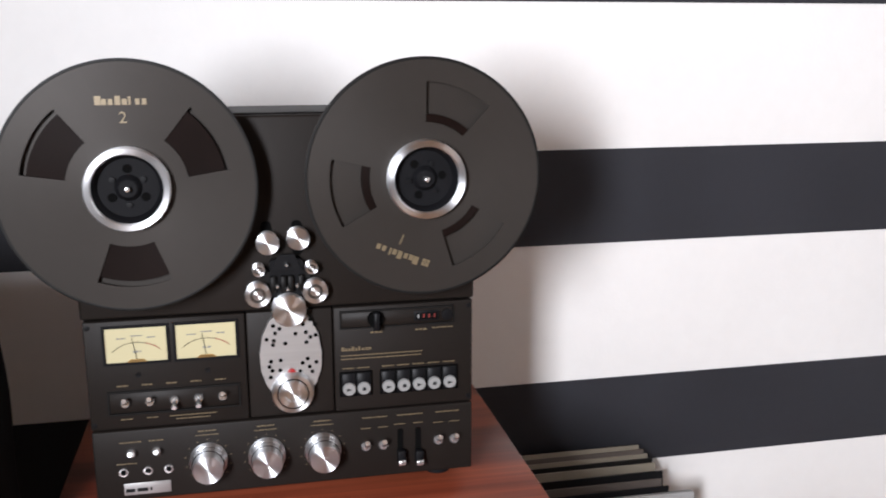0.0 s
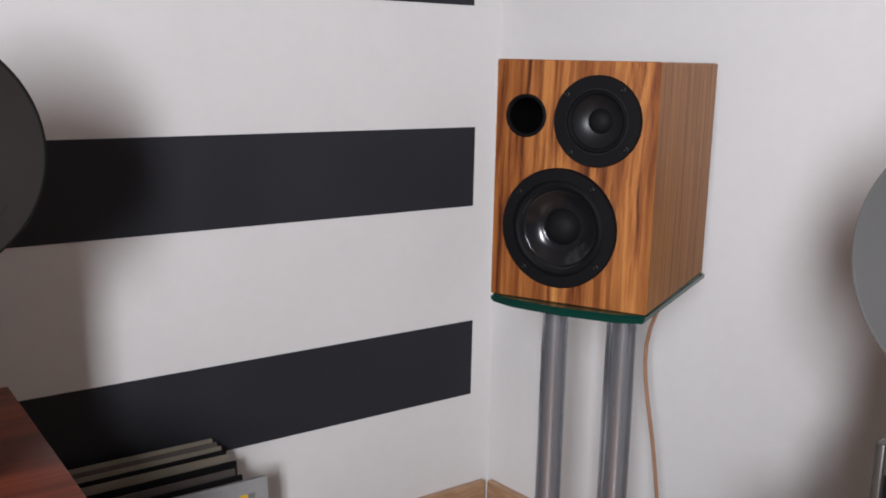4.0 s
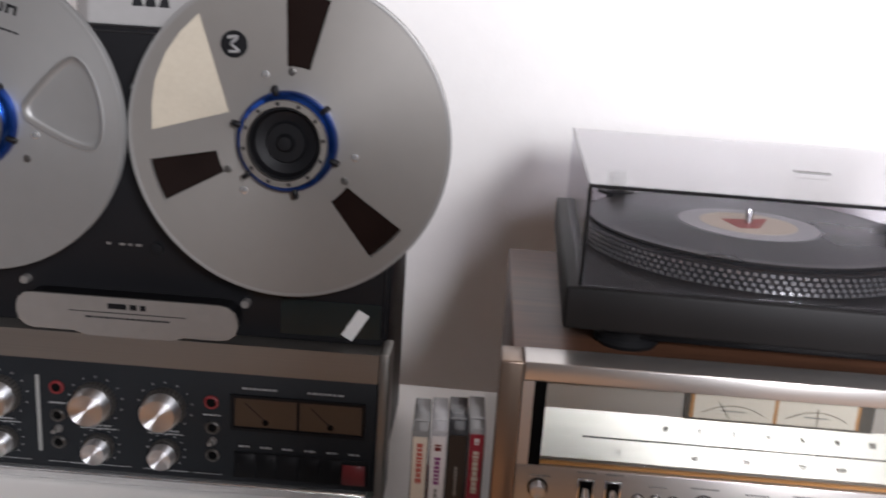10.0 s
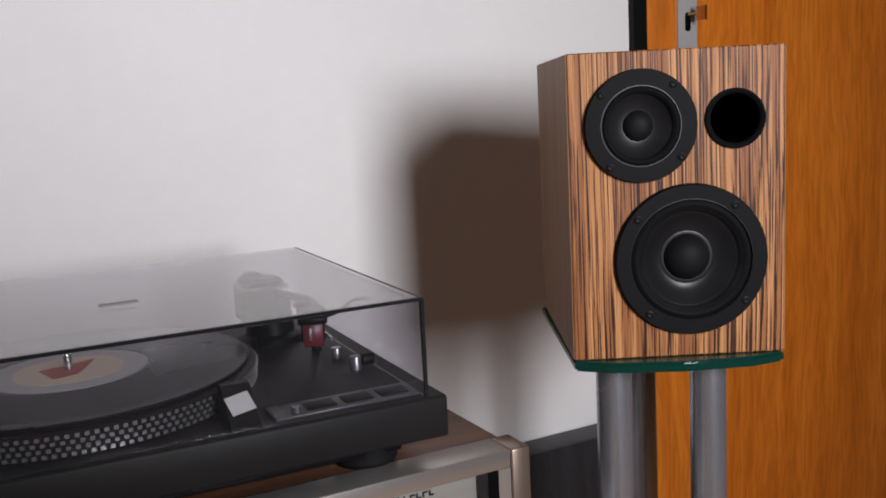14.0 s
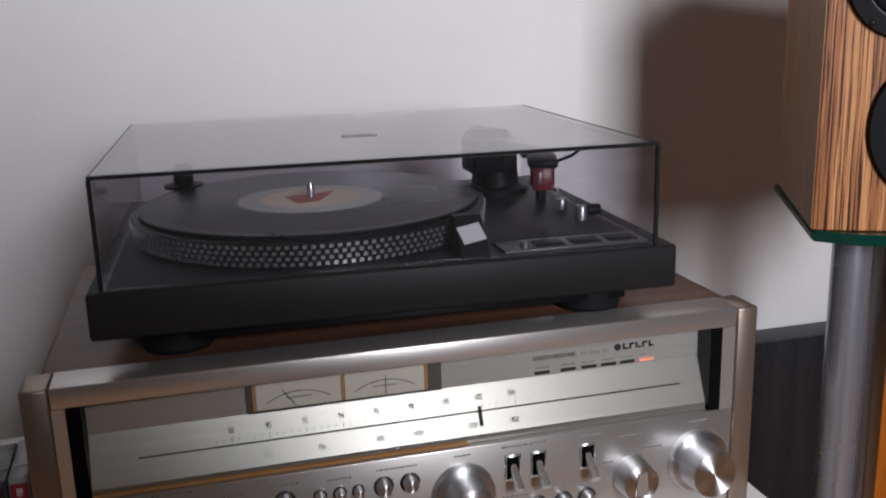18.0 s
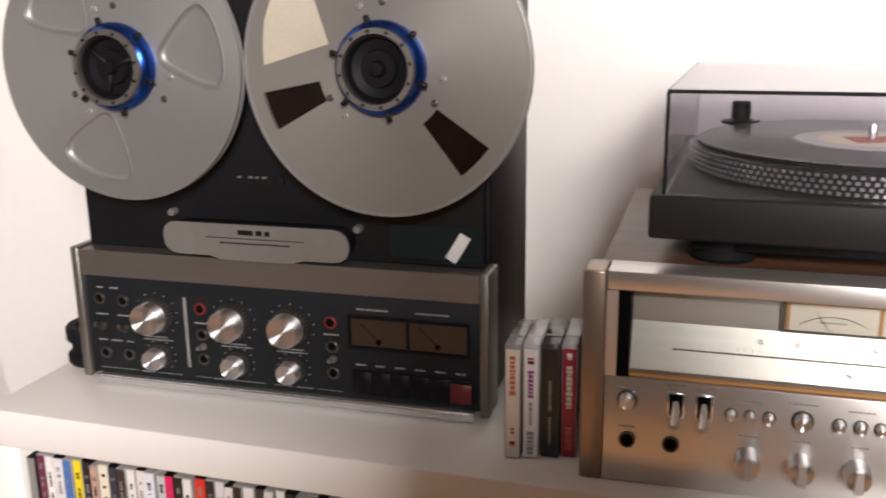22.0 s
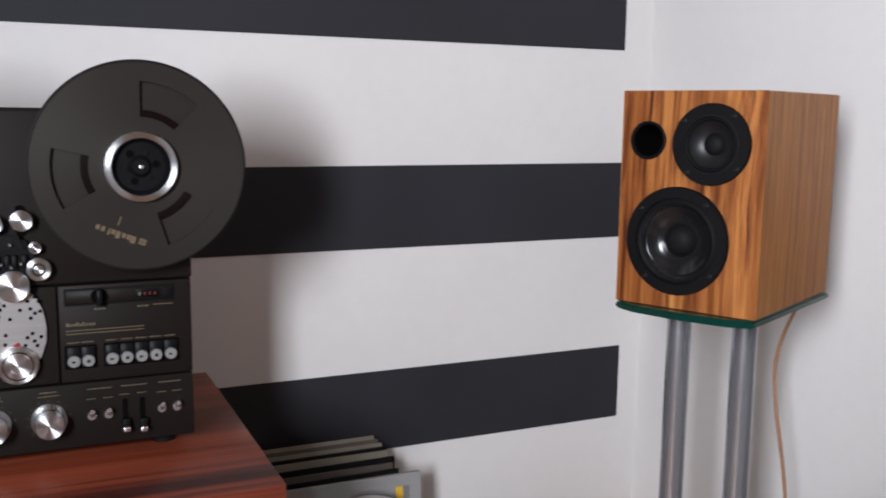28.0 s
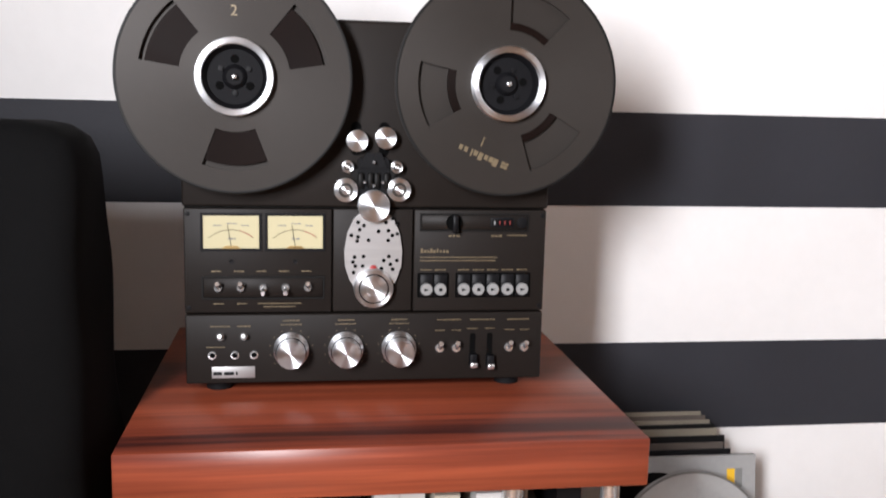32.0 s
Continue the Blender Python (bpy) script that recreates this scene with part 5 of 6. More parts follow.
for x0 in (0.3115, 0.3715):
    f = part("meter_face", box(x0, x0 + 0.057, 0.0012, 0.002, 0.0735, 0.1025), BROWNMETER, mt, "unlit brown level meter")
    part("needle", slab([(x0 + 0.028, 0.080), (x0 + 0.029, 0.080), (x0 + 0.010, 0.098), (x0 + 0.0095, 0.0975)], 0.0006, 0.0011), DARKPRINT, f)
    part("pivot", lathe([(0.003, 0), (0.003, 0.0008), (0, 0.0008)], x0 + 0.0285, 0.079, 0.0012, 14), VOID, f)
part("meter_bar", box(0.3687, 0.3713, 0.0, 0.002, 0.0735, 0.1025), BLACK, mt)
part("key_strip", box(0.311, 0.437, 0.000, 0.002, 0.020, 0.047, 0.0006), BLACK, rv)
for k in range(5):
    part("transport_key", box(0.3120 + 0.0200 * k, 0.3315 + 0.0200 * k, -0.0008, 0.0, 0.0210, 0.0460, 0.0003, 1), BLACK, rv)
part("transport_key", box(0.4125, 0.4335, -0.0012, 0.0, 0.0215, 0.0425, 0.0004, 1), DARKRED, rv, "square red record key")
bars("small_print", [(0.315 + 0.0205 * k, 0.325 + 0.0205 * k, 0.0525, 0.0018) for k in range(6)] + [(0.318, 0.350, 0.1125, 0.0018), (0.378, 0.412, 0.1125, 0.0018), (0.024, 0.032, 0.1145, 0.0015), (0.040, 0.050, 0.1145, 0.0015), (0.020, 0.034, 0.0835, 0.0015),
     (0.046, 0.066, 0.0835, 0.0015), (0.020, 0.030, 0.0535, 0.0015), (0.036, 0.048, 0.0535, 0.0015), (0.054, 0.062, 0.0535, 0.0015), (0.080, 0.104, 0.0622, 0.0013), (0.076, 0.110, 0.0590, 0.0011), (0.170, 0.196, 0.0622, 0.0013),
     (0.167, 0.202, 0.0590, 0.0011), (0.233, 0.259, 0.0622, 0.0013), (0.230, 0.264, 0.0590, 0.0011), (0.138, 0.154, 0.0825, 0.0015), (0.282, 0.298, 0.0825, 0.0015), (0.070, 0.084, 0.0205, 0.0011), (0.155, 0.172, 0.0205, 0.0011), (0.250, 0.268, 0.0205, 0.0011)], 0.002, WHITEPRINT, rv)
for x0, x1 in ((0.020, 0.064), (0.088, 0.118), (0.135, 0.152), (0.175, 0.214), (0.225, 0.246), (0.272, 0.300)):
    part("guide_line", box(x0, x1, 0.0016, 0.002, 0.0203, 0.0208), WHITEPRINT, rv)

# head cover, tape guides, badge window
COVER = [(0.132, 0.196), (0.298, 0.196), (0.307, 0.1945), (0.3135, 0.189), (0.316, 0.1815), (0.316, 0.1755), (0.3135, 0.168), (0.307, 0.1632), (0.298, 0.162), (0.268, 0.162), (0.256, 0.158), (0.180, 0.158), (0.168, 0.162), (0.132, 0.162), (0.1245, 0.164), (0.119, 0.1695), (0.117, 0.177), (0.117, 0.183), (0.119, 0.190), (0.1245, 0.195)]
hc = part("head_cover", slab(COVER, -0.008, -0.005), COVERMETAL, rv, "silver head cover")
part("cover_back", slab([(0.2165 + (x - 0.2165) * 0.975, 0.178 + (z - 0.178) * 0.90) for x, z in COVER], -0.005, 0.018), BLACK, hc)
bars("maker_mark", [(0.200, 0.234, 0.188, 0.005)], -0.008, BLACK, hc)
bars("cover_print", [(0.165, 0.270, 0.1815, 0.0008), (0.180, 0.255, 0.1765, 0.0016)], -0.008, DARKPRINT, hc)
for x, z in ((0.116, 0.2005), (0.3175, 0.1925)):
    part("tape_guide", lathe([(0.0042, 0), (0.0042, 0.006), (0.0036, 0.008), (0, 0.008)], x, z, 0.018, 20), COVERMETAL, rv)
part("badge_window", box(0.349, 0.440, 0.0165, 0.018, 0.165, 0.199), BADGE, rv, "small glossy badge window")
bm = box(-0.0058, 0.0058, -0.0006, 0.0, -0.0150, 0.0150)
bm.transform(pose(0.417, 0.0160, 0.178, 0, 30, 0))
part("paper_tag", bm, WHITEPAPER, rv, "slanted white paper tag")
bars("small_print", [(0.190, 0.194, 0.240, 0.0022), (0.202, 0.207, 0.240, 0.0022), (0.210, 0.214, 0.240, 0.0022), (0.217, 0.222, 0.240, 0.0022)], 0.018, COVERMETAL, rv)
part("round_key", lathe([(0.006, 0), (0.006, 0.004), (0, 0.005)], 0.236, 0.238, 0.018, 18), BLACK, rv)
part("catch", lathe([(0.004, 0), (0.004, 0.008), (0, 0.009)], 0.222, 0.386, 0.018, 14), CHROME, rv)

for x, full in ((0.097, 0), (0.362, 1)):
    holes = [(a - 8.8, a + 8.8, 0.060, 0.117) for a in (83, 200, 316)] if full else []
    r = reel(x, 0.342, -0.028, RV, REELWARM if full else REELSILVER, holes, 0.116 if full else 0.0, "tape_reel", "satin silver metal reel with brown tape" if full else "satin silver metal reel with pressed panels", R=0.1325 if full else 0.1285)
    if not full:
        for a in (11, 134, 251):
            pts = []
            for rr, da in ((0.050, -11), (0.102, -24), (0.113, -17), (0.114, 0), (0.113, 17), (0.102, 24), (0.050, 11), (0.045, 0)):
                w = radians(a + da)
                pts.append((rr * math.cos(w), rr * math.sin(w)))
            for turn in range(3):
                pts = [(p[0] * (1 - f) + q[0] * f, p[1] * (1 - f) + q[1] * f) for p, q in zip(pts, pts[1:] + pts[:1]) for f in (0.25, 0.75)]
            cut([o for o in r.children if o.name.startswith("front_flange")][0], slab(pts, -0.004, 0.0035))
            mx, mz = sum(p[0] for p in pts) / len(pts), sum(p[1] for p in pts) / len(pts)
            b, rings = bmesh.new(), []
            for y, grow in ((-0.0009, 1.045), (-0.0012, 1.0), (0.0006, 0.965), (0.0026, 0.925), (0.0036, 0.87), (0.0038, 0.80)):
                rings.append([b.verts.new((mx + (px - mx) * grow, y, mz + (pz - mz) * grow)) for px, pz in pts])
            for u, v in zip(rings, rings[1:]):
                for q in range(len(pts)):
                    w = (q + 1) % len(pts)
                    b.faces.new((u[q], u[w], v[w], v[q]))
            b.faces.new(rings[-1])
            bmesh.ops.recalc_face_normals(b, faces=b.faces)
            part("pressed_panel", smooth(b, 60), REELPRESSED, r)
        tip = Matrix.Rotation(radians(15), 4, "Y")
        for nm, b, mat in (("maker_mark", [o for k in range(4) for o in (box(-0.022 + 0.0112 * k, -0.0196 + 0.0112 * k, -0.0006, 0, 0.0935, 0.101), box(-0.0192 + 0.0112 * k, -0.0158 + 0.0112 * k, -0.0006, 0, 0.0935 + 0.0052 * (k % 2), 0.0957 + 0.0052 * (k % 2)), box(-0.0154 + 0.0112 * k, -0.0133 + 0.0112 * k, -0.0006, 0, 0.0935, 0.101))], BLACK),
                           ("mark_box", [box(-0.004, 0.004, -0.0008, 0, 0.083, 0.091)], BLACK), ("small_print", [box(-0.025 + 0.0051 * k, -0.0207 + 0.0051 * k, -0.0004, 0, 0.0795, 0.0812) for k in range(10)], DARKPRINT)):
            for one in b:
                one.transform(tip)
                part(nm, one, mat, r)
    else:
        pts = []
        for rr, da in ((0.053, 4), (0.121, -26), (0.120, -16), (0.119, -6), (0.117, 6), (0.114, 16), (0.112, 26)):
            w = radians(153 + da)
            pts.append((rr * math.cos(w), rr * math.sin(w)))
        part("paper_label", slab(pts, -0.0008, 0.0), LABELPAPER, r, "blank cream paper label")
        mk = part("maker_mark", lathe([(0.0108, 0), (0.0108, 0.0006), (0, 0.0006)], 0.087 * math.cos(radians(121)), 0.087 * math.sin(radians(121)), 0, 28), BLACK, r, "round black maker's mark")
        b = tube([(-0.005, -0.0008, 0.005), (0.003, -0.0008, 0.006), (-0.002, -0.0008, 0.0), (0.004, -0.0008, -0.005), (-0.004, -0.0008, -0.006)], 0.0013, 6)
        b.transform(Matrix.Translation((0.087 * math.cos(radians(121)), 0, 0.087 * math.sin(radians(121)))))
        part("mark_curl", b, WHITEPRINT, mk)
    for k in range(3):
        for da in (0, 22):
            a = radians((96, 216, 336)[k] + da - 8)
            part("flange_screw", lathe([(0.0032, 0), (0.0032, 0.0012), (0, 0.0018)], 0.056 * math.cos(a), 0.056 * math.sin(a), 0, 12), CHROME if da else KNOBDARK, r)
    hub = part("hub_adapter", lathe([(0.0412, -0.008), (0.0412, 0.005), (0.0405, 0.009), (0.0380, 0.0125), (0.0345, 0.0145), (0.034, 0.018)], 0, 0, 0, 64), BLUEANOD, r, "blue anodised hub adapter")
    part("front_ring", lathe([(0.0352, 0.014), (0.0352, 0.018), (0.0346, 0.0195), (0.0300, 0.0195), (0.0296, 0.017), (0.0296, 0.004)], 0, 0, 0, 64), SILVERBAND, hub, "silver ring with small bolts")
    part("centre", lathe([(0.0297, 0.014), (0.0275, 0.0145), (0.0250, 0.008), (0.017, 0.006), (0.0155, 0.010), (0.0075, 0.010), (0.0055, 0.016), (0, 0.0165)], 0, 0, 0, 48), BLACK, hub)
    for k in range(0 if full else 3):
        a = radians(120 * k + 20)
        b = box(0.006, 0.0235, -0.0125, -0.0085, -0.0024, 0.0024, 0.0008, 1)
        b.transform(Matrix.Rotation(-a, 4, "Y"))
        part("centre_rib", b, DECKDARK, hub)
    for k in range(12):
        a = radians(30 * k + 9)
        part("bolt", lathe([(0.0016, 0.0194), (0.0016, 0.0202), (0, 0.0202)], 0.0324 * math.cos(a), 0.0324 * math.sin(a), 0, 8), DECKDARK, hub)
    for k in range(6):
        a = radians(60 * k + 42)
        b = box(0.037, 0.0462, -0.0125, -0.008, -0.0022, 0.0022, 0.0008, 1)
        b.transform(Matrix.Rotation(-a, 4, "Y"))
        part("clamp", b, BLACK, hub)
    part("spindle_shaft", lathe([(0.030, -0.0455), (0.030, -0.0102), (0, -0.0102)], 0, 0, 0, 32), BLACK, r)

# headphone box and headphones on top of it
HB = RV @ pose(0.152, 0.045, 0.4225)
hb = thing("headphone_box", HB, "pale silver card box lying on the tape deck", "box")
b = plate([(0.002, 0.010), (0.017, 0.0), (0.215, 0.0), (0.215, 0.150), (0.002, 0.150)], 0, 0.040)
bmesh.ops.bevel(b, geom=b.edges[:], offset=0.0012, segments=2, affect="EDGES")
part("box_body", b, BOXSILVER, hb)
bm = bmesh.new()
for k in range(3):
    slab([(0.0555 + 0.0118 * k, 0.0165), (0.0655 + 0.0118 * k, 0.0165), (0.0640 + 0.0118 * k, 0.0255), (0.0590 + 0.0118 * k - 0.002 * (k == 1), 0.0255)], -0.0006, 0.0, bm)
tagged(part("maker_mark", bm, DARKPRINT, hb), kind="stuff")
HP = RV @ pose(0.221, 0.108, 0.4606, 0, 0, -24) @ Matrix.Diagonal((1.16, 1.16, 1.16, 1))
hp = thing("headphones", HP, "pearl white over-ear headphones with taupe pads on the box", "headphones")
for sx in (-1, 1):
    tilt = pose(sx * 0.037, 0, 0.046, 0, 32 * sx, 0)
    b = lathe([(0.0, 0.0), (0.034, 0.0), (0.041, 0.0008), (0.0445, 0.003)] + [(0.046 * math.cos(radians(9 * k)) ** 0.6, 0.007 + 0.016 * math.sin(radians(9 * k))) for k in range(10)] + [(0.0, 0.023)], 0, 0, 0, 56, "X")
    b.transform(tilt @ Matrix.Diagonal((sx, 1, 1, 1)))
    bmesh.ops.recalc_face_normals(b, faces=b.faces)
    cup = part("ear_cup", b, PEARL, hp, "pearl white ear cup")
    b = lathe([(0.0335 + 0.0140 * math.cos(radians(20 * k)), -0.012 - 0.0145 * math.sin(radians(20 * k))) for k in range(-4, 10)] + [(0.0225, -0.006), (0.0, -0.004)], 0, 0, 0, 56, "X")
    b.transform(tilt @ Matrix.Diagonal((sx, 1, 1, 1)))
    bmesh.ops.recalc_face_normals(b, faces=b.faces)
    part("ear_pad", b, PADGREY, cup, "thick taupe pad")
    b = tube([(0.022, 0.030, -0.012), (0.030, 0.042, 0.012), (0.028, 0.030, 0.045), (0.024, 0.0, 0.062), (0.028, -0.030, 0.045), (0.030, -0.042, 0.012), (0.022, -0.030, -0.012)], 0.0028, 8)
    b.transform(tilt @ Matrix.Diagonal((sx, 1, 1, 1)))
    bmesh.ops.recalc_face_normals(b, faces=b.faces)
    part("yoke", b, CHROME, cup)
arc = [(0.118 * math.cos(radians(a)) * 0.92, 0, 0.095 + 0.105 * math.sin(radians(a))) for a in range(0, 181, 15)]
part("headband", tube(arc, 0.006, 12), PEARL, hp)
part("band_pad", tube([(x * 0.93, y, z - 0.010) for x, y, z in arc[3:10]], 0.007, 12), PADGREY, hp)

# black transformer drum behind the deck
dr = thing("cable_drum", pose(1.112, 0.532, TOPZ + FLOOR + 0.0005), "small black ribbed drum with brass contacts on the shelf", "cable drum")
part("drum", lathe([(0, 0), (0.030, 0), (0.032, 0.003), (0.032, 0.011), (0.027, 0.014), (0.027, 0.026), (0.032, 0.029), (0.032, 0.042), (0.030, 0.045), (0.020, 0.045), (0.019, 0.035), (0, 0.035)], 0, 0, 0, 40, "Z"), RUBBER, dr)
part("contact", lathe([(0.016, 0.036), (0.016, 0.041), (0.006, 0.041), (0.006, 0.036)], 0, 0, 0, 24, "Z"), BRASS, dr)

# ---- silver receiver ----
METERBOX = Mat("olive_meter_mask", (0.050, 0.045, 0.036), 0.5).mottle(0.08, 20.0).m
RC = facing(1.0291, -0.0575, TOPZ + FLOOR - 0.0115, 0.0852, -0.9964)
rc = thing("stereo_receiver", RC @ Matrix.Diagonal((0.967, 1, 1, 1)), "silver-fronted stereo receiver in a walnut case on the white shelf", "receiver")
RW, RD = 0.600, 0.36
part("case", box(0.010, RW - 0.010, 0.032, RD, 0.012, 0.1965, 0.002), WALNUT, rc, "dark walnut case")
ob = part("side_cheek", box(0.0, 0.0195, -0.002, 0.034, 0.012, 0.1975, 0.0018), CHEEKMETAL, rc, "champagne metal side cheek tinted for a brown reflection")
part("side_cheek", box(RW - 0.0195, RW, -0.002, 0.034, 0.012, 0.1975, 0.0018), CHEEKMETAL, rc, "champagne metal side cheek tinted for a brown reflection")
part("top_rail", box(0.020, RW - 0.020, -0.001, 0.034, 0.1815, 0.1975, 0.0012), SILVER, rc)
part("lower_panel", box(0.020, RW - 0.020, 0.0, 0.034, 0.012, 0.1065, 0.0008), SILVER, rc, "brushed silver control panel")
part("side_post", box(0.020, 0.0295, 0.0, 0.034, 0.107, 0.181), SILVER, rc)
part("side_post", box(RW - 0.0325, RW - 0.020, 0.0, 0.034, 0.107, 0.181), SILVER, rc)
part("window_cheek", box(0.0297, 0.0400, 0.0008, 0.032, 0.107, 0.181), VOID, rc)
part("window_cheek", box(RW - 0.043, RW - 0.0327, 0.0008, 0.032, 0.107, 0.181), VOID, rc)
dial = part("dial_board", box(0.0402, RW - 0.0432, 0.022, 0.030, 0.150, 0.181), DIALSILVER, rc)
bm = bmesh.new()
for x in (0.0402, RW - 0.0432):
    for y, z in ((0.022, 0.150), (0.006, 0.113), (0.006, 0.107), (0.030, 0.107), (0.030, 0.150)):
        bm.verts.new((x, y, z))
bm.verts.ensure_lookup_table()
v = bm.verts
for k in range(5):
    bm.faces.new((v[k], v[(k + 1) % 5], v[5 + (k + 1) % 5], v[5 + k]))
bm.faces.new(v[:5])
bm.faces.new(v[5:])
bmesh.ops.recalc_face_normals(bm, faces=bm.faces)
slope = part("dial_slope", bm, DIALSLOPE, rc, "sloping silver tuning scale, darkened against window glare")
part("amber_strip", box(0.0402, 0.335, 0.0030, 0.0058, 0.1072, 0.1100), AMBER, rc, "amber lit strip")
mb = part("meter_box", box(0.160, 0.318, 0.018, 0.0215, 0.151, 0.1795), METERBOX, rc)
# Amber glow round the meters, put in as faintly glowing strips.
for x0, x1 in ((0.1640, 0.1668), (0.2343, 0.2372), (0.3033, 0.3060)):
    part("meter_lamp", box(x0, x1, 0.0170, 0.0178, 0.1535, 0.177), AMBER, mb, "amber strip standing in for the glow beside a meter")
for x0, x1, off in ((0.167, 0.234, -0.014), (0.2375, 0.303, 0.0)):
    f = part("meter_face", box(x0, x1, 0.0168, 0.0178, 0.1535, 0.177), METERWHITE, mb, "lit white tuning meter")
    cx = (x0 + x1) / 2
    part("scale", arc_scale(cx, 0.1185, 0.0475, 122, 58, 18, 0.0168, 0.0005, 0.0015), DARKPRINT, f)
    bars("dial_print", [(cx - 0.010, cx + 0.010, 0.1615, 0.0012)], 0.0168, GREYPRINT, f)
    part("needle", slab([(cx + off * 0.2, 0.1545), (cx + off * 0.2 + 0.0005, 0.1545), (cx + off + 0.0004, 0.1700), (cx + off, 0.1700)], 0.0152, 0.0158), DARKPRINT, f)
    part("amber_edge", box(x0 + 0.0005, x1 - 0.0005, 0.0160, 0.0167, 0.1752, 0.1768), AMBER, f)


def on_slope(x, s):
    """A pose on the sloping dial: s from 0 at its foot to 1 at its top."""
    return pose(x, 0.006 + 0.016 * s - 0.0006, 0.113 + 0.037 * s, 66.6, 0, 0)


for k, num in enumerate(("88", "90", "92", "94", "96", "98", "100", "102", "104")):
    lettering("dial_number", num, 0.0072, on_slope(0.1457 + 0.0291 * k, 0.74), DARKPRINT, slope, "", 0.66)
for x, num in ((0.094, "540"), (0.160, "600"), (0.203, "700"), (0.251, "800"), (0.283, "1000"), (0.329, "1200"), (0.366, "1400")):
    lettering("dial_number", num, 0.0066, on_slope(x + 0.012, 0.20), GREYPRINT, slope, "", 0.7)
b = box(0.075, 0.535, -0.0003, 0.0003, -0.0007, 0.0007)
b.transform(pose(0, 0.006 + 0.016 * 0.46, 0.113 + 0.037 * 0.46, -23.4, 0, 0))
part("dial_line", b, DECKDARK, slope)
b = box(-0.0012, 0.0012, -0.0025, -0.0005, -0.008, 0.008)
b.transform(pose(0.349, 0.006 + 0.016 * 0.36, 0.113 + 0.037 * 0.36, -23.4, 0, 0))
bm = bmesh.new()
for k in range(46):
    one = bmesh.ops.create_cube(bm, size=1, matrix=pose(0.128 + 0.0059 * k, 0.006 + 0.016 * 0.56, 0.113 + 0.037 * 0.56, -23.4, 0, 0) @ Matrix.Diagonal((0.0005, 0.0004, 0.0030 if k % 5 == 3 else 0.0018, 1)))
tagged(part("dial_ticks", bm, DARKPRINT, slope), kind="stuff")
part("tuning_pointer", b, BLACK, slope, "black tuning pointer")
lettering("model_lettering", "STEREO RECEIVER", 0.0052, pose(0.419, 0.0215, 0.1655, 90, 0, 0), DARKPRINT, dial, "", 0.95)
bars("model_number", [(0.444, 0.470, 0.1655, 0.0034)], 0.022, GREYPRINT, dial)
bm = lathe([(0.0032, 0), (0.0032, 0.0006), (0, 0.0006)], 0.4785, 0.1668, 0.022, 16)
for k in range(5):
    box(0.4835 + 0.0062 * k, 0.4852 + 0.0062 * k, 0.0214, 0.022, 0.1642, 0.1694, bm=bm)
    box(0.4855 + 0.0062 * k, 0.4886 + 0.0062 * k, 0.0214, 0.022, 0.1642 + 0.0036 * (k % 2), 0.1658 + 0.0036 * (k % 2), bm=bm)
tagged(part("maker_mark", bm, DARKPRINT, dial), kind="stuff")
INDICATORS = (0.408, 0.432, 0.4515, 0.470, 0.488, 0.506)
bars("small_print", [(x - 0.006, x + 0.006, 0.1572, 0.0013) for x in INDICATORS], 0.022, GREYPRINT, dial)
for x in INDICATORS:
    part("indicator", box(x - 0.0068, x + 0.0068, 0.0205, 0.022, 0.1518, 0.1542), TUNERLED if x > 0.5 else DECKDARK, dial, "lit orange indicator" if x > 0.5 else "")
part("dial_glass", box(0.0402, RW - 0.0432, 0.0012, 0.0022, 0.1130, 0.1812), CLEAR, rc).visible_shadow = False


def push(x, z, r, parent):
    k = part("push_button", lathe([(r, 0), (r, 0.007), (r * 0.85, 0.009), (0, 0.009)], x, z, 0, 24), TURNED, parent)
    part("button_ring", lathe([(r * 1.35, 0), (r * 1.35, 0.0008), (r * 1.05, 0.0010)], x, z, 0, 24), KNOBDARK, k)
    return k


def bat_switch(x, z, up):
    s = part("bat_switch", box(x - 0.0075, x + 0.0075, -0.0012, 0.0, z - 0.0115, z + 0.0115, 0.0004, 1), CHROME, rc, "chrome bat switch")
    part("slot", box(x - 0.0055, x + 0.0055, -0.0016, -0.0012, z - 0.0095, z + 0.0095), VOID, s)
    b = lathe([(0.0028, 0.0), (0.0046, 0.020), (0.0040, 0.0225), (0, 0.0225)], 0, 0, 0, 16)
    b.transform(pose(x, -0.001, z + 0.002, 40 if not up else -25, 0, 0))
    part("lever", b, CHROME, s)


push(0.040, 0.087, 0.0066, rc)
for x in (0.041, 0.078):
    j = part("jack_socket", lathe([(0.0072, 0), (0.0072, 0.0015), (0.0056, 0.0018), (0.0052, 0.0006)], x, 0.051, 0, 24), KNOBDARK, rc)
    part("socket_hole", lathe([(0.0054, 0.0008), (0, 0.0008)], x, 0.051, 0, 16), VOID, j)
bat_switch(0.081, 0.087, False)
bat_switch(0.104, 0.087, False)
for x, r in ((0.126, 0.0038), (0.141, 0.0038), (0.156, 0.0040), (0.182, 0.0066), (0.210, 0.0042), (0.226, 0.0042), (0.241, 0.0038), (0.262, 0.0062), (0.284, 0.0062)):
    push(x, 0.084, r, rc)
for x in (0.141, 0.183, 0.226, 0.275):
    k = part("tone_knob", lathe([(0.0105, 0), (0.0102, 0.016), (0.0095, 0.0185), (0, 0.0185)], x, 0.046, 0, 32), TURNED, rc, "faceted silver tone knob")
    b = slab([(x - 0.0035, 0.0368), (x + 0.0035, 0.0368), (x + 0.0028, 0.0552), (x - 0.0028, 0.0552)], -0.0222, -0.016)
    part("grip", b, SILVER, k)
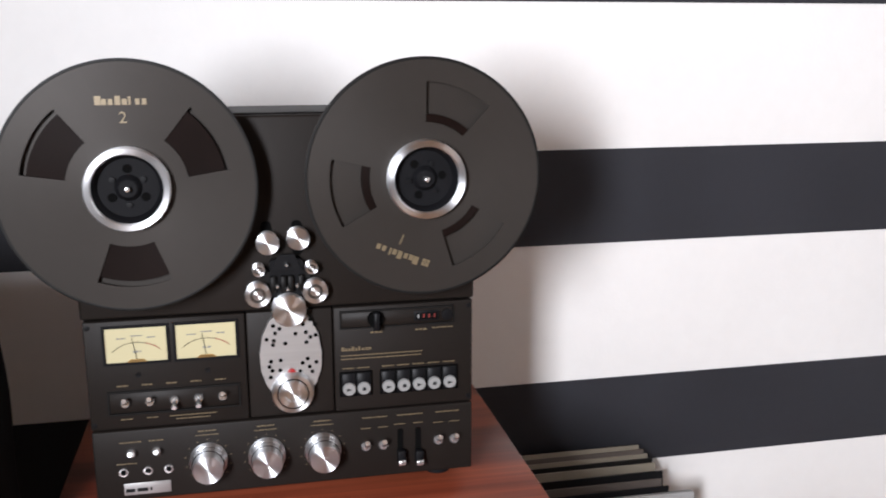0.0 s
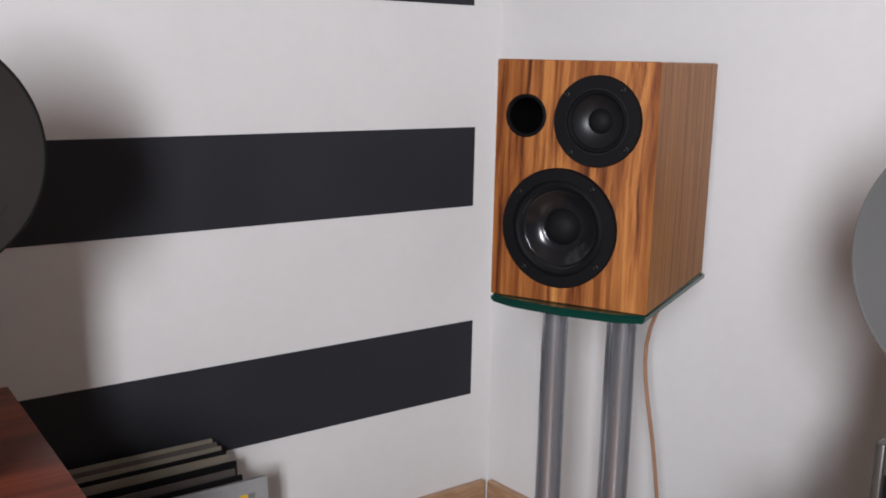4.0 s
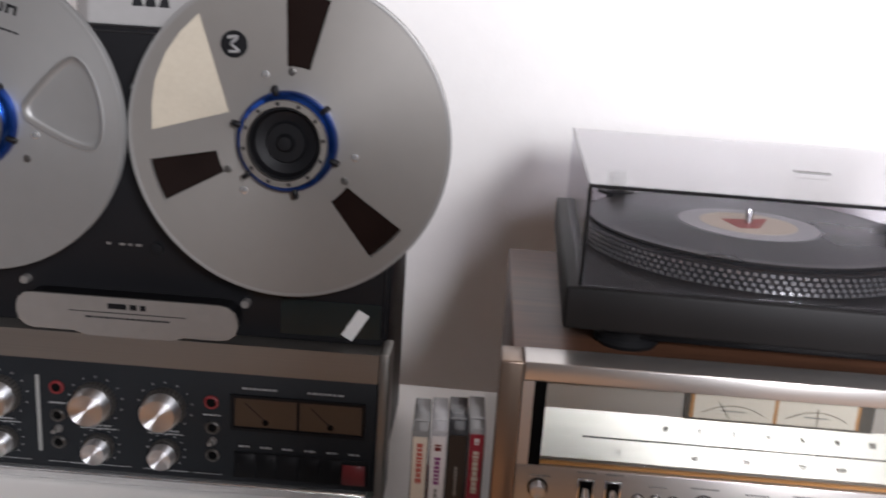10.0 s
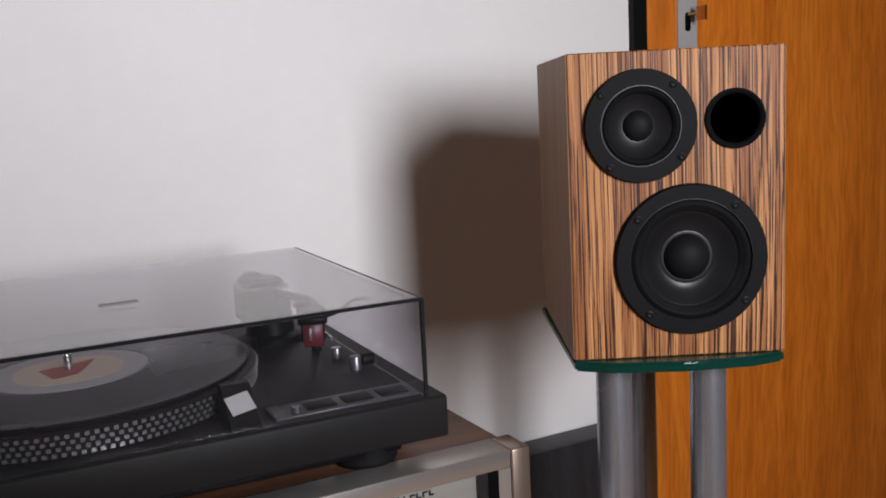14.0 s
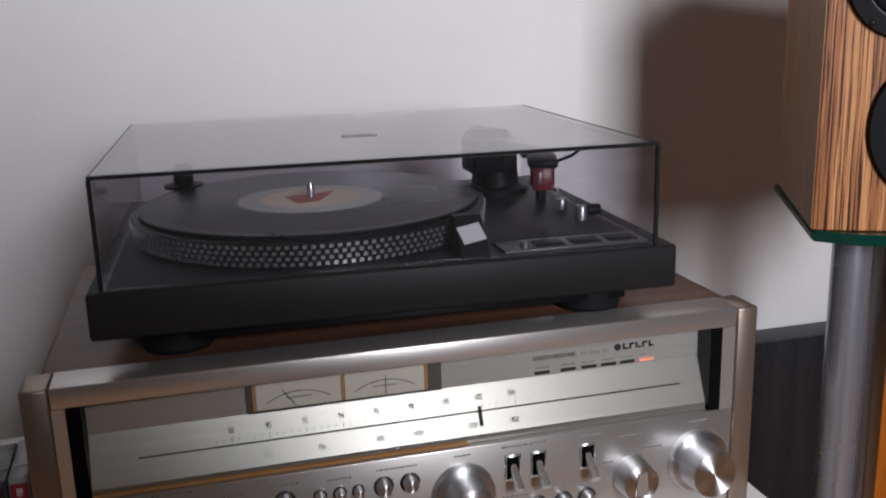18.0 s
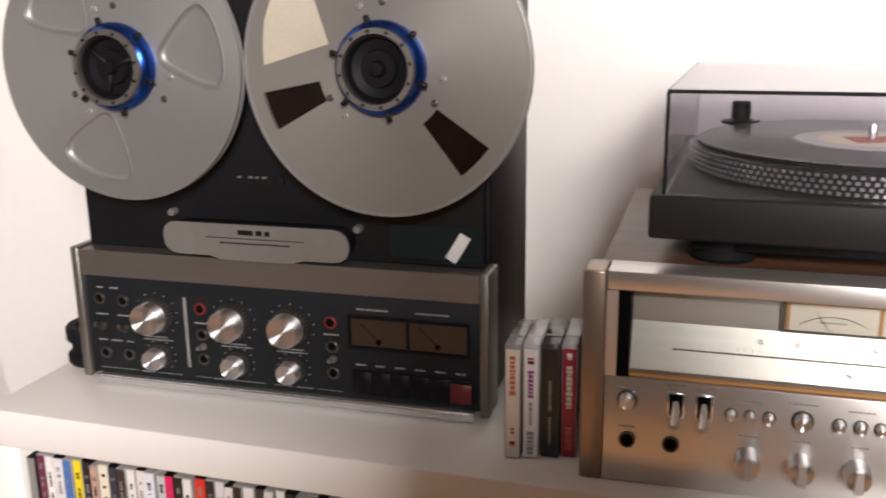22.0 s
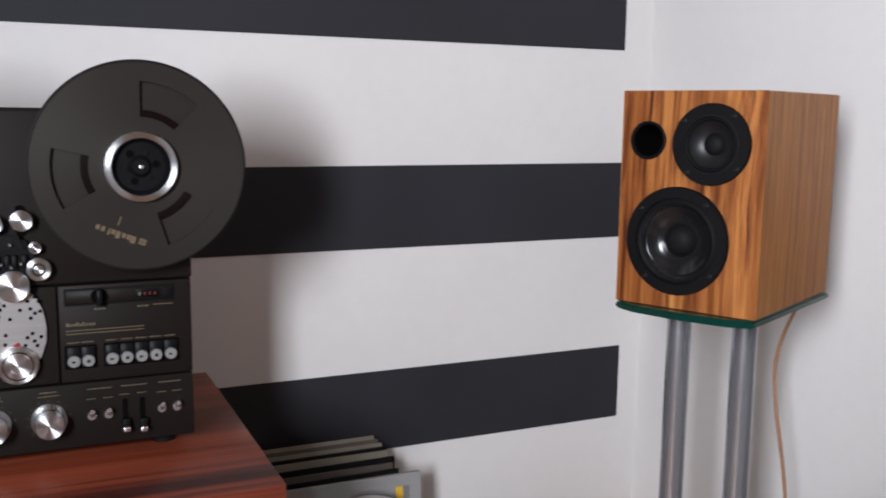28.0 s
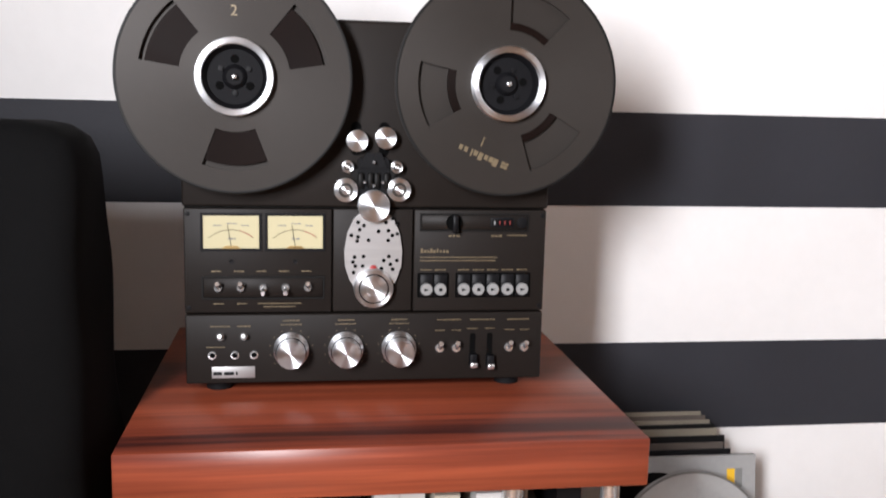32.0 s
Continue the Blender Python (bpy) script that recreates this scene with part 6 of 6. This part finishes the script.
part("volume_knob", lathe([(0.0275, 0), (0.0275, 0.005), (0.0262, 0.007), (0.0200, 0.0075), (0.0195, 0.0075), (0.0190, 0.028), (0.0178, 0.030), (0, 0.030)], 0.329, 0.066, 0, 56), TURNED, rc, "large turned volume knob")
for x, up in ((0.373, False), (0.396, False), (0.441, False)):
    bat_switch(x, 0.083, up)
for x in (0.374, 0.396, 0.419, 0.441):
    push(x, 0.0455, 0.0062, rc)
k = part("selector_knob", lathe([(0.0175, 0), (0.0170, 0.018), (0.0160, 0.020), (0, 0.020)], 0.483, 0.060, 0, 44), TURNED, rc)
part("grip", slab([(0.477, 0.050), (0.489, 0.050), (0.487, 0.070), (0.479, 0.070)], -0.0215, -0.018), SILVER, k)
k = part("tuning_knob", lathe([(0.0280, 0), (0.0280, 0.006), (0.0265, 0.008), (0.0215, 0.0085), (0.0210, 0.030), (0.0198, 0.032), (0, 0.032)], 0.546, 0.064, 0, 56), TURNED, rc, "large turned tuning knob")
bars("small_print", [(0.033, 0.050, 0.098, 0.0014), (0.034, 0.048, 0.063, 0.0014), (0.073, 0.088, 0.104, 0.0013), (0.097, 0.112, 0.104, 0.0013), (0.134, 0.150, 0.096, 0.0013), (0.170, 0.194, 0.098, 0.0013), (0.216, 0.236, 0.096, 0.0013),
     (0.256, 0.290, 0.098, 0.0013), (0.322, 0.336, 0.100, 0.0013), (0.363, 0.404, 0.1015, 0.0016), (0.428, 0.454, 0.1015, 0.0016), (0.364, 0.386, 0.057, 0.0016), (0.392, 0.424, 0.0605, 0.0016), (0.430, 0.452, 0.057, 0.0016),
     (0.470, 0.492, 0.096, 0.0014), (0.490, 0.512, 0.082, 0.0014), (0.455, 0.465, 0.074, 0.0014), (0.538, 0.556, 0.100, 0.0014), (0.133, 0.150, 0.066, 0.0013), (0.176, 0.190, 0.066, 0.0013), (0.220, 0.234, 0.066, 0.0013), (0.264, 0.290, 0.068, 0.0013)], 0.0, GREYPRINT, rc)

# ---- turntable on the receiver ----
TTZ = TOPZ + FLOOR - 0.0115 + 0.1975 - 0.0070
TT = facing(1.0541, -0.1066, TTZ, 0.0481, -0.9988)
tt = thing("turntable", TT, "dark grey turntable with a closed smoked lid on the receiver", "turntable")
TWD, TDP = 0.452, 0.366
part("plinth", box(-0.003, TWD + 0.003, 0, TDP, 0.030, 0.066, 0.003), TTGREY, tt)
part("under_tray", box(0.03, TWD - 0.03, 0.026, TDP - 0.02, 0.0165, 0.0305, 0.002), BLACK, tt)
for x in (0.055, TWD - 0.055):
    for y in (0.050, TDP - 0.05):
        part("foot", lathe([(0, 0.0062), (0.026, 0.0062), (0.028, 0.010), (0.025, 0.014), (0.027, 0.030), (0, 0.030)], x, 0, y, 28, "Z"), RUBBER, tt)
PX, PY = 0.176, 0.182
pt = part("platter", lathe([(0.0, 0.0664), (0.154, 0.0664), (0.1585, 0.067), (0.1610, 0.0855), (0.1590, 0.087), (0, 0.087)], PX, 0, PY, 96, "Z"), PLATTER, tt)
bm = bmesh.new()
for rowk in range(4):
    for k in range(150):
        a = 2 * math.pi * (k + 0.5 * (rowk % 2)) / 150
        if math.sin(a) > 0.75:
            continue
        b0 = bmesh.ops.create_cube(bm, size=1, matrix=Matrix.Translation((PX, PY, 0)) @ Matrix.Rotation(a, 4, "Z") @ Matrix.Translation((0.1594 + 0.0005 * rowk, 0, 0.0692 + 0.0046 * rowk)) @ Matrix.Diagonal((0.0022, 0.0034, 0.0029, 1)))
ob = part("strobe_dots", bm, DOTS, pt, "rows of bright stroboscope dots")
tagged(ob, kind="stuff")
part("mat", lathe([(0.1535, 0.087), (0.1535, 0.089), (0, 0.089)], PX, 0, PY, 64, "Z"), RUBBER, pt)
rec = thing("vinyl_record", TT @ pose(PX, PY, 0.0891), "black vinyl record with a cream label on the platter", "record")
grooves = [(0.0, 0.0015), (0.067, 0.0015), (0.0675, 0.0018)]
for k in range(7):
    grooves += [(0.071 + 0.0112 * k, 0.0018), (0.0713 + 0.0112 * k, 0.00172)]
part("disc", lathe([(0, 0), (0.1535, 0), (0.1542, 0.0009), (0.1535, 0.0018)] + grooves[::-1], 0, 0, 0, 96, "Z"), VINYL, rec)
part("label", lathe([(0.0665, 0.0016), (0.0665, 0.0021), (0, 0.0021)], 0, 0, 0, 48, "Z"), CARDGREY, rec, "pale grey and cream label with a red mark")
part("label_centre", lathe([(0.0460, 0.0021), (0.0460, 0.0023), (0, 0.0023)], 0, 0, 0, 48, "Z"), Mat("record_label_cream", (0.60, 0.52, 0.40), 0.6).mottle(0.04, 20.0).m, rec)
part("label_print", plate([(-0.014, -0.026), (0.006, -0.020), (0.016, 0.004), (0.024, 0.026), (0.004, 0.018), (-0.024, 0.010)], 0.0023, 0.0026), PALERED, rec)
part("spindle", lathe([(0.0036, 0.089), (0.0036, 0.1035), (0.003, 0.1055), (0, 0.106)], PX, 0, PY, 20, "Z"), CHROME, pt)

# tonearm
AX, AY = 0.382, 0.280
arm = part("tonearm", lathe([(0.034, 0.066), (0.034, 0.072), (0.026, 0.075), (0.024, 0.090), (0, 0.090)], AX, 0, AY, 40, "Z"), BLACK, tt, "black tonearm resting beside the platter")
part("bearing_housing", box(AX - 0.030, AX + 0.004, AY - 0.022, AY + 0.028, 0.088, 0.124, 0.003), BLACK, arm)
part("bearing_yoke", box(AX + 0.0042, AX + 0.022, AY - 0.012, AY + 0.022, 0.086, 0.114, 0.003), DECKDARK, arm)
part("bearing_plate", box(AX - 0.031, AX + 0.018, AY - 0.023, AY + 0.020, 0.1241, 0.1260, 0.0006, 1), COVERMETAL, arm)
part("bearing_top", box(AX - 0.026, AX + 0.014, AY - 0.016, AY + 0.020, 0.1262, 0.132, 0.0015, 1), DECKDARK, arm)
part("bearing_screw", lathe([(0.0035, 0.1322), (0.0035, 0.1340), (0, 0.1342)], AX - 0.016, 0, AY - 0.004, 14, "Z"), CHROME, arm)
part("arm_tube", tube([(AX, AY + 0.01, 0.118), (AX + 0.010, AY - 0.05, 0.120), (AX + 0.015, AY - 0.10, 0.123), (AX + 0.009, AY - 0.132, 0.1238), (AX + 0.001, AY - 0.148, 0.1235)], 0.0040, 12), COVERMETAL, arm)
SHELL = pose(AX + 0.001, AY - 0.148, 0.1235, 0, 0, -16)
b = box(-0.013, 0.013, -0.046, 0.0, -0.003, 0.004, 0.0015, 1)
b.transform(SHELL)
part("headshell", b, BLACK, arm)
b = box(-0.009, 0.009, -0.040, -0.014, -0.024, -0.003, 0.001, 1)
b.transform(SHELL)
cart = part("cartridge", b, CARTRED, arm, "dark red cartridge")
b = box(-0.0042, -0.0012, -0.0412, -0.040, -0.018, -0.007, 0.0004, 1)
b.transform(SHELL)
part("stylus_guard", b, COVERMETAL, cart)
for sx in (-1, 1):
    b = box(sx * 0.0092 - 0.0012, sx * 0.0092 + 0.0012, -0.036, -0.018, -0.020, -0.003)
    b.transform(SHELL)
    part("cartridge_cheek", b, BLACK, cart)
b = tube([(0.011, -0.040, 0.002), (0.024, -0.042, 0.007), (0.038, -0.044, 0.016), (0.050, -0.044, 0.015)], 0.0014, 8)
b.transform(SHELL)
part("finger_lift", b, BLACK, arm)
part("counterweight", lathe([(0.0, 0.0), (0.018, 0.0), (0.019, 0.002), (0.019, 0.026), (0.016, 0.028), (0, 0.028)], AX - 0.001, 0.1115, AY + 0.066, 32), BLACK, arm)
part("arm_rest", box(AX + 0.022, AX + 0.030, AY - 0.08, AY - 0.07, 0.066, 0.1165, 0.001), BLACK, arm)
part("rest_clip", box(AX + 0.006, AX + 0.030, AY - 0.081, AY - 0.069, 0.1125, 0.1165, 0.001, 1), DECKDARK, arm)
part("anti_skate_dial", lathe([(0.013, 0.066), (0.013, 0.078), (0.012, 0.080), (0, 0.080)], AX - 0.038, 0, AY - 0.040, 28, "Z"), BLACK, arm)
part("lift_lever", tube([(AX + 0.03, AY - 0.03, 0.08), (AX + 0.034, AY - 0.07, 0.084), (AX + 0.034, AY - 0.105, 0.082)], 0.002, 8), CHROME, arm)
# controls
for x, y, h in ((0.415, 0.164, 0.010), (0.417, 0.116, 0.012)):
    k = part("control_knob", lathe([(0.0054, 0.066), (0.0054, 0.066 + h), (0.0047, 0.067 + h), (0, 0.067 + h)], x, 0, y, 24, "Z"), KNOBSTEEL, tt)
part("cue_lever", lathe([(0, 0), (0.0050, 0), (0.0054, 0.002), (0.0054, 0.0105), (0, 0.011)], 0.4235, 0.0745, 0.116, 20, "X"), BLACK, tt)
part("control_strip", box(0.312, 0.4345, 0.012, 0.046, 0.0662, 0.0690, 0.001), STRIPGREY, tt, "grey control strip")
for k in range(3):
    part("control_key", box(0.3400 + 0.0315 * k, 0.3650 + 0.0315 * k, 0.017, 0.036, 0.0690, 0.0702, 0.0005, 1), BLACK, tt)
part("key_post", lathe([(0.004, 0.066), (0.004, 0.074), (0, 0.075)], 0.331, 0, 0.020, 16, "Z"), KNOBSTEEL, tt)
bm = slab([(0.008, 0.0661), (0.050, 0.0661), (0.050, 0.0945), (0.040, 0.0945)], -0.300, -0.277)
bm.transform(Matrix(((0, -1, 0, 0), (1, 0, 0, 0), (0, 0, 1, 0), (0, 0, 0, 1))))
lamp = part("strobe_housing", bm, TTGREY, tt)
b = box(-0.0098, 0.0098, -0.0085, 0.0085, 0.0003, 0.0010)
b.transform(pose(0.2885, 0.026, 0.0821, 41.6, 0, 0) @ pose(0, 0, 0, 0, 0, 12))
part("white_sticker", b, WHITEPAPER, lamp, "white paper sticker")
ad = part("single_adapter", lathe([(0.010, 0.066), (0.010, 0.110), (0.0085, 0.112), (0, 0.112)], 0.058, 0, 0.30, 24, "Z"), BLACK, tt, "black post at the back corner")
part("adapter_disc", lathe([(0.020, 0.089), (0.020, 0.092), (0.010, 0.093)], 0.058, 0, 0.30, 28, "Z"), BLACK, ad)

# the lid
lid = part("lid", box(0.008, TWD - 0.0140, 0.006, 0.0085, 0.0665, 0.1465), LID, tt, "smoked clear acrylic lid")
part("lid_pane", box(0.008, 0.0105, 0.0085, TDP - 0.010, 0.0665, 0.1465), LID, lid)
part("lid_pane", box(TWD - 0.0165, TWD - 0.0140, 0.0085, TDP - 0.010, 0.0665, 0.1465), LID, lid)
part("lid_pane", box(0.008, TWD - 0.0140, TDP - 0.010, TDP - 0.0075, 0.0665, 0.1465), LID, lid)
part("lid_top", box(0.008, TWD - 0.0140, 0.006, TDP - 0.0075, 0.1466, 0.1492), LIDTOP, lid)
bm = bmesh.new()
for x0, x1, y0, y1, z0, z1 in ((0.007, TWD - 0.0130, 0.0045, 0.0075, 0.1470, 0.1500), (0.0065, 0.0095, 0.0045, 0.0075, 0.0665, 0.1470), (TWD - 0.0155, TWD - 0.0125, 0.0045, 0.0075, 0.0665, 0.1470),
                               (0.0070, 0.0080, 0.0075, TDP - 0.008, 0.1485, 0.1496), (TWD - 0.0140, TWD - 0.0130, 0.0075, TDP - 0.008, 0.1485, 0.1496)):
    box(x0, x1, y0, y1, z0, z1, bm=bm)
part("lid_edge", bm, LIDEDGE, lid)
part("maker_mark", box(0.204, 0.236, 0.150, 0.158, 0.1492, 0.1500), GREYPRINT, lid)

fb = thing("flat_box", facing(1.121, 1.468, FLOOR, 0.184, -0.983), "flat white cardboard box lying on the floor", "box")
part("box_body", box(0, 0.27, -0.20, 0, 0, 0.055, 0.002), SHELFWHITE, fb)
part("box_lid", box(-0.0015, 0.2715, -0.2015, 0.0015, 0.0555, 0.058, 0.0008), SHELFWHITE, fb)

# ---- black cabinet beside the shelf, cables ----
cab = thing("black_cabinet", EAST @ pose(2.10, -0.005, FLOOR), "low black cabinet standing against the wall", "cabinet")
part("body", box(0.0, 0.72, -0.06, 0.0, 0.03, 0.409, 0.004), BLACKBOX, cab)
part("plinth", box(0.02, 0.70, -0.05, -0.002, 0.0, 0.03), BLACK, cab)

cb = thing("speaker_cable", pose(0, 0, 0), "copper coloured speaker cable hanging down to the floor", "cable")
line = lambda z: (1.382 - 0.108 * z, 0.986 + 0.074 * z, z)
part("cable", tube([S1 @ Vector((0.16, 0.280, 0.06)), S1 @ Vector((0.175, 0.292, 0.02)), line(0.55), line(0.35), line(0.15), line(0.04), (1.40, 1.00, FLOOR + 0.005), (1.45, 1.08, FLOOR + 0.004)], 0.0032, 8), COPPER, cb)
cb = thing("floor_cable", pose(0, 0, 0), "black cables lying along the baseboard on the floor", "cable")
part("cable", tube([(0.95, 1.565, FLOOR + 0.005), (1.15, 1.55, FLOOR + 0.005), (1.35, 1.57, FLOOR + 0.005), (1.46, 1.52, FLOOR + 0.006), (1.50, 1.35, FLOOR + 0.005), (1.545, 1.10, FLOOR + 0.005), (1.57, 0.8, FLOOR + 0.005)], 0.0045, 8), RUBBER, cb)
part("cable", tube([(0.95, 1.53, FLOOR + 0.005), (1.2, 1.54, FLOOR + 0.005), (1.36, 1.55, FLOOR + 0.012), (1.44, 1.46, FLOOR + 0.006), (1.48, 1.30, FLOOR + 0.005), (1.52, 1.05, FLOOR + 0.005), (1.55, 0.8, FLOOR + 0.005)], 0.0045, 8), RUBBER, cb)
cb = thing("thin_cable", pose(0, 0, 0), "thin grey wire rising in the corner", "cable")
part("cable", tube([(1.498, 1.602, 0.13), (1.490, 1.600, 0.09), (1.494, 1.596, 0.05), (1.485, 1.580, 0.0), (1.47, 1.56, FLOOR + 0.003)], 0.0022, 8), GREYCABLE, cb)

# ---- floor boards, last ----
floor = tagged(part("floor", box(X0, 2.3, SOUTH - 0.12, NORTH + 0.12, FLOOR - 0.12, FLOOR - 0.006), OAK, None), "warm light brown wooden plank floor", "floor", kind="structure")
random.seed(3)
BOARD = {}
yy, row = SOUTH, 0
while yy < NORTH - 0.001:
    wd = min(0.145, NORTH - yy)
    xx = X1
    first = 0.4 + 0.8 * ((row * 0.37) % 1)
    while xx < 2.15:
        ln = round(min(first, 2.2 - xx), 3)
        key = (ln, round(wd, 3))
        if key not in BOARD:
            b = box(0, ln - 0.0012, 0, wd - 0.0012, 0, 0.006)
            bmesh.ops.bevel(b, geom=[e for e in b.edges if min(v.co.z for v in e.verts) > 0.005], offset=0.0008, segments=1, affect="EDGES")
            me = bpy.data.meshes.new("plank")
            b.to_mesh(me)
            b.free()
            me.materials.append(OAK)
            BOARD[key] = me
        ob = new("plank", BOARD[key])
        ob.parent = floor
        ob.location = (xx, yy, FLOOR - 0.006)
        xx += first
        first = 1.2
    yy += 0.145
    row += 1
